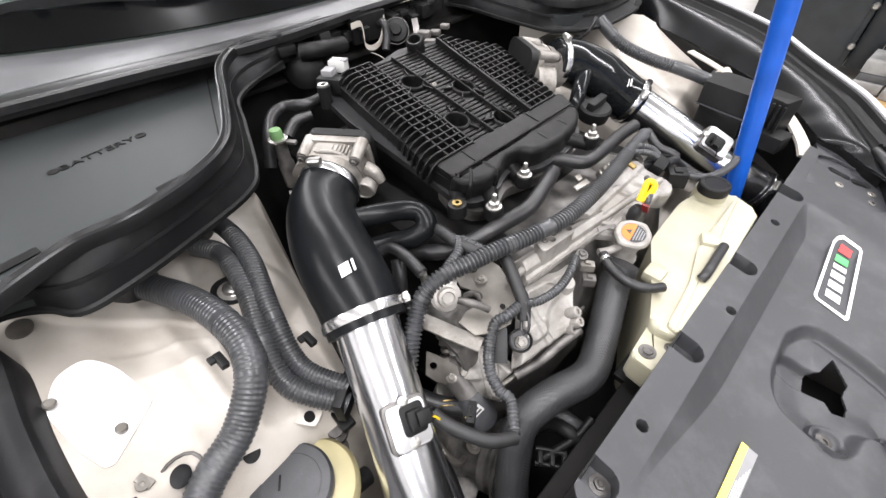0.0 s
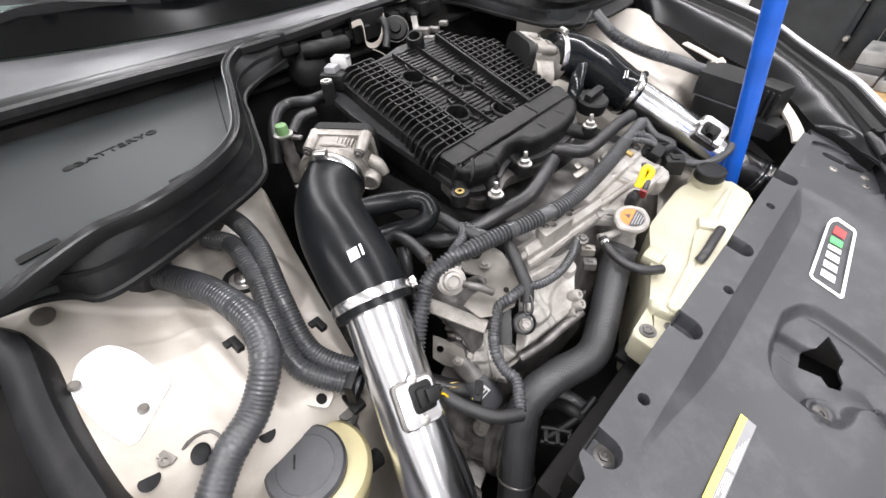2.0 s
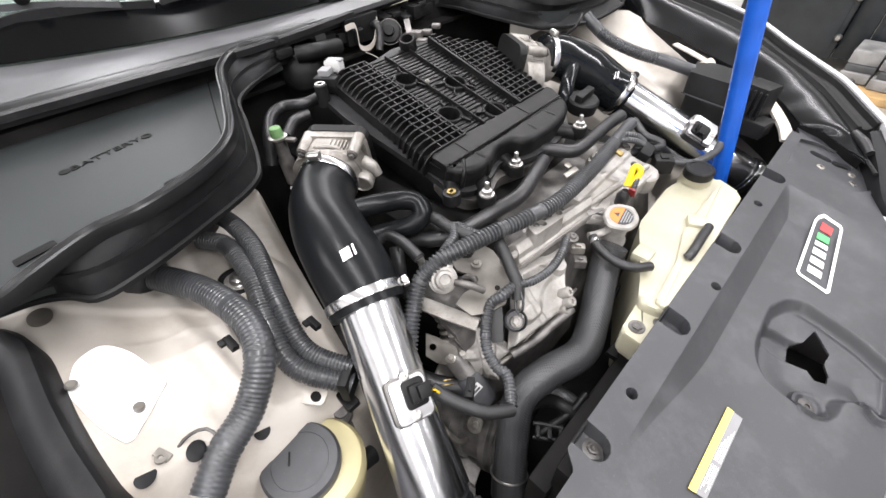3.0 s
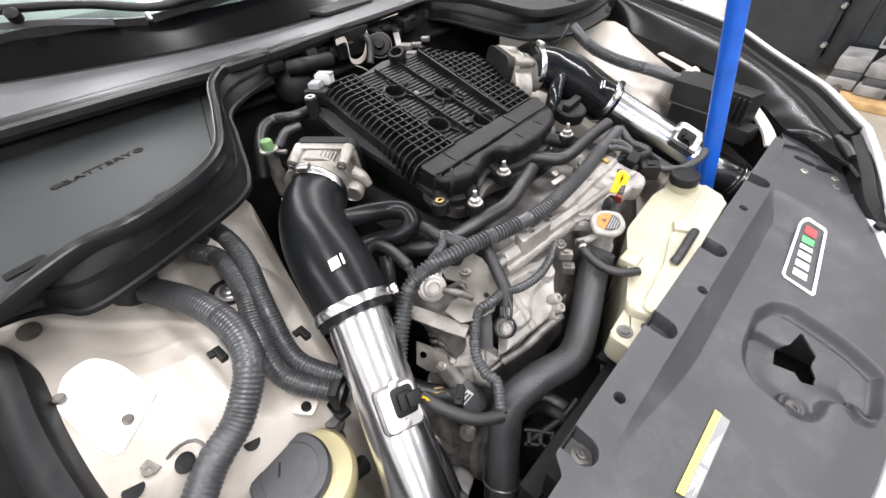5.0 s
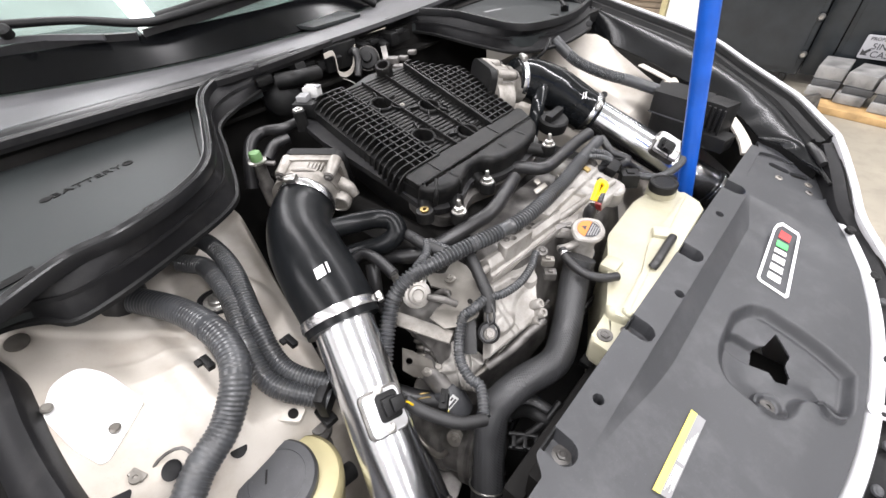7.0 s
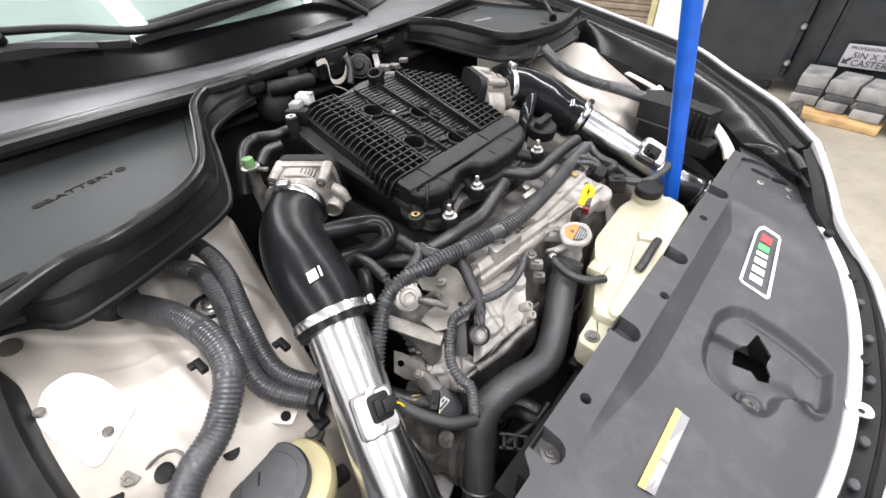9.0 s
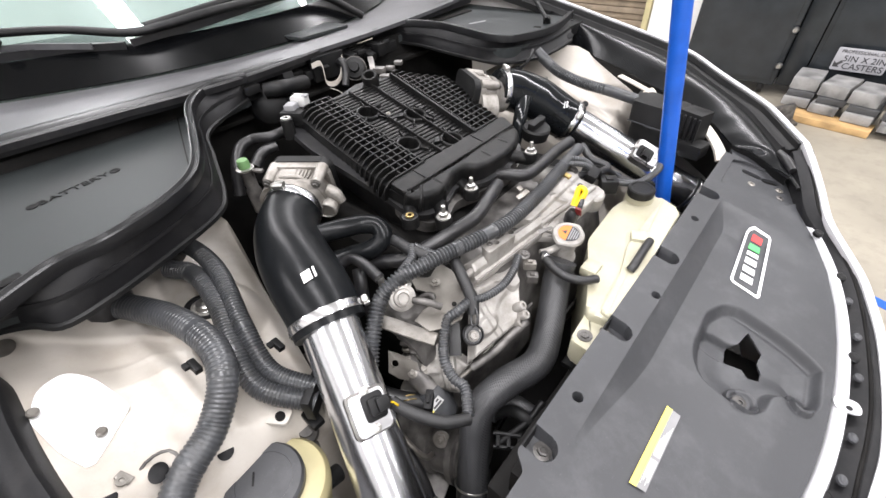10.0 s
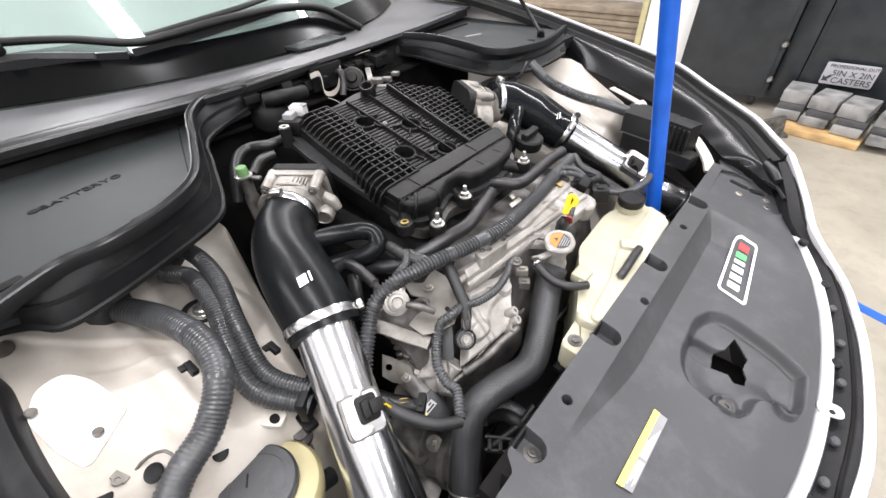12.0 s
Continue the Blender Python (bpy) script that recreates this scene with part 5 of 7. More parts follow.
for s in (-1, 1):
    pipe = intake_pipe(PIPES[s], "polished aluminium intake pipe with a sensor flange", s)
    d = (Vector(PIPES[s][3]) - Vector(PIPES[s][1])).normalized()
    if s < 0:
        c = Vector((0.303, -0.4495, 0.843))
        n = Vector((0.66, -0.03, 0.75))
    else:
        c = Vector((0.322, 0.478, 0.816))
        n = Vector((0.10, -0.50, 1.0))
    n = (n - d * n.dot(d)).normalized()
    b = d.cross(n)
    m = Matrix(((*d,), (*b,), (*n,))).transposed().to_4x4()
    m.translation = c + n * (0.0445 if s < 0 else 0.056)
    m = m @ Matrix.Diagonal((0.88, 0.88, 1.0, 1.0)) if s < 0 else m
    part("sensor_flange", prism(rounded([(-0.030, -0.027), (0.030, -0.027), (0.030, 0.027), (-0.030, 0.027)], 0.007), -0.02 if s < 0 else -0.034, 0.005, m, 0.003), "satin", pipe, "welded polished flange")
    # dark metal at the weld draws the shadow outline of the flange
    part("weld_shade_rim", prism(rounded([(-0.0335, -0.0305), (0.0335, -0.0305), (0.0335, 0.0305), (-0.0335, 0.0305)], 0.010), -0.02, -0.0012, m, 0.001), "castdark", pipe, "weld rim darkened to draw the shadow round the flange")
    sensor = thing("airflow_sensor", "black airflow sensor screwed on the polished flange", "sensor", "airflow sensors")
    part("sensor_plate", prism(rounded([(-0.026, -0.010 * s), (0.014, -0.010 * s), (0.014, 0.023 * s), (-0.026, 0.023 * s)][::s], 0.006), 0.0052, 0.009, m, 0.0015), "plastic", sensor)
    part("sensor_body", block((0.026, 0.020, 0.012), m @ Matrix.Translation((-0.006, 0.006 * s, 0.013)), 0.004), "plastic", sensor)
    bm = block((0.020, 0.020, 0.012), m @ Matrix.Translation((-0.006, 0.016 * s, 0.020)), 0.003)
    for k in range(4):
        block((0.002, 0.004, 0.012), m @ Matrix.Translation((-0.014 + 0.005 * k, 0.027 * s, 0.021)), 0.0006, bm)
    part("sensor_plug", bm, "plastic", sensor)
    for k in (-0.031, 0.024):
        part("screw", hexbolt(m @ Vector((k, 0.0, 0.005)), n, 0.005, 0.004, 1.3), "bolt", sensor, "bright screw")
    part("cable_tail", tube([m @ Vector((-0.004, 0.026 * s, 0.026)), m @ Vector((0.004, 0.034 * s, 0.02)), m @ Vector((0.01, 0.04 * s, 0.01))], 0.0015, 10), "yellow" if s < 0 else "tape", sensor)
# lower ends of the pipes in their black joints
for s in (-1, 1):
    joint = thing("pipe_joint", "short black silicone joint with a bright clamp", "hose", "pipe joints")
    a, b = Vector(PIPES[s][3]), Vector(PIPES[s][4])
    d = (b - a).normalized()
    part("sleeve", tube([a + d * (0.008 if s < 0 else -0.010), a + d * 0.11], 0.049 if s > 0 else 0.046, 40), "silicone", joint)
    hose_clamp(a + d * (0.025 if s < 0 else 0.002), d, 0.0495 if s > 0 else 0.0465, joint, (0.1, -0.5, 0.9) if s > 0 else (0.5, 0.8, 0.5))

# ---- filler neck and cap, dipstick, timing cover clutter ----
filler = thing("coolant_filler", "silver radiator cap with orange and black label on its neck", "radiator cap")
CAPP = Vector((0.375, -0.014, 0.910))
capn = Vector((0.10, -0.12, 1))
part("cap_disc", lathe([(0.024, 0), (0.0275, 0.001), (0.028, 0.005), (0.026, 0.008), (0.020, 0.0085), (0.0195, 0.0075), (0, 0.0075)], to(CAPP, capn, 40), 48, None, 1.0, lambda a: 1 + 0.10 * max(0, math.cos(2 * a)) ** 6), "cast", filler)
lm = to(CAPP + capn.normalized() * 0.0078, capn)
half = lambda s: [(0.0185 * math.cos(a), 0.0185 * math.sin(a)) for a in (math.pi * (k / 16 + s) for k in range(17))]
rot = Matrix.Rotation(radians(60), 4, "Z")
part("orange_label", prism(half(0), 0, 0.0006, lm @ rot, 0), "orange", filler)
part("black_label", prism(half(1), 0, 0.0006, lm @ rot, 0), "print_dark", filler)
part("warning_triangle", prism([(-0.005, 0.004), (0.005, 0.004), (0, 0.0125)], 0.0006, 0.0011, lm @ rot, 0), "print_dark", filler)
for k in range(4):
    w = 0.0145 - 0.002 * k
    part("print_line", prism([(-w, -0.0025 - 0.0038 * k), (w, -0.0025 - 0.0038 * k), (w, -0.0043 - 0.0038 * k), (-w, -0.0043 - 0.0038 * k)], 0.0006, 0.0011, lm @ rot, 0), "print_grey", filler)
neck = lathe([(0.021, 0.0), (0.021, -0.012), (0.017, -0.016), (0.018, -0.045), (0.022, -0.05), (0.022, -0.075)], to(CAPP, capn), 32)
tube([CAPP + Vector((-0.005, -0.005, -0.02)), CAPP + Vector((-0.02, -0.03, -0.025)), CAPP + Vector((-0.028, -0.042, -0.025))], 0.0065, 14, bm=neck)
block((0.05, 0.02, 0.014), Matrix.Translation(CAPP + Vector((-0.035, 0.0, -0.018))) @ Matrix.Rotation(radians(35), 4, "Z"), 0.004, neck)
part("neck", neck, "cast", filler, "cast aluminium filler neck")
part("bracket", prism([(-0.012, -0.005), (0.016, -0.002), (0.016, 0.002), (-0.012, 0.005)], 0, 0.003, to((0.339, -0.037, 0.92), (0.2, -0.4, 1), 30), 0.001), "castdark", filler)
ov = thing("overflow_hose", "thin black rubber hose from filler neck to reservoir", "hose")
part("hose_run", tube([(0.356, -0.062, 0.893), (0.376, -0.076, 0.89), (0.41, -0.084, 0.887), (0.436, -0.072, 0.883), (0.451, -0.047, 0.876)], 0.0075, 16, 0.005), "rubber", ov)
part("spring_clip", ring_band((0.365, -0.069, 0.892), (0.3, -0.2, 0.0), 0.0078, 0.006, 0.001, 24), "steel", ov)

dip = thing("oil_dipstick", "bright yellow looped oil dipstick handle", "dipstick")
a, b, c, d = Vector((0.352, 0.04, 0.915)), Vector((0.349, 0.048, 0.93)), Vector((0.346, 0.07, 0.957)), Vector((0.355, 0.066, 0.95))
loop = tube([b, b.lerp(c, 0.5), c, c.lerp(d, 0.6) + Vector((0.006, 0.004, 0)), d.lerp(b, 0.45) + Vector((0.005, 0.003, 0)), b + Vector((0.003, 0.002, 0.0))], 0.0052, 12, 0.004, squash=1.5)
part("handle", loop, "yellow", dip)
part("base_plug", lathe([(0.011, -0.02), (0.0115, 0.0), (0.009, 0.006), (0.006, 0.012), (0, 0.012)], to(a, (0.1, 0, 1)), 20), "rubber", dip, "black rubber plug")
part("tag_cable", tube([(0.356, 0.05, 0.9), (0.362, 0.048, 0.93), (0.355, 0.067, 0.945), (0.333, 0.103, 0.94)], 0.005, 10, pitch=0.005), "loom", dip)
part("tag", block((0.012, 0.004, 0.018), Matrix.Translation((0.364, 0.04, 0.928)) @ Matrix.Rotation(radians(20), 4, "X"), 0.001), "red", dip, "small dark red tag")

# bracket with pressure regulator
brk = thing("engine_bracket", "dull zinc plated bracket plate bolted on the timing cover", "bracket")
part("bracket_plate", poly3([(0.211, -0.253, 0.896), (0.221, -0.226, 0.897), (0.228, -0.197, 0.898), (0.257, -0.197, 0.898), (0.3, -0.216, 0.896), (0.321, -0.234, 0.893), (0.333, -0.263, 0.889), (0.324, -0.29, 0.887), (0.308, -0.309, 0.885), (0.278, -0.31, 0.887), (0.274, -0.289, 0.889), (0.282, -0.263, 0.892), (0.264, -0.256, 0.894), (0.241, -0.266, 0.895)], (0.25, -0.15, 0.95), 0.004, 0.001), "zinc", brk)
part("bracket_shelf", ribbon([(0.232, -0.336, 0.886), (0.258, -0.328, 0.886), (0.286, -0.318, 0.883), (0.318, -0.303, 0.876)], [(0.020, 0.003), (0.004, 0.004), (-0.004, 0.001), (-0.008, -0.006), (-0.008, -0.014), (-0.005, -0.014), (-0.005, -0.006), (-0.002, -0.002), (0.020, 0.0)], 0.006), "throttle_cast", brk, "bright bent edge of the bracket below the plate")
part("hook", tube([(0.252, -0.269, 0.885), (0.261, -0.261, 0.893), (0.272, -0.259, 0.893), (0.277, -0.262, 0.88)], 0.005, 10), "castdark", brk)
for q in ((0.254, -0.236, 0.897), (0.215, -0.319, 0.885)):
    part("plate_bolt", hexbolt(q, (0, 0, 1), 0.0058, 0.005), "zinc", brk)
# near-black disc in place of the shade in a bolt hole
part("plate_hole", lathe([(0.004, 0), (0.004, 0.0006), (0, 0.0006)], to((0.308, -0.251, 0.894), (0.25, -0.15, 0.95)), 14), "void", brk)

reg = thing("vacuum_valve", "round silver vacuum valve with pipe stubs", "valve")
C, ax = Vector((0.257, -0.31, 0.925)), Vector((0.55, -0.30, 0.55))
part("valve_body", lathe([(0.012, -0.034), (0.012, -0.014), (0.021, -0.012), (0.0215, -0.006), (0.018, -0.004), (0.018, 0.002), (0.0145, 0.003), (0.013, 0.012), (0.009, 0.014), (0.0075, 0.009), (0, 0.009)], to(C, ax), 36), "cast", reg)
part("inlet_stub", tube([C - ax.normalized() * 0.03, C - ax.normalized() * 0.045 + Vector((-0.01, -0.012, 0.006)), Vector((0.208, -0.309, 0.935))], 0.006, 14), "bolt", reg)
part("outlet_pipe", tube([C + Vector((0.012, 0.01, -0.006)), C + Vector((0.03, 0.02, -0.006)), C + Vector((0.045, 0.035, -0.02))], 0.0055, 14), "castdark", reg)
part("valve_bolt", hexbolt((0.243, -0.291, 0.93), (0.3, -0.2, 1), 0.007, 0.007), "bolt", reg)

# cast bosses, ribs and bolts on the timing cover
for q, r, h in (((0.288, -0.127, 0.918), 0.013, 0.02), ((0.279, -0.095, 0.92), 0.012, 0.02), ((0.285, 0.103, 0.925), 0.017, 0.02), ((0.287, 0.165, 0.925), 0.014, 0.02), ((0.284, -0.001, 0.925), 0.014, 0.016), ((0.344, 0.155, 0.9), 0.024, 0.03), ((0.345, -0.145, 0.885), 0.014, 0.03), ((0.298, -0.308, 0.8), 0.022, 0.05), ((0.283, -0.342, 0.74), 0.02, 0.05)):
    part("boss", lathe([(r * 1.15, -h), (r, 0), (r * 0.85, 0.003), (0, 0.003)], to(q, (0.25, -0.1, 1)), 20), "cast", engine)
pad = part("pad", prism(rounded(xy((0.284, -0.152), (0.291, -0.078), (0.316, -0.092), (0.308, -0.160)), 0.008), 0.905, 0.936, None, 0.003, None, 3), "cast", engine, "cast pad with two tapped holes")
carve(pad, [lathe([(0.0055, 0.92), (0.0055, 0.95)], Matrix.Translation((0.301, -0.130, 0)), 16), lathe([(0.0055, 0.92), (0.0055, 0.95)], Matrix.Translation((0.305, -0.093, 0)), 16), prism(rounded([(0.286, -0.124), (0.290, -0.100), (0.301, -0.102), (0.299, -0.124)], 0.003), 0.915, 0.95, None, 0)])
part("front_panel", casting((0.311, -0.205, 0.896), (0.338, -0.109, 0.893), (0.391, -0.166, 0.842), (0.364, -0.278, 0.815), 70, 70, 0.012, ((0.05, 0.1, 0.5, 0.9, 0.006, 0.003), (0.45, 0.05, 0.95, 0.35, 0.005, 0.003), (0.2, 0.62, 0.3, 0.66, 0.02, 0.006), (0.7, 0.55, 0.72, 0.6, 0.03, -0.003)), 0.0004, 3.0), "cast", engine, "smooth cast front panel")
for q in ((0.38, -0.163, 0.862), (0.39, -0.168, 0.852), (0.389, -0.179, 0.842)):
    part("scallop_lug", lathe([(0.0085, -0.03), (0.0085, 0.0), (0.007, 0.002), (0.004, 0.002), (0.0035, -0.002), (0, -0.002)], to(q, (0.6, 0.1, 0.7)), 18), "cast", engine)
part("panel_foot", tube([(0.362, -0.277, 0.8), (0.376, -0.242, 0.812), (0.386, -0.201, 0.828), (0.394, -0.169, 0.838)], 0.007, 12), "castdark", engine)
part("upper_panel", casting((0.28, -0.184, 0.918), (0.314, -0.001, 0.93), (0.337, -0.025, 0.903), (0.313, -0.201, 0.894), 90, 50, 0.010, ((0.0, 0.35, 1.0, 0.30, 0.012, 0.004), (0.0, 0.72, 1.0, 0.66, 0.006, -0.003), (0.1, 0.9, 0.9, 0.88, 0.005, 0.0015), (0.35, 0.2, 0.37, 0.2, 0.014, 0.006)), 0.0004, 7.0), "cast", engine, "ribbed cast upper panel")
part("head_panel", casting((0.283, -0.057, 0.932), (0.276, 0.152, 0.938), (0.368, 0.186, 0.897), (0.349, -0.004, 0.893), 90, 60, 0.014, ((0.0, 0.25, 1.0, 0.22, 0.014, 0.005), (0.5, 0.3, 0.55, 0.9, 0.01, 0.004), (0.75, 0.45, 0.76, 0.46, 0.02, 0.006), (0.1, 0.62, 0.45, 0.6, 0.006, -0.004)), 0.0005, 11.0), "cast", engine, "cast cam cover end")
part("lower_panel", casting((0.271, -0.337, 0.8), (0.293, -0.288, 0.835), (0.361, -0.271, 0.8), (0.341, -0.319, 0.752), 60, 60, 0.012, ((0.1, 0.5, 0.9, 0.4, 0.008, 0.004), (0.5, 0.75, 0.52, 0.76, 0.02, 0.008)), 0.0007, 5.0), "cast", engine, "oily cast lower panel")
for q0, q1, r in (((0.288, -0.215, 0.905), (0.341, 0.156, 0.912), 0.006), ((0.348, -0.244, 0.828), (0.376, -0.171, 0.842), 0.006), ((0.296, -0.167, 0.912), (0.301, -0.091, 0.916), 0.003)):
    part("web", tube([q0, q1], r, 10, 0.02), "cast", engine)
for q, r in (((0.284, 0.105, 0.928), 0.008), ((0.286, 0.166, 0.928), 0.0075), ((0.284, -0.001, 0.928), 0.008), ((0.294, -0.14, 0.93), 0.006), ((0.338, -0.098, 0.905), 0.006), ((0.293, -0.107, 0.926), 0.006)):
    part("cover_bolt", hexbolt(q, (0.2, -0.1, 1), r, 0.007), "castdark", engine)
part("gusset", poly3([(0.336, -0.034, 0.918), (0.342, 0.012, 0.918), (0.353, -0.014, 0.908)], (0.3, -0.2, 0.9), 0.006, 0.001), "cast", engine, "triangular cast gusset")
part("cam_cover_end", lathe([(0.045, -0.08), (0.045, 0.0), (0.04, 0.005), (0.03, 0.006), (0.028, 0.003), (0, 0.003)], to((0.30, 0.16, 0.885), (1, 0.1, 0.2)), 36), "cast", engine)

# lower right of the engine: bracket, pump, sensor
low = thing("engine_accessory", "oily cast pump housing with steel bracket low on the engine", "pump")
part("cast_slab", casting((0.273, -0.325, 0.836), (0.318, -0.268, 0.838), (0.374, -0.318, 0.785), (0.318, -0.345, 0.780), 50, 50, 0.010, ((0.1, 0.55, 0.9, 0.45, 0.012, 0.004), (0.62, 0.1, 0.66, 0.9, 0.006, 0.003), (0.3, 0.72, 0.32, 0.75, 0.03, 0.006)), 0.0005, 9.0), "cast", low, "pale cast slab behind the sensor")
bm = tube([(0.270, -0.322, 0.80), (0.284, -0.334, 0.803), (0.304, -0.339, 0.795), (0.326, -0.340, 0.782), (0.340, -0.340, 0.766)], [0.016, 0.020, 0.019, 0.017, 0.020], 18, 0.005)
lathe([(0.022, -0.012), (0.023, -0.004), (0.019, 0.0), (0.013, 0.002), (0.012, 0.010), (0.008, 0.012), (0, 0.012)], to((0.294, -0.338, 0.805), (0.25, -0.35, 0.9)), 22, bm)
lathe([(0.009, -0.02), (0.009, 0.006), (0.006, 0.008), (0, 0.008)], to((0.280, -0.322, 0.826), (0.1, -0.2, 1)), 6, bm)
part("housing", bm, "castdark", low)
for q in ((0.300, -0.348, 0.812), (0.282, -0.341, 0.818), (0.309, -0.331, 0.812)):
    part("housing_bolt", hexbolt(q, (0.25, -0.35, 0.9), 0.0055, 0.006), "zinc", low)
plate_bm = poly3([(0.256, -0.355, 0.84), (0.272, -0.349, 0.84), (0.300, -0.336, 0.826), (0.308, -0.340, 0.815), (0.299, -0.358, 0.802), (0.288, -0.367, 0.806), (0.274, -0.375, 0.82)], (0.45, -0.45, 0.75), 0.003, 0.0006)
steel_plate = part("steel_bracket", plate_bm, "zinc", low, "dull steel tab with one hole")
carve(steel_plate, [lathe([(0.0055, -0.03), (0.0055, 0.03)], to((0.275, -0.360, 0.828), (0.45, -0.45, 0.75)), 18)])
can_at, can_axis = Vector((0.334, -0.340, 0.765)), Vector((-0.50, 0.05, 0.55)).normalized()
part("sensor_can", lathe([(0.024, -0.035), (0.026, -0.03), (0.026, 0.016), (0.023, 0.020), (0.014, 0.021), (0, 0.021)], to(can_at, can_axis), 30), "shroud", low, "dark grey round sensor can")
face = Vector((0.35, -0.40, 0.62))
face = (face - can_axis * face.dot(can_axis)).normalized()
cross = can_axis.cross(face)
tag_m = Matrix(((*cross,), (*can_axis,), (*face,))).transposed().to_4x4() @ Matrix.Rotation(radians(20), 4, "Z")
tag_m.translation = can_at + face * 0.0272
tag = part("sensor_label", prism([(-0.014, -0.006), (0.014, -0.006), (0.014, 0.006), (-0.014, 0.006)], 0, 0.0008, tag_m, 0), "offwhite", low, "white paper label with dark bars")
part("label_edge", prism([(-0.014, -0.006), (-0.009, -0.006), (-0.009, 0.006), (-0.014, 0.006)], 0.0008, 0.0012, tag_m, 0), "print_yellow", tag)
part("label_bar", prism([(-0.006, -0.0042), (0.011, -0.0042), (0.011, -0.001), (-0.006, -0.001)], 0.0008, 0.0012, tag_m, 0), "print_dark", tag)
part("label_bar", prism([(0.004, 0.0012), (0.010, 0.0012), (0.010, 0.004), (0.004, 0.004)], 0.0008, 0.0012, tag_m, 0), "print_dark", tag)
part("feed_hose", tube([(0.258, -0.405, 0.790), (0.276, -0.397, 0.790), (0.298, -0.383, 0.781), (0.315, -0.370, 0.775), (0.330, -0.356, 0.768)], 0.013, 18), "rubber", low, "short black rubber feed hose")
for k in (-0.003, 0.003):
    part("wire_clamp", ring_band((0.311 + k, -0.373 - k * 0.7, 0.777), (0.6, -0.45, -0.2), 0.0137, 0.0018, 0.0012, 28), "brass", low, "yellowish spring wire clamp")
part("tape_strip", ribbon([(0.308, -0.258, 0.882), (0.322, -0.270, 0.868), (0.334, -0.283, 0.857), (0.346, -0.297, 0.842)], [(-0.010, -0.001), (0.010, -0.001), (0.009, 0.002), (0.0, 0.004), (-0.009, 0.002)], 0.006, (0.4, -0.4, 0.8)), "tape", low, "flat taped lead hanging down")
part("bolt_cup", lathe([(0.017, -0.012), (0.0175, 0.001), (0.0155, 0.002), (0.014, -0.002), (0, -0.003)], to((0.347, -0.253, 0.851), (0.45, -0.3, 0.8)), 28), "rubber", low, "dark round seat of the bolt")
part("seat_bolt", hexbolt((0.348, -0.254, 0.849), (0.45, -0.3, 0.8), 0.0075, 0.009, 1.25), "cast", low, "bright flanged bolt")
part("cover_ledge", tube([(0.366, -0.190, 0.818), (0.361, -0.236, 0.80), (0.358, -0.270, 0.79), (0.350, -0.297, 0.78)], 0.0035, 8), "zinc", low, "thin bright edge of the lower cover")
part("lower_cover", poly3([(0.372, -0.110, 0.815), (0.385, -0.130, 0.74), (0.372, -0.25, 0.68), (0.345, -0.315, 0.70), (0.346, -0.300, 0.775), (0.364, -0.190, 0.81)], (0.8, -0.45, 0.3), 0.006, 0.002), "castdark", low, "dirty brown grey lower cover")
part("belt", ribbon([(0.40, -0.30, 0.55), (0.40, -0.12, 0.70), (0.40, 0.05, 0.72)], [(0, -0.012), (0.005, -0.012), (0.005, 0.012), (0, 0.012)]), "rubber", low)
for k in range(4):
    part("union_nut", lathe([(0.011, -0.004), (0.013, 0.0), (0.011, 0.004)], to(Vector((0.256, -0.318, 0.842)) + Vector((0.006, -0.002, -0.010)) * k, (0.5, -0.2, -0.8)), 6 if k % 2 else 20), "castdark" if k % 2 else "zinc", low)
part("pulley", lathe([(0.06, -0.015), (0.06, 0.0), (0.05, 0.004), (0.05, -0.004), (0.02, -0.004), (0.02, 0.008), (0, 0.008)], to((0.395, -0.20, 0.63), (1, 0, 0)), 40), "castdark", low)

# what shows in the depth below the pipe: compressor, subframe, brake line
comp = thing("compressor", "oily cast air conditioning compressor deep in the bay", "compressor")
part("compressor_body", lathe([(0.030, -0.09), (0.052, -0.085), (0.055, -0.02), (0.058, -0.018), (0.058, 0.0), (0.052, 0.004), (0.05, 0.05), (0.03, 0.055), (0, 0.056)], to((0.335, -0.335, 0.60), (0.85, 0.2, 0.25)), 32), "castdark", comp)
part("compressor_bolt", hexbolt((0.352, -0.352, 0.66), (0.3, -0.4, 0.8), 0.009, 0.009), "zinc", comp)
part("pulley", lathe([(0.02, -0.02), (0.062, -0.018), (0.062, -0.006), (0.057, -0.002), (0.057, 0.004), (0.062, 0.008), (0.062, 0.018), (0.03, 0.02), (0.028, 0.028), (0, 0.03)], to((0.392, -0.322, 0.615), (0.9, 0.2, 0.25)), 36), "castdark", comp)
rail = thing("subframe_rail", "rusty dark steel subframe rail low in the bay", "rail")
part("rail_box", block((0.60, 0.07, 0.06), Matrix.Translation((0.22, -0.42, 0.53)) @ Matrix.Rotation(radians(-8), 4, "Z"), 0.008), "castdark", rail)
part("rail_plate", block((0.12, 0.09, 0.006), Matrix.Translation((0.33, -0.40, 0.566)) @ Matrix.Rotation(radians(20), 4, "Z"), 0.002), "castdark", rail)
line = thing("brake_line", "bent metal line and black hose deep in the bay", "pipe")
part("line_run", tube([(0.300, -0.400, 0.70), (0.335, -0.402, 0.69), (0.352, -0.392, 0.66), (0.348, -0.372, 0.63)], 0.005, 10), "zinc", line)
part("line_hose", tube([(0.300, -0.425, 0.72), (0.345, -0.415, 0.69), (0.395, -0.430, 0.65), (0.43, -0.445, 0.61)], 0.009, 12), "rubber", line)
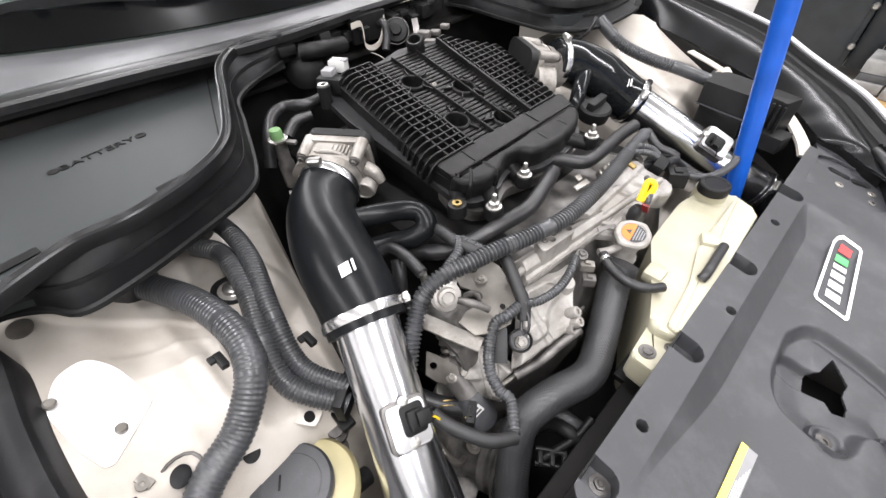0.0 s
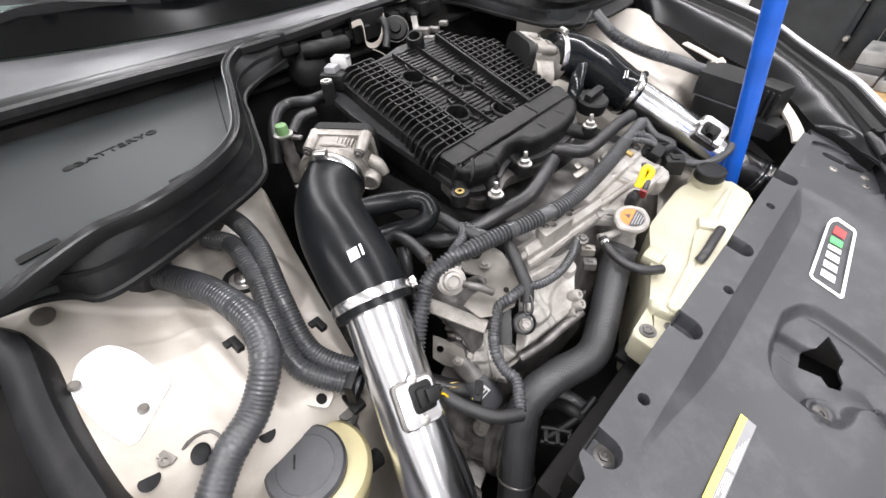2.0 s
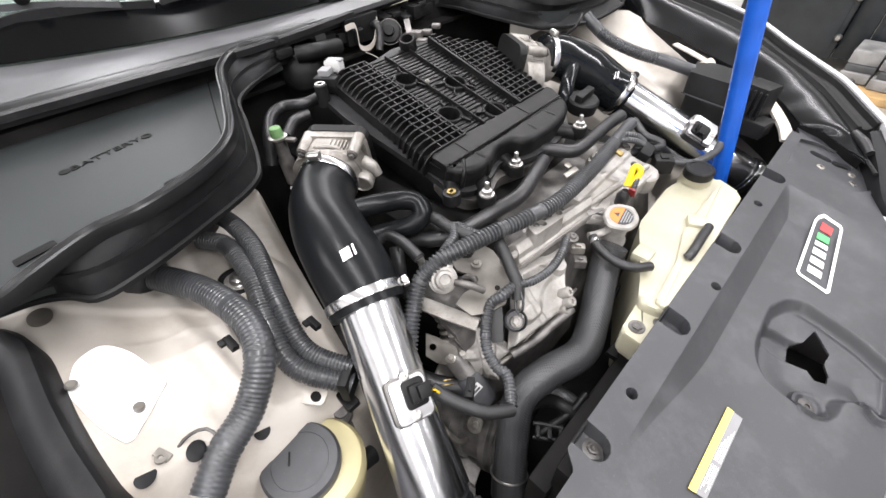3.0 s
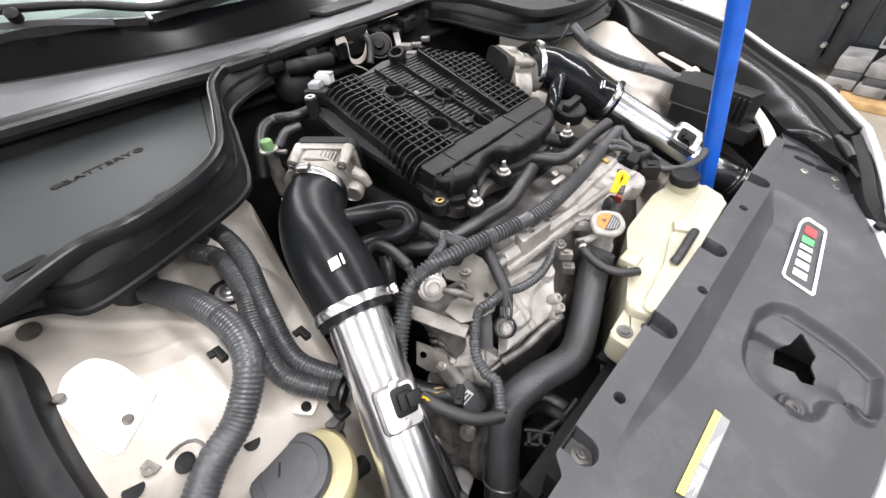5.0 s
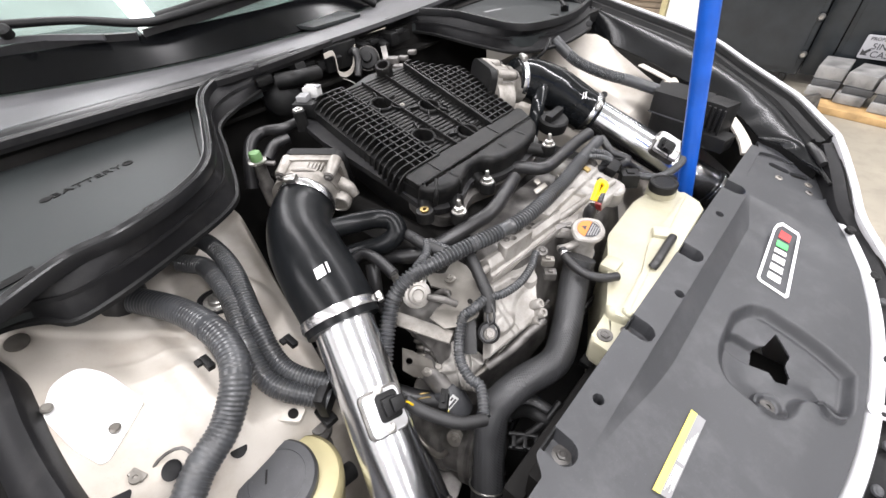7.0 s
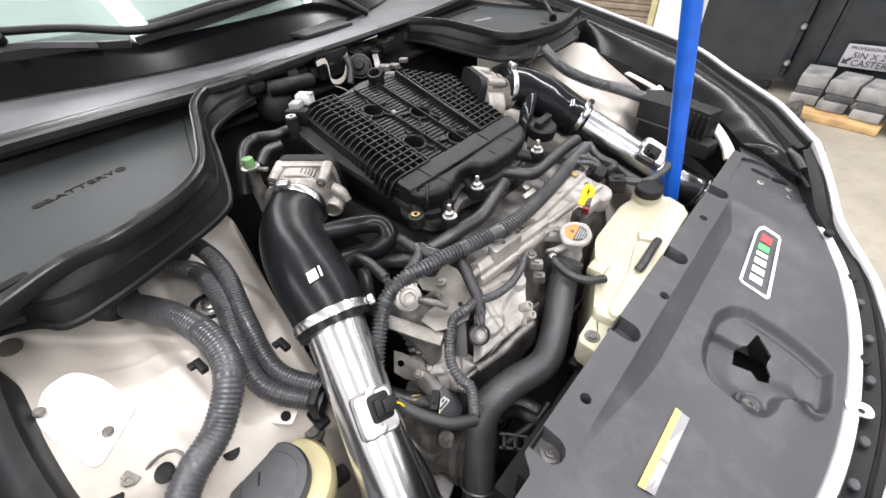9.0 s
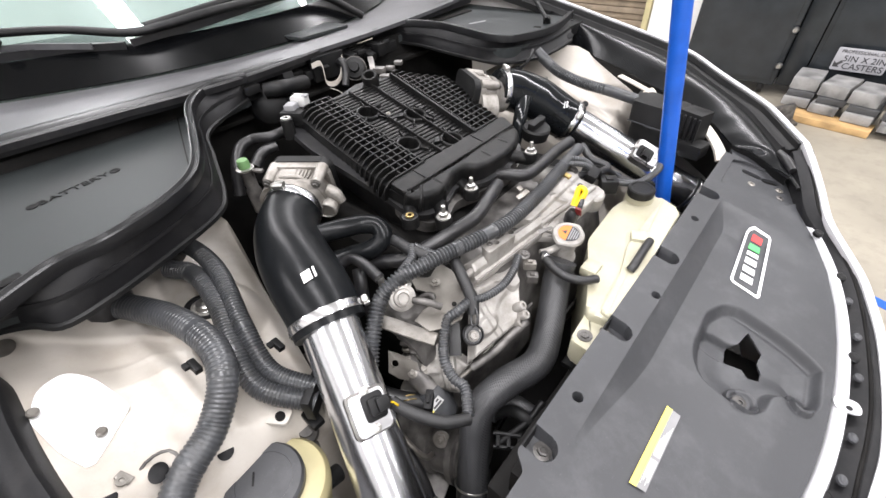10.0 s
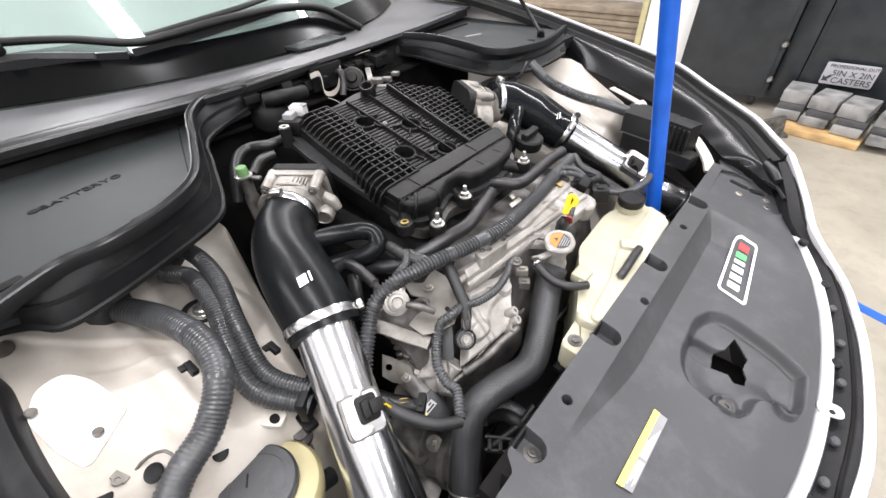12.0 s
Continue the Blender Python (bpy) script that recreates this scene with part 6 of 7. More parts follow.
part("line_union", lathe([(0.012, -0.012), (0.013, 0.0), (0.011, 0.010), (0, 0.011)], to((0.405, -0.433, 0.645), (0.6, -0.2, 0.7)), 6), "castdark", line)
# hoses and looms over the engine
hose("heater_hose", [(0.234, 0.249, 0.945), (0.232, 0.195, 0.945), (0.236, 0.095, 0.945), (0.228, 0.064, 0.945), (0.198, 0.048, 0.945), (0.166, 0.035, 0.94)], 0.0125, "rubber", "black rubber heater hose with a knee", seg=20)
hose("coolant_hose", [(0.207, 0.007, 0.945), (0.222, -0.043, 0.945), (0.233, -0.1, 0.94), (0.224, -0.153, 0.935), (0.21, -0.197, 0.925), (0.188, -0.24, 0.915), (0.14, -0.271, 0.9)], 0.013, "rubber", "black rubber coolant hose under the plenum lip", seg=20)
hose("wiring_loom", [(0.264, 0.233, 0.944), (0.273, 0.156, 0.946), (0.291, 0.034, 0.95), (0.297, -0.08, 0.952), (0.285, -0.152, 0.953), (0.266, -0.216, 0.953), (0.251, -0.266, 0.95), (0.238, -0.303, 0.942), (0.233, -0.336, 0.92), (0.252, -0.373, 0.89), (0.273, -0.404, 0.86)], 0.0118, "loom", "long corrugated wiring loom across the timing cover", "wiring loom", pitch=0.0058, ridge=0.24, smooth_spans=((0.0, 0.12), (0.36, 0.39)), bands=((0.46, 0.48), (0.78, 0.80)))
hose("wiring_loom", [(0.122, -0.232, 0.93), (0.166, -0.234, 0.94), (0.205, -0.239, 0.945), (0.245, -0.234, 0.945)], 0.0095, "tape", "taped wiring branch beside the intake elbow", "wiring loom", bands=((0.46, 0.49), (0.78, 0.81)))
hose("wiring_loom", [(0.208, -0.235, 0.95), (0.225, -0.254, 0.948), (0.233, -0.284, 0.945), (0.238, -0.297, 0.94)], 0.007, "loom", "thin corrugated wiring branch", "wiring loom", pitch=0.0045, ridge=0.18, bands=((0.46, 0.49), (0.78, 0.81)))
hose("wiring_loom", [(0.21, -0.23, 0.948), (0.244, -0.226, 0.948), (0.265, -0.216, 0.945)], 0.006, "loom", "thin corrugated wiring branch", "wiring loom", pitch=0.0045, ridge=0.18, bands=((0.46, 0.49), (0.78, 0.81)))
hose("vacuum_hose", [(0.124, -0.326, 0.925), (0.135, -0.308, 0.935), (0.169, -0.306, 0.94), (0.209, -0.31, 0.936)], 0.009, "rubber", "short black vacuum hose to the valve")
hose("vacuum_hose", [(0.15, -0.307, 0.92), (0.166, -0.319, 0.9), (0.174, -0.327, 0.87), (0.181, -0.321, 0.84)], 0.011, "rubber", "bent black rubber hose behind the elbow")
hose("wiring_loom", [(0.265, -0.202, 0.935), (0.288, -0.214, 0.93), (0.317, -0.228, 0.915), (0.332, -0.235, 0.905), (0.342, -0.246, 0.89)], 0.0095, "tape", "black taped wiring branch on the timing cover", "wiring loom", bands=((0.46, 0.49), (0.78, 0.81)))
hose("wiring_loom", [(0.333, -0.237, 0.908), (0.344, -0.214, 0.905), (0.35, -0.179, 0.905), (0.346, -0.144, 0.908), (0.336, -0.115, 0.912)], 0.0062, "loom", "thin corrugated wiring branch to a sensor", "wiring loom", pitch=0.0045, ridge=0.18, bands=((0.46, 0.49), (0.78, 0.81)))
hose("wiring_loom", [(0.329, -0.237, 0.905), (0.325, -0.263, 0.9), (0.318, -0.279, 0.89), (0.33, -0.304, 0.87), (0.348, -0.322, 0.855), (0.372, -0.33, 0.845), (0.391, -0.33, 0.842), (0.419, -0.357, 0.835)], 0.0078, "loom", "corrugated wiring branch down the engine front", "wiring loom", pitch=0.0048, ridge=0.18, bands=((0.46, 0.49), (0.78, 0.81)))
hose("wire_loop", [(0.336, -0.238, 0.905), (0.349, -0.246, 0.9), (0.357, -0.255, 0.89), (0.355, -0.262, 0.885), (0.345, -0.256, 0.888), (0.336, -0.24, 0.9)], 0.0022, "rubber", "thin black cable tie loop", "cable tie", seg=8)
hose("sensor_cable", [(0.341, -0.421, 0.875), (0.359, -0.417, 0.87), (0.383, -0.406, 0.862), (0.407, -0.389, 0.852), (0.423, -0.361, 0.838)], 0.0085, "tape", "black taped cable from the airflow sensor", "wiring loom", seg=14)
hose("wiring_loom", [(0.397, 0.381, 0.915), (0.414, 0.332, 0.9), (0.405, 0.272, 0.895), (0.382, 0.238, 0.895), (0.329, 0.213, 0.905), (0.291, 0.206, 0.915)], 0.0072, "loom", "thin corrugated loom to the far airflow sensor", "wiring loom", pitch=0.0048, ridge=0.16, smooth_spans=((0.55, 1.0),), bands=((0.46, 0.49), (0.78, 0.81)))
hose("wiring_loom", [(0.255, 0.273, 0.93), (0.294, 0.238, 0.925), (0.315, 0.242, 0.92), (0.333, 0.242, 0.915), (0.321, 0.214, 0.91), (0.291, 0.168, 0.915)], 0.0085, "rubber", "short bent black hose by the cam cover", "hose", bands=((0.46, 0.49), (0.78, 0.81)))
for q, s, mt in (((0.352, -0.101, 0.892), (0.022, 0.014, 0.014), "zinc"), ((0.364, -0.11, 0.876), (0.02, 0.016, 0.016), "castdark"), ((0.354, 0.202, 0.9), (0.035, 0.03, 0.03), "plastic"), ((0.315, 0.24, 0.91), (0.03, 0.022, 0.02), "plastic"), ((0.267, 0.135, 0.93), (0.025, 0.015, 0.012), "zinc"), ((0.273, 0.167, 0.93), (0.014, 0.012, 0.012), "brass"), ((0.365, -0.378, 0.84), (0.012, 0.03, 0.02), "plastic")):
    root = thing("wire_connector", "small plug on a bracket among the wiring", "connector", "wiring plugs")
    part("plug_shell", block(s, Matrix.Translation(q) @ Matrix.Rotation(radians(35), 4, "Z"), 0.003), mt, root)
    part("plug_latch", block((s[0] * 0.4, s[1] * 0.5, 0.004), Matrix.Translation(Vector(q) + Vector((0, 0, s[2] / 2 + 0.001))) @ Matrix.Rotation(radians(35), 4, "Z"), 0.001), mt, root)

# sensors and fittings along the far end of the cam cover
cam_bits = thing("cam_sensor", "oily brass and steel sensor fittings on the cam cover", "sensor")
for q, r, mt in (((0.264, 0.098, 0.930), 0.010, "zinc"), ((0.268, 0.120, 0.931), 0.011, "castdark"), ((0.275, 0.134, 0.936), 0.010, "zinc")):
    bm = lathe([(r * 1.3, -0.02), (r * 1.3, -0.006), (r, -0.004), (r, 0.004), (r * 0.7, 0.007), (0, 0.007)], to(q, (0.3, -0.1, 1)), 20)
    hexbolt(Vector(q) + Vector((0.001, 0, 0.006)), (0.3, -0.1, 1), r * 0.5, 0.005, 1.3, bm)
    part("sensor_boss", bm, mt, cam_bits)
part("brass_fitting", block((0.012, 0.020, 0.010), to((0.291, 0.128, 0.934), (0.2, -0.1, 1), 25), 0.002), "brass", cam_bits, "dull brass fitting")
part("cam_plug", block((0.032, 0.022, 0.022), to((0.322, 0.190, 0.918), (0.3, -0.2, 1), 40), 0.004), "plastic", cam_bits, "black sensor plug")
part("plug_lead", tube([(0.330, 0.200, 0.922), (0.335, 0.235, 0.912), (0.348, 0.268, 0.885), (0.381, 0.270, 0.880)], 0.0065, 12), "tape", cam_bits)
bundle = thing("wire_bundle", "short corrugated leads bunched beside the cam cover", "wiring loom")
for k, way in enumerate((((0.262, 0.168, 0.945), (0.278, 0.172, 0.950), (0.296, 0.190, 0.944), (0.306, 0.212, 0.925)), ((0.270, 0.150, 0.944), (0.288, 0.158, 0.948), (0.304, 0.180, 0.940), (0.318, 0.208, 0.918)), ((0.285, 0.205, 0.925), (0.305, 0.228, 0.915), (0.330, 0.248, 0.905), (0.350, 0.285, 0.880)))):
    part("lead", tube(way, 0.0062 - 0.0008 * k, 12, pitch=0.0045, ridge=0.2), "loom", bundle)
nuts = thing("heat_shield_clip", "bright spring clip by the coolant hose", "clip")
part("clip_band", block((0.026, 0.010, 0.004), to((0.262, 0.012, 0.940), (0.2, -0.5, 1), 50), 0.001), "zinc", nuts)
part("clip_ear", block((0.010, 0.012, 0.008), to((0.250, 0.020, 0.944), (0.2, -0.5, 1), 50), 0.002), "zinc", nuts)

oilcap = thing("oil_filler_cap", "black oil filler cap with a raised grip beside the elbow", "cap")
oc = Vector((0.139, 0.262, 0.945))
part("cap_disc", lathe([(0.032, -0.02), (0.034, -0.004), (0.034, 0.004), (0.030, 0.008), (0, 0.008)], to(oc, (0.15, -0.05, 1)), 36), "plastic", oilcap)
part("grip", block((0.056, 0.018, 0.02), to(oc + Vector((0, 0, 0.014)), (0.15, -0.05, 1), 20), 0.005), "plastic", oilcap)

# ---- near inner wing: dots, bolts, oval holes, strut nut ----
part("drain_plug", lathe([(0.014, 0), (0.014, 0.0012), (0.011, 0.0018), (0, 0.0014)], to(Vector((-0.024, -0.71, 0.989)), (0.30, 0.47, 1)), 28, None, 0.8), "zinc", car, "grey oval plug in the inner wing")
for q in ((0.205, -0.659, 0.895), (0.213, -0.599, 0.854), (0.204, -0.703, 0.914)):
    part("drain_plug", lathe([(0.0125, 0), (0.0125, 0.0008), (0.011, 0.0014), (0, 0.0014)], to(Vector(q), (0.30, 0.47, 1)), 28, None, 0.8), "moulding", car, "dark oval plug in the inner wing")
strut = thing("strut_top", "bright strut nut in a dark round opening", "strut mount")
SP = Vector((-0.001, -0.507, 0.897))
part("dark_cup", lathe([(0.030, 0.0), (0.0295, 0.002), (0.027, 0.002), (0.026, -0.006), (0.012, -0.008), (0, -0.008)], to(SP + Vector((0, 0, 0.002)), (0.1, 0.2, 1)), 32), "rubber", strut)
part("bearing_plate", lathe([(0.0245, -0.008), (0.0245, 0.0005), (0.021, 0.002), (0, 0.002)], to(SP, (0.1, 0.2, 1)), 32), "cast", strut, "pale bearing plate round the nut")
part("strut_nut", lathe([(0.017, -0.008), (0.017, 0.0), (0.013, 0.003), (0.013, 0.010), (0.010, 0.012), (0.006, 0.012), (0.006, 0.018), (0, 0.018)], to(SP, (0.1, 0.2, 1)), 24), "bolt", strut)
label = thing("glare_wing_label", "label on the cream inner wing, blank white from painted glare", "label")
WN = Vector((0.30, 0.47, 1.0)).normalized()
# sheet kept blank white in place of the overexposed glare on the label
part("label_sheet", poly3([(x, y, 0.6495 - 0.3 * x - 0.47 * y) for x, y in rounded(xy((0.085, -0.721, 0.966), (0.049, -0.704, 0.968), (0.035, -0.677, 0.96), (0.057, -0.659, 0.944), (0.102, -0.647, 0.926), (0.113, -0.646, 0.922), (0.138, -0.669, 0.925), (0.165, -0.695, 0.929), (0.165, -0.702, 0.932), (0.137, -0.713, 0.946)), 0.012)], WN, 0.006, 0.0005), "paper", label)
for q in ((0.083, -0.714, 0.964), (0.136, -0.678, 0.931)):
    part("label_pin", lathe([(0.0058, 0), (0.0058, 0.004), (0.0042, 0.0055), (0, 0.0055)], to(Vector(q) + Vector((0, 0, 0.001)), (0.28, 0.42, 1)), 24), "zinc", label, "small dull pin through the label")
eyelet = thing("cable_eyelet", "pale grey eyelet at the end of a thin cable", "eyelet")
part("eyelet_body", block((0.018, 0.010, 0.004), to((0.194, -0.683, 0.912), (0.3, 0.47, 1), 60), 0.002), "zinc", eyelet)
part("eyelet_ring", lathe([(0.006, 0), (0.006, 0.003), (0.003, 0.003), (0.0028, 0.001), (0, 0.001)], to((0.197, -0.686, 0.913), (0.3, 0.47, 1)), 18), "zinc", eyelet)
tab = thing("wing_bracket", "cream painted tab with dark slot on the inner wing", "bracket")
part("tab_plate", prism(rounded(xy((0.181, -0.556, 0.838), (0.185, -0.531, 0.838), (0.221, -0.508, 0.838), (0.233, -0.527, 0.838), (0.208, -0.545, 0.838)), 0.006), 0.832, 0.838, None, 0.002), "cream", tab)
# near-black disc laid on for the shade in the slot
part("tab_slot", lathe([(0.0085, 0), (0.0085, 0.001), (0, 0.001)], to(Vector((0.216, -0.526, 0.838))), 20, None, 0.8), "void", tab)
hose("thin_cable", [(0.194, -0.678, 0.9), (0.189, -0.66, 0.905), (0.194, -0.641, 0.905), (0.209, -0.635, 0.9), (0.227, -0.64, 0.895)], 0.002, "castdark", "thin looped grey cable on the inner wing", "cable", seg=8)
for q, n in (((0.136, -0.568, 0.935), (0.2, 0.3, 1)), ((0.156, -0.472, 0.895), (0.2, 0.3, 1))):
    root = thing("hose_clip", "black toothed clip holding a corrugated hose", "clip", "hose clips")
    part("clip_head", block((0.022, 0.010, 0.010), to(Vector(q), n, 40), 0.002), "plastic", root)
    part("clip_tail", block((0.010, 0.016, 0.006), to(Vector(q) + Vector((-0.006, -0.004, 0.002)), n, 40), 0.0015), "plastic", root)
for q, r in (((-0.048, -0.6, 0.952), 0.027), ((-0.098, -0.494, 0.955), 0.021)):
    root = thing("hose_grommet", "black rubber grommet where a hose leaves the wall", "grommet", "grommets")
    part("collar", lathe([(r * 1.25, -0.02), (r * 1.2, 0.0), (r * 0.9, 0.012), (r * 0.75, 0.014)], to(Vector(q), (0.8, 0.3, -0.1)), 28), "rubber", root)
ins = thing("hose_bracket", "black plastic bracket where the twin hoses end", "bracket")
part("bracket_body", block((0.014, 0.056, 0.045), Matrix.Translation((0.227, -0.475, 0.84)) @ Matrix.Rotation(radians(35), 4, "Z"), 0.003), "plastic", ins)
part("bracket_foot", block((0.06, 0.02, 0.012), Matrix.Translation((0.218, -0.493, 0.8)), 0.003), "plastic", ins)

# black rubber edge along the near wing
edge_strip = thing("wing_edge_strip", "black rubber edging over the near wing gutter", "edging")
part("strip", ribbon([(-0.062, -0.762, 1.005), (-0.013, -0.726, 1.005), (0.027, -0.71, 1.003), (0.069, -0.71, 0.995), (0.113, -0.712, 0.985), (0.166, -0.712, 0.97), (0.218, -0.709, 0.955), (0.26, -0.707, 0.945)], [(0.010, -0.05), (0.009, 0.0), (0.013, 0.006), (0.022, 0.007), (0.036, 0.003), (0.048, -0.006), (0.054, -0.03), (0.054, -0.06)]), "moulding", edge_strip)
# near-black slab closes the view past the edging
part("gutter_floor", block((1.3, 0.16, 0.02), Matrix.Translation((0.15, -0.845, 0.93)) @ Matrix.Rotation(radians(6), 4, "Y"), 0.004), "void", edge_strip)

# power steering reservoir low at the near side
psr = thing("steering_reservoir", "yellowed plastic fluid reservoir with a grey black cap", "reservoir")
PC = Vector((0.256, -0.587, 0.795))
part("reservoir_body", lathe([(0.055, -0.10), (0.063, -0.03), (0.064, -0.008), (0.058, 0.001), (0.048, 0.004)], to(PC + Vector((0.010, 0.014, -0.006)), (0.1, 0.05, 1)), 40), "tankpipe", psr)
part("reservoir_cap", lathe([(0.048, -0.006), (0.0505, 0.0), (0.0505, 0.012), (0.047, 0.016), (0.036, 0.0165), (0.0355, 0.0155), (0, 0.0155)], to(PC, (0.1, 0.05, 1)), 48), "shroud", psr, "flat grey black screw cap")
part("cap_mark", block((0.018, 0.003, 0.002), to(PC + Vector((-0.01, -0.008, 0.0165)), (0.1, 0.05, 1), 30), 0.0006), "plastic", psr)
part("side_spout", block((0.026, 0.036, 0.04), Matrix.Translation((0.206, -0.578, 0.785)) @ Matrix.Rotation(radians(25), 4, "Z"), 0.008), "tankpipe", psr)
red = thing("pink_plug", "small pink capped plug on a black bracket", "plug")
part("plug_stub", lathe([(0.007, 0), (0.007, 0.012), (0.0055, 0.015), (0, 0.015)], to((0.286, -0.532, 0.76), (0.2, 0.5, 0.6)), 18), "pink", red)
part("plug_holder", block((0.035, 0.018, 0.02), Matrix.Translation((0.277, -0.544, 0.75)) @ Matrix.Rotation(radians(35), 4, "Z"), 0.004), "offwhite", red)
part("holder_arm", tube([(0.284, -0.508, 0.72), (0.285, -0.533, 0.73), (0.286, -0.557, 0.72)], 0.014, 14), "plastic", red)
bush = thing("rubber_mount", "round dirty rubber mount low in the bay", "mount")
part("mount_top", lathe([(0.022, -0.03), (0.024, -0.004), (0.020, 0.004), (0.012, 0.006), (0.011, 0.012), (0, 0.012)], to((0.222, -0.511, 0.775), (0.4, 0.2, 0.8)), 28), "castdark", bush)
part("mount_lower", lathe([(0.018, -0.03), (0.020, 0.0), (0.014, 0.008), (0, 0.008)], to((0.235, -0.522, 0.75), (0.4, 0.2, 0.8)), 24), "castdark", bush)
redcable = thing("red_cable_cover", "dark red battery cable cover behind the elbow", "cable")
part("cover_run", tube([(-0.266, -0.361, 0.72), (-0.222, -0.371, 0.72), (-0.195, -0.376, 0.71)], 0.010, 12), "red", redcable)

# ---- firewall fittings behind the plenum ----
fw = thing("brake_booster_hose", "black moulded hose along the dark firewall", "hose")
part("hose_run", tube([(-0.23, -0.172, 1.01), (-0.231, -0.206, 1.01), (-0.265, -0.236, 1.005), (-0.256, -0.269, 1), (-0.229, -0.298, 0.98), (-0.211, -0.321, 0.93)], 0.0115, 16), "rubber", fw)
fw2 = thing("heater_hose", "black rubber hose behind the throttle body", "hose")
part("hose_run", tube([(-0.225, -0.204, 0.99), (-0.23, -0.237, 0.985), (-0.216, -0.268, 0.97)], 0.012, 16), "rubber", fw2)
port = thing("service_port", "air conditioning service port with a faded green cap", "port")
GP = Vector((-0.176, -0.302, 0.998))
part("green_cap", lathe([(0.0115, 0), (0.0115, 0.012), (0.010, 0.017), (0.006, 0.019), (0, 0.019)], to(GP), 24), "green", port)
part("collar", lathe([(0.017, -0.004), (0.0175, 0.0), (0.012, 0.001)], to(GP), 24), "bolt", port)
part("port_pipe", lathe([(0.014, -0.10), (0.0145, -0.05), (0.012, -0.045), (0.012, -0.004)], to(GP), 20), "castdark", port)
part("side_lug", block((0.022, 0.010, 0.006), Matrix.Translation(GP + Vector((0.02, 0.014, -0.006))) @ Matrix.Rotation(radians(30), 4, "Z"), 0.002), "castdark", port)

boost = thing("firewall_actuator", "dark round actuator and hoses against the firewall", "actuator")
part("actuator_can", lathe([(0.045, -0.06), (0.047, -0.01), (0.040, 0.0), (0.02, 0.01), (0, 0.012)], to((-0.36, -0.127, 1.024), (0.7, -0.45, 0.35)), 36), "plastic", boost)
part("actuator_arm", tube([(-0.36, -0.126, 1.057), (-0.34, -0.093, 1.058), (-0.36, -0.02, 1.046)], 0.018, 16), "plastic", boost)
part("can_clip", block((0.05, 0.04, 0.02), Matrix.Translation((-0.38, -0.154, 1.068)), 0.005), "plastic", boost)
hook_bracket = thing("firewall_bracket", "beige painted hook bracket on the firewall", "bracket")
part("hook", ribbon([(-0.36, 0.01, 1.076), (-0.355, 0.034, 1.078), (-0.352, 0.036, 1.056), (-0.35, 0.035, 1.032), (-0.35, 0.057, 1.022), (-0.352, 0.082, 1.032), (-0.355, 0.102, 1.076)], [(-0.001, -0.006), (0.001, -0.006), (0.001, 0.006), (-0.001, 0.006)], 0.008), "cream", hook_bracket)
part("bracket_back", block((0.02, 0.10, 0.06), Matrix.Translation((-0.385, 0.072, 1.058)), 0.004), "plastic", hook_bracket)
brake_master = thing("brake_fitting", "black round cap with bright ring by the firewall", "fitting")
part("cap_body", lathe([(0.030, -0.05), (0.031, 0.0), (0.026, 0.008), (0.014, 0.010), (0.012, 0.02), (0, 0.02)], to((-0.36, 0.139, 1.037), (0.6, -0.55, 0.5)), 32), "plastic", brake_master)
part("cap_ring", ring_band((-0.36, 0.139, 1.037), (0.6, -0.55, 0.5), 0.030, 0.004, 0.0015, 36), "castdark", brake_master)
part("bent_pipe", tube([(-0.37, 0.099, 1.06), (-0.35, 0.096, 1.068), (-0.34, 0.093, 1.045), (-0.33, 0.077, 1.015)], 0.009, 14), "rubber", brake_master)
stay = thing("plenum_stay", "grey cast stay and plugs behind the plenum", "bracket")
part("stay_arm", ribbon([(-0.3, 0.149, 1.072), (-0.28, 0.135, 1.044), (-0.26, 0.104, 1.028)], [(-0.007, -0.004), (0.007, -0.004), (0.007, 0.004), (-0.007, 0.004)], 0.008, (0.6, -0.5, 0.6)), "castdark", stay)
for q, s in (((-0.26, 0.141, 1.048), 0.03), ((-0.25, 0.168, 1.047), 0.024), ((-0.25, 0.2, 1.053), 0.022), ((-0.23, 0.131, 1.039), 0.026)):
    part("stay_block", block((s, s * 0.8, s * 0.5), Matrix.Translation(q) @ Matrix.Rotation(radians(30), 4, "Z"), 0.004), "castdark", stay)
part("stay_wire", tube([(-0.22, -0.042, 1.065), (-0.21, -0.028, 1.056), (-0.18, -0.023, 1.044), (-0.14, -0.026, 1.032)], 0.0011, 8), "zinc", stay, "thin bright wire")
# ragged insulation and brackets under the cowl seal
lip = thing("cowl_underside", "black plastic brackets and flaps below the cowl seal", "bracket")
for k in range(16):
    y = -0.22 + 0.034 * k
    part("flap", block((0.03 + 0.012 * (k % 3), 0.028, 0.012 + 0.01 * ((k * 7) % 3)), Matrix.Translation((-0.395 - 0.003 * (k % 4), y, 1.062 - 0.008 * ((k * 5) % 3))) @ Matrix.Rotation(radians(8 * ((k * 3) % 5 - 2)), 4, "Y"), 0.003), "plastic", lip)
part("rail", block((0.03, 0.62, 0.03), Matrix.Translation((-0.415, 0.03, 1.045)), 0.006), "plastic", lip)

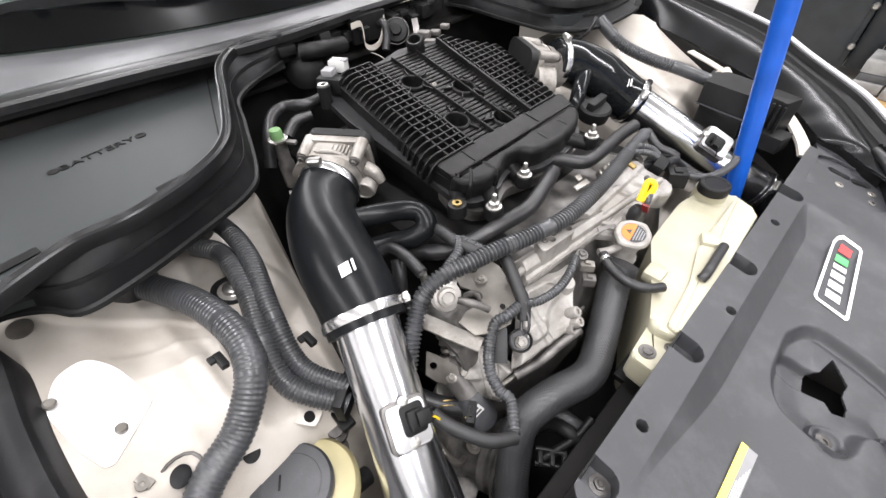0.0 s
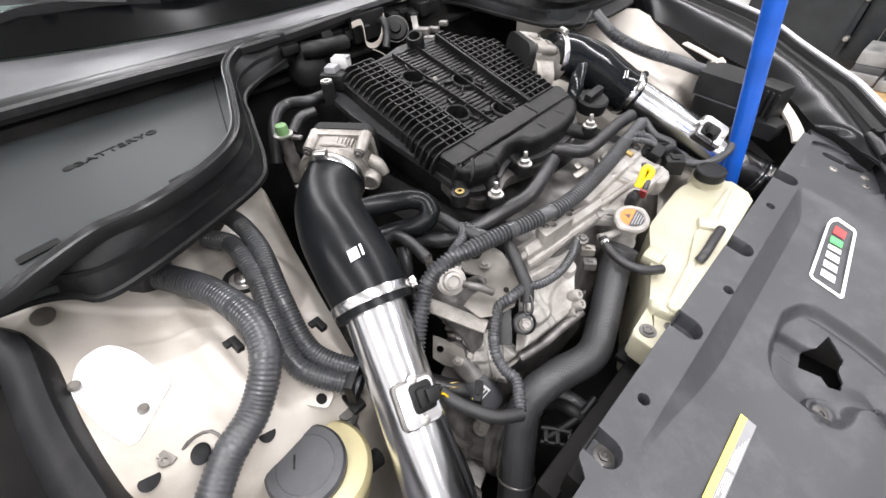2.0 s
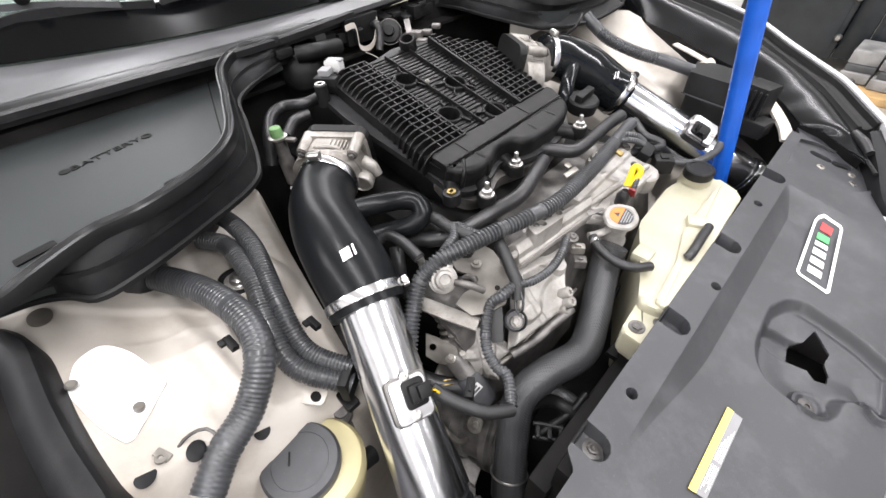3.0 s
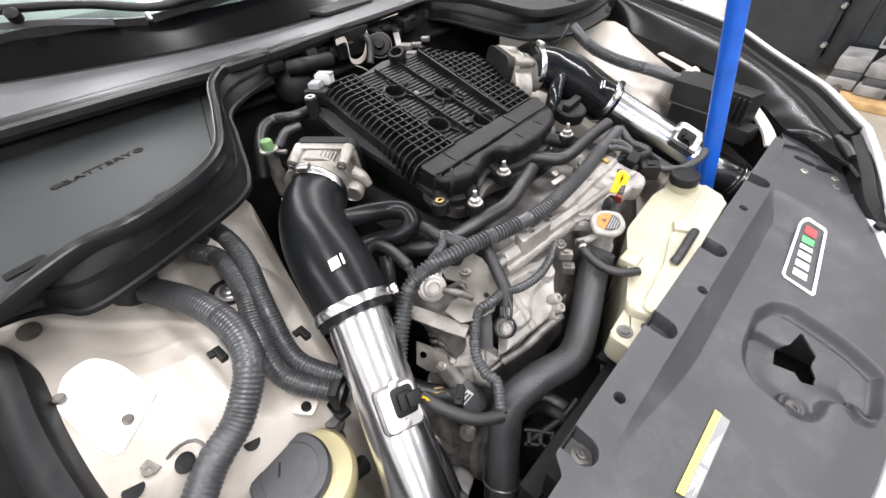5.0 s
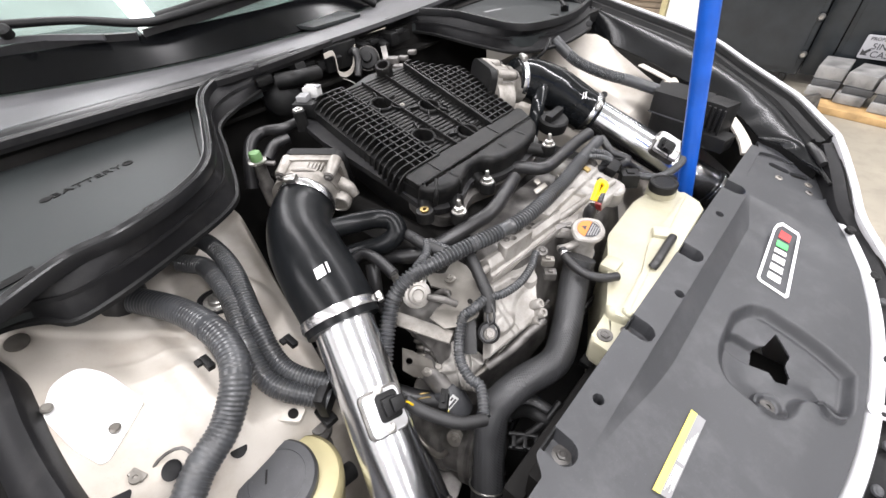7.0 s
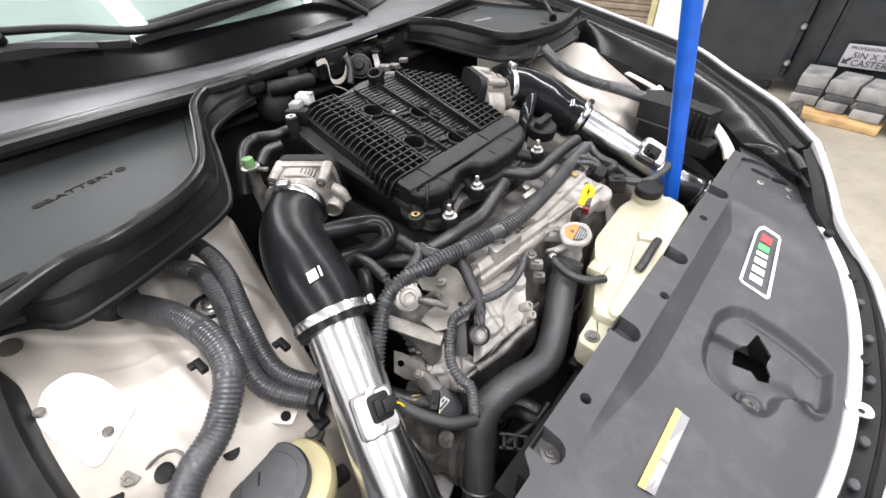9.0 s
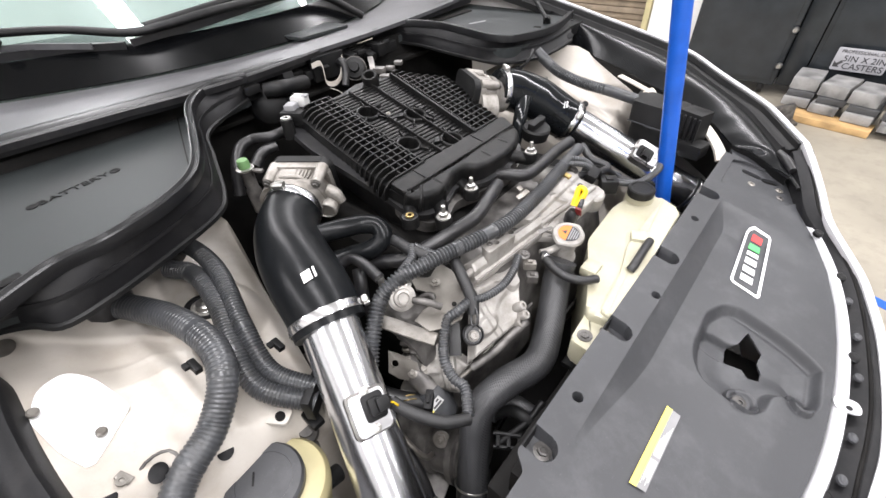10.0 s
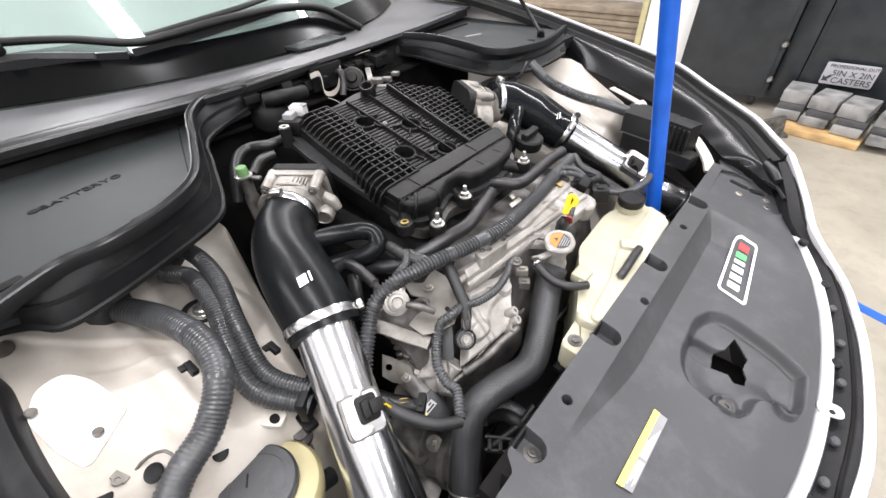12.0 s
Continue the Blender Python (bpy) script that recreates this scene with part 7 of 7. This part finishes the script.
# ---- far side: wing flange, hose, fuse box, lamp bay ----
hose("corrugated_hose", [(-0.023, 0.52, 1.035), (0, 0.52, 1.019), (0.049, 0.53, 0.987), (0.119, 0.55, 0.963), (0.186, 0.57, 0.95), (0.249, 0.6, 0.93)], 0.0145, "loom", "thick corrugated hose over the far strut tower", pitch=0.006, ridge=0.14, seg=18, smooth_spans=((0.0, 0.3), (0.75, 1.0)))
for q in ((0.15, 0.5, 0.929), (0.021, 0.62, 1.058)):
    part("wing_plug", lathe([(0.0085, 0), (0.0085, 0.002), (0.0065, 0.003), (0, 0.003)], to(Vector(q), (0.4, -0.6, 0.7)), 24), "moulding", car, "grey rubber plug in the inner wing")
valve = thing("brake_line_valve", "black capped valve with bent line on the far tower", "valve")
part("valve_cap", lathe([(0.011, -0.02), (0.012, 0.0), (0.010, 0.006), (0, 0.007)], to((-0.031, 0.44, 1.006), (0.2, -0.2, 1)), 22), "plastic", valve)
part("bent_line", tube([(-0.025, 0.44, 1.01), (-0.006, 0.44, 1.028), (0, 0.45, 1.048), (-0.003, 0.46, 1.056)], 0.004, 10), "rubber", valve)
part("bleed_screw", lathe([(0.005, -0.02), (0.005, 0.0), (0.003, 0.002), (0.003, 0.012), (0, 0.012)], to((0.042, 0.47, 0.979), (0.1, 0, 1)), 14), "bolt", valve)

fuse = thing("fuse_box", "black plastic fuse box beside the far wing", "fuse box")
part("box_lid", prism(rounded(xy((0.252, 0.567), (0.240, 0.662), (0.384, 0.622), (0.370, 0.541)), 0.006), 0.884, 0.94, None, 0.004), "plastic", fuse)
part("box_body", prism(rounded(xy((0.258, 0.572), (0.250, 0.655), (0.380, 0.615), (0.366, 0.547)), 0.006), 0.78, 0.884, None, 0.003), "plastic", fuse)
part("lid_rib", ribbon([(0.250, 0.566, 0.885), (0.310, 0.552, 0.885), (0.372, 0.539, 0.885)], [(-0.001, 0), (0.001, 0), (0.001, 0.003), (-0.001, 0.003)]), "shroud", fuse)
relay = thing("relay_box", "second black relay box with vertical ribs", "fuse box")
part("relay_body", block((0.06, 0.05, 0.08), Matrix.Translation((0.41, 0.56, 0.911)) @ Matrix.Rotation(radians(-20), 4, "Z"), 0.005), "plastic", relay)
for k in range(5):
    part("relay_rib", block((0.005, 0.006, 0.07), Matrix.Translation(Vector((0.41, 0.56, 0.911)) + Vector((-0.028 + 0.012 * k, -0.028 + 0.004 * k * -1, 0))), 0.0015), "plastic", relay)
part("relay_tray", block((0.075, 0.05, 0.035), Matrix.Translation((0.424, 0.53, 0.870)) @ Matrix.Rotation(radians(-12), 4, "Z"), 0.004), "plastic", relay)
fl = thing("wing_flange", "cream painted flange with slots along the far wing", "flange")
part("flange_strip", ribbon([(0.165, 0.676, 0.957), (0.23, 0.660, 0.945), (0.291, 0.640, 0.932), (0.365, 0.612, 0.912), (0.42, 0.585, 0.893)], [(-0.012, -0.001), (0.010, 0.0), (0.010, 0.003), (-0.012, 0.002)], 0.01), "cream", fl)
part("flange_tab", prism(rounded([(-0.024, -0.011), (0.024, -0.011), (0.024, 0.011), (-0.024, 0.011)], 0.006), 0, 0.004, to((0.262, 0.640, 0.934), (0.3, -0.45, 0.8), 30), 0.001), "cream", fl)
# near-black plate laid on for the shade in the tab's slot
part("tab_slot", prism(rounded([(-0.007, -0.004), (0.007, -0.004), (0.007, 0.004), (-0.007, 0.004)], 0.003), 0.004, 0.0046, to((0.262, 0.640, 0.934), (0.3, -0.45, 0.8), 30), 0), "void", fl)
part("lamp_arch", ribbon([(0.376, 0.648, 0.905), (0.411, 0.633, 0.897), (0.446, 0.601, 0.888), (0.485, 0.552, 0.874), (0.506, 0.512, 0.862)], [(-0.015, -0.004), (-0.014, 0.0), (-0.006, 0.002), (0.004, 0.002), (0.006, 0.005), (0.013, 0.004), (0.014, -0.002), (0.004, -0.004)], 0.008, (0.2, -0.3, 0.9)), "cream", fl, "curved cream painted arch by the lamp bay")
lamp_bay = thing("headlamp_housing", "black plastic headlamp housing and liner", "headlamp housing")
APRON_TOP = [(-0.16, 0.822, 1.066), (-0.06, 0.82, 1.045), (0.1, 0.813, 1.014), (0.2, 0.805, 0.994), (0.295, 0.793, 0.972), (0.389, 0.767, 0.940), (0.483, 0.727, 0.909), (0.523, 0.692, 0.900), (0.573, 0.634, 0.887), (0.605, 0.588, 0.878), (0.655, 0.535, 0.852), (0.695, 0.480, 0.834)]
APRON_FOOT = [(-0.10, 0.815, 0.995), (-0.03, 0.780, 0.990), (0.05, 0.735, 0.982), (0.162, 0.698, 0.970), (0.26, 0.676, 0.948), (0.323, 0.670, 0.932), (0.378, 0.661, 0.918), (0.416, 0.645, 0.907), (0.453, 0.626, 0.896), (0.482, 0.600, 0.887), (0.513, 0.580, 0.877), (0.555, 0.577, 0.872), (0.602, 0.545, 0.866), (0.635, 0.530, 0.858)]


def apron_fn(u, v):
    """A black apron hung from the gutter, rounded over, with shallow dents towards the lamp."""
    p, q = APRON_LINES[0][int(u * 160)], APRON_LINES[1][int(u * 160)]
    r = p.lerp(q, v)
    lift = 0.022 - 0.012 * smooth(0.55, 0.85, u)
    r.z += lift * math.sin(math.pi * v ** 0.75)
    return tuple(r)


APRON_LINES = even(APRON_TOP, 160), even(APRON_FOOT, 160)
part("apron", field(160, 24, apron_fn, 0.004), "apron", lamp_bay, "glossy black rounded apron under the wing gutter")
part("apron_wall", loft([(x, y, z) for x, y, z in APRON_FOOT], [(x + 0.02, y + 0.035, z - 0.16) for x, y, z in APRON_FOOT], 90, 6, 0.0, 0.003), "plastic", lamp_bay)
bracket = part("end_bracket", prism(BRACKET, 0.78, 0.862, FALL, 0.003), "shroud", lamp_bay, "grey black bracket with slots")
capsule = lambda a, b, r: [(a[0] + r * math.cos(t), a[1] + r * math.sin(t)) for t in (math.atan2(b[1] - a[1], b[0] - a[0]) + math.pi / 2 + math.pi * k / 8 for k in range(9))] + [(b[0] + r * math.cos(t), b[1] + r * math.sin(t)) for t in (math.atan2(b[1] - a[1], b[0] - a[0]) - math.pi / 2 + math.pi * k / 8 for k in range(9))]
carve(bracket, [prism(capsule((0.559, 0.514), (0.585, 0.515), 0.0085), 0.70, 0.9, None, 0), prism(capsule((0.603, 0.515), (0.621, 0.524), 0.0095), 0.70, 0.9, None, 0)])
# near-black plates put the slots' shade just under the bracket's top
for a, b, r in (((0.559, 0.514), (0.585, 0.515), 0.0083), ((0.603, 0.515), (0.621, 0.524), 0.0093)):
    part("slot_shade", prism(capsule(a, b, r), 0.845, 0.856, FALL, 0), "void", lamp_bay, "near-black plate for the shade in a slot")
for q, mt in (((0.581, 0.474, 0.862), "zinc"), ((0.635, 0.502, 0.862), "zinc"), ((0.642, 0.473, 0.862), "castdark"), ((0.674, 0.537, 0.862), "castdark"), ((0.673, 0.491, 0.862), "zinc")):
    part("bracket_pin", lathe([(0.008, 0), (0.008, 0.001), (0.005, 0.0022), (0.0035, 0.0022), (0.003, 0.0), (0, 0.0)], to(FALL @ Vector(q), (0.24, 0, 1)), 20), mt, lamp_bay)
part("apron_ledge", prism(rounded([(0.505, 0.592), (0.555, 0.625), (0.608, 0.605), (0.636, 0.575), (0.600, 0.545), (0.565, 0.552), (0.525, 0.536)], 0.006), 0.850, 0.8635, FALL, 0.003), "shroud", lamp_bay, "flat grey black ledge below the apron")
part("rubber_bump", tube([(0.600, 0.585, 0.885), (0.622, 0.560, 0.880), (0.640, 0.535, 0.872)], [0.007, 0.010, 0.008], 14), "rubber", lamp_bay, "soft black bump stop")
part("tie_strap", tube([(0.634, 0.540, 0.862), (0.652, 0.512, 0.858), (0.664, 0.488, 0.857)], 0.004, 8), "plastic", lamp_bay)

# ---- lower front: hose clamp, brackets below the radiator hose ----
lowh = thing("hose_clamp", "bright wire clamp on the lower radiator hose", "clamp")
part("wire_ring", ring_band((0.441, -0.377, 0.674), (-0.35, 0.5, 0.8), 0.0272, 0.003, 0.002, 32), "bolt", lowh)
fan = thing("cooling_fan_shroud", "black fan shroud with clips behind the radiator", "fan shroud")
# near-black wall carries the shade among the clutter here
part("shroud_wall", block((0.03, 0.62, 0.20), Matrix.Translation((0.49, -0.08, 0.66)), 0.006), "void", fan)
bm = tube([(0.436, -0.318, 0.742), (0.451, -0.307, 0.742), (0.470, -0.296, 0.742)], 0.0035, 8)
tube([(0.446, -0.332, 0.735), (0.462, -0.321, 0.735), (0.480, -0.309, 0.735)], 0.0035, 8, bm=bm)
for k in range(3):
    block((0.006, 0.024, 0.010), Matrix.Translation((0.446 + 0.014 * k, -0.320 + 0.009 * k, 0.738)) @ Matrix.Rotation(radians(35), 4, "Z"), 0.0015, bm)
part("ladder_clip", bm, "plastic", fan, "black ladder shaped cable clip")
part("clip_rail", tube([(0.448, -0.324, 0.73), (0.458, -0.301, 0.74), (0.469, -0.27, 0.75), (0.472, -0.235, 0.76)], 0.006, 10), "plastic", fan)
part("fan_hose", tube([(0.413, -0.293, 0.72), (0.413, -0.274, 0.735), (0.428, -0.256, 0.745), (0.453, -0.252, 0.745), (0.472, -0.248, 0.735)], 0.011, 14), "woven", fan)
part("shroud_rib", block((0.02, 0.30, 0.012), Matrix.Translation((0.468, 0.0, 0.755)), 0.003), "plastic", fan)
part("fan_cable", tube([(0.412, -0.288, 0.72), (0.433, -0.271, 0.74), (0.458, -0.27, 0.75), (0.483, -0.267, 0.74)], 0.010, 14), "plastic", fan)

# ---- wipers, glass surround ----
wiper = thing("wiper", "black wiper arm and blade lying on the windshield", "wiper", "wipers")
part("arm", tube([(-0.811, -0.535, 1.207), (-0.779, -0.481, 1.206), (-0.714, -0.372, 1.198), (-0.644, -0.266, 1.178), (-0.627, -0.187, 1.18), (-0.624, -0.038, 1.19), (-0.633, 0.139, 1.189), (-0.627, 0.269, 1.168), (-0.57, 0.362, 1.104)], [0.014, 0.013, 0.012, 0.013, 0.014, 0.015, 0.016, 0.016, 0.016], 16, 0.012, squash=0.7), "plastic", wiper)
part("blade", ribbon([(-0.781, -0.559, 1.158), (-0.761, -0.499, 1.166), (-0.707, -0.396, 1.165), (-0.649, -0.283, 1.156)], [(-0.008, -0.012), (-0.008, 0.006), (0.008, 0.006), (0.005, -0.012)]), "rubber", wiper)
part("spine", ribbon([(-0.795, -0.548, 1.182), (-0.728, -0.442, 1.177), (-0.664, -0.343, 1.164)], [(-0.004, -0.006), (-0.004, 0.006), (0.004, 0.006), (0.004, -0.006)]), "cowl", wiper, "grey blade spine")
part("pivot_bolt", lathe([(0.014, -0.01), (0.014, 0.006), (0.009, 0.010), (0, 0.010)], to((-0.752, -0.491, 1.199), (0.5, -0.2, 0.8)), 24), "plastic", wiper)
wiper2 = thing("wiper", "black wiper arm and blade lying on the windshield", "wiper", "wipers")
part("arm", tube([(-0.652, -0.225, 1.184), (-0.648, -0.129, 1.193), (-0.663, 0.039, 1.206), (-0.704, 0.194, 1.219)], 0.011, 12, 0.012, squash=0.6), "plastic", wiper2)
part("blade", ribbon([(-0.649, -0.27, 1.158), (-0.636, -0.144, 1.167), (-0.644, 0.019, 1.179), (-0.673, 0.163, 1.187)], [(-0.006, -0.012), (-0.006, 0.006), (0.006, 0.006), (0.005, -0.012)]), "rubber", wiper2)
dash = thing("dashboard", "dark dashboard top behind the windshield", "dashboard")
part("dash_top", field(12, 20, lambda u, v: (-0.62 - 0.7 * u - 0.5 * (1.4 * v - 0.7) ** 2, -0.7 + 1.4 * v, 1.04 + 0.06 * math.sin(2.2 * u)), 0.02), "plastic", dash)
part("glass_band", field(3, 30, lambda u, v: (-0.524 - 0.09 * u - 0.55 * (1.5 * v - 0.75) ** 2, -0.75 + 1.5 * v, 1.102 + 0.0528 * u), 0.002), "glossblack", ws, "black printed band at the glass edge")
tray = thing("cowl_tray", "dull black raised tray lid on the cowl", "tray")
part("tray_lid", prism(rounded([(-0.05, -0.09), (0.05, -0.07), (0.05, 0.09), (-0.05, 0.08)], 0.01), 0, 0.008, Matrix.Translation((-0.53, 0.145, 1.105)), 0.003), "cover", tray)

# ---- background of the garage ----
def tool_cabinet(x0, x1, y, label):
    root = thing("tool_cabinet", label, "cabinet", "tool cabinets")
    part("carcass", block((x1 - x0, 0.6, 1.45), Matrix.Translation(((x0 + x1) / 2, y + 0.3, 0.82)), 0.012), "cabinet", root)
    part("door_panel", block((x1 - x0 - 0.06, 0.02, 1.36), Matrix.Translation(((x0 + x1) / 2, y - 0.006, 0.82)), 0.006), "cabinet", root)
    for cx in (x0 + 0.08, x1 - 0.08):
        part("caster", lathe([(0.05, -0.02), (0.055, -0.01), (0.055, 0.01), (0.05, 0.02)], to((cx, y + 0.1, 0.056), (1, 0, 0)), 24), "rubber", root)
    for z in (0.25, 0.5):
        latch = part("latch", lathe([(0.022, 0), (0.022, 0.015), (0.014, 0.03), (0, 0.03)], to((x1 - 0.01, y - 0.02, z), (0, -1, 0)), 20), "bolt", root, "bright latch")
    return root


tool_cabinet(-0.33, 0.36, 3.62, "glossy black tool cabinet with bright latches")
tool_cabinet(0.52, 1.45, 3.72, "glossy black tool cabinet behind grey blocks")
filler_panel = thing("cabinet_side", "narrow black side panel between the tool cabinets", "panel")
part("side_panel", block((0.15, 0.5, 1.45), Matrix.Translation((0.44, 3.98, 0.80)), 0.01), "cabinet", filler_panel)
sign = thing("caster_sign", "pale grey metal sign reading caster size on the cabinet", "sign")
sm = pose(0.795, 3.66, 0.335, 90, 0, 0)
part("sign_plate", prism(rounded([(-0.15, -0.075), (0.15, -0.075), (0.15, 0.075), (-0.15, 0.075)], 0.012), 0, 0.006, sm, 0.001), "signgrey", sign)
for word, at in (("5IN", -0.058), ("X", 0.022), ("2IN", 0.098)):
    letters(word, 0.055, 0.001, sm @ Matrix.Translation((at, 0.005, 0.0075)), sign, "print_dark")
letters("PROFESSIONAL DUTY", 0.030, 0.001, sm @ Matrix.Translation((0.02, 0.052, 0.0075)), sign, "print_dark")
letters("CASTERS", 0.057, 0.001, sm @ Matrix.Translation((0.025, -0.045, 0.0075)), sign, "print_dark")
part("arrow", prism([(-0.14, -0.055), (-0.10, -0.055), (-0.112, -0.043), (-0.09, -0.02), (-0.102, -0.008), (-0.125, -0.03), (-0.14, -0.015)], 0.006, 0.0072, sm, 0), "print_dark", sign)
random.seed(5)
for i in range(4):
    for low_z, tall, deep, mt, lab in ((0.050, 0.062, 0.24, "greyboard", "weathered grey block stacked on a board"), (0.113, 0.045, 0.25, "darkboard", "dark grey slab between paler blocks"), (0.159, 0.085, 0.26, "greyboard", "weathered grey block stacked on a board")):
        blk = thing("stone_block", lab, "block", "grey blocks")
        bx, by = 0.56 + 0.19 * i, 3.50 - 0.07 * i
        part("block_body", block((0.165, deep, tall), Matrix.Translation((bx + random.uniform(-0.008, 0.012), by + 0.4 * (low_z - 0.05), low_z + tall / 2)) @ Matrix.Rotation(radians(random.uniform(-6, 6) - 8), 4, "Z"), 0.007), mt, blk)
board = thing("wooden_board", "raw wooden board lying on the floor", "board")
part("board_plank", block((0.50, 0.16, 0.045), Matrix.Translation((0.78, 3.27, 0.024)) @ Matrix.Rotation(radians(-8), 4, "Z"), 0.005), "wood", board)
crate = thing("grey_bracket", "dark grey metal bracket lying on the floor", "bracket")
part("bracket_side", prism(rounded([(-0.10, 0), (0.10, 0), (0.07, 0.16), (-0.06, 0.12)], 0.01), 0, 0.03, pose(0.50, 3.10, 0.0, 90, 0, 30), 0.004), "castdark", crate)
part("bracket_base", block((0.22, 0.12, 0.02), Matrix.Translation((0.51, 3.14, 0.011)) @ Matrix.Rotation(radians(30), 4, "Z"), 0.004), "castdark", crate)
tape = thing("floor_tape", "blue tape line stuck on the concrete floor", "tape")
part("tape_strip", block((1.6, 0.05, 0.002), Matrix.Translation((1.75, 1.25, 0.0015)) @ Matrix.Rotation(radians(-18), 4, "Z"), 0), "blue", tape)
door = thing("door_jamb", "white painted post beside the tool cabinet", "post")
part("post", block((0.40, 0.12, 2.4), Matrix.Translation((-0.54, 3.80, 1.2)), 0.01), "trimwhite", door)
part("post_trim", block((0.05, 0.14, 2.4), Matrix.Translation((-0.77, 3.79, 1.2)), 0.008), "tankpipe", door, "yellowed edge trim")
pallet = thing("timber_stack", "stack of grey brown timber planks by the wall", "timber")
for k in range(9):
    part("plank", block((2.4, 0.5, 0.05), Matrix.Translation((-2.2 + 0.03 * (k % 3), 4.6 + 0.02 * (k % 2), 0.03 + 0.056 * k)), 0.006), "planks", pallet)
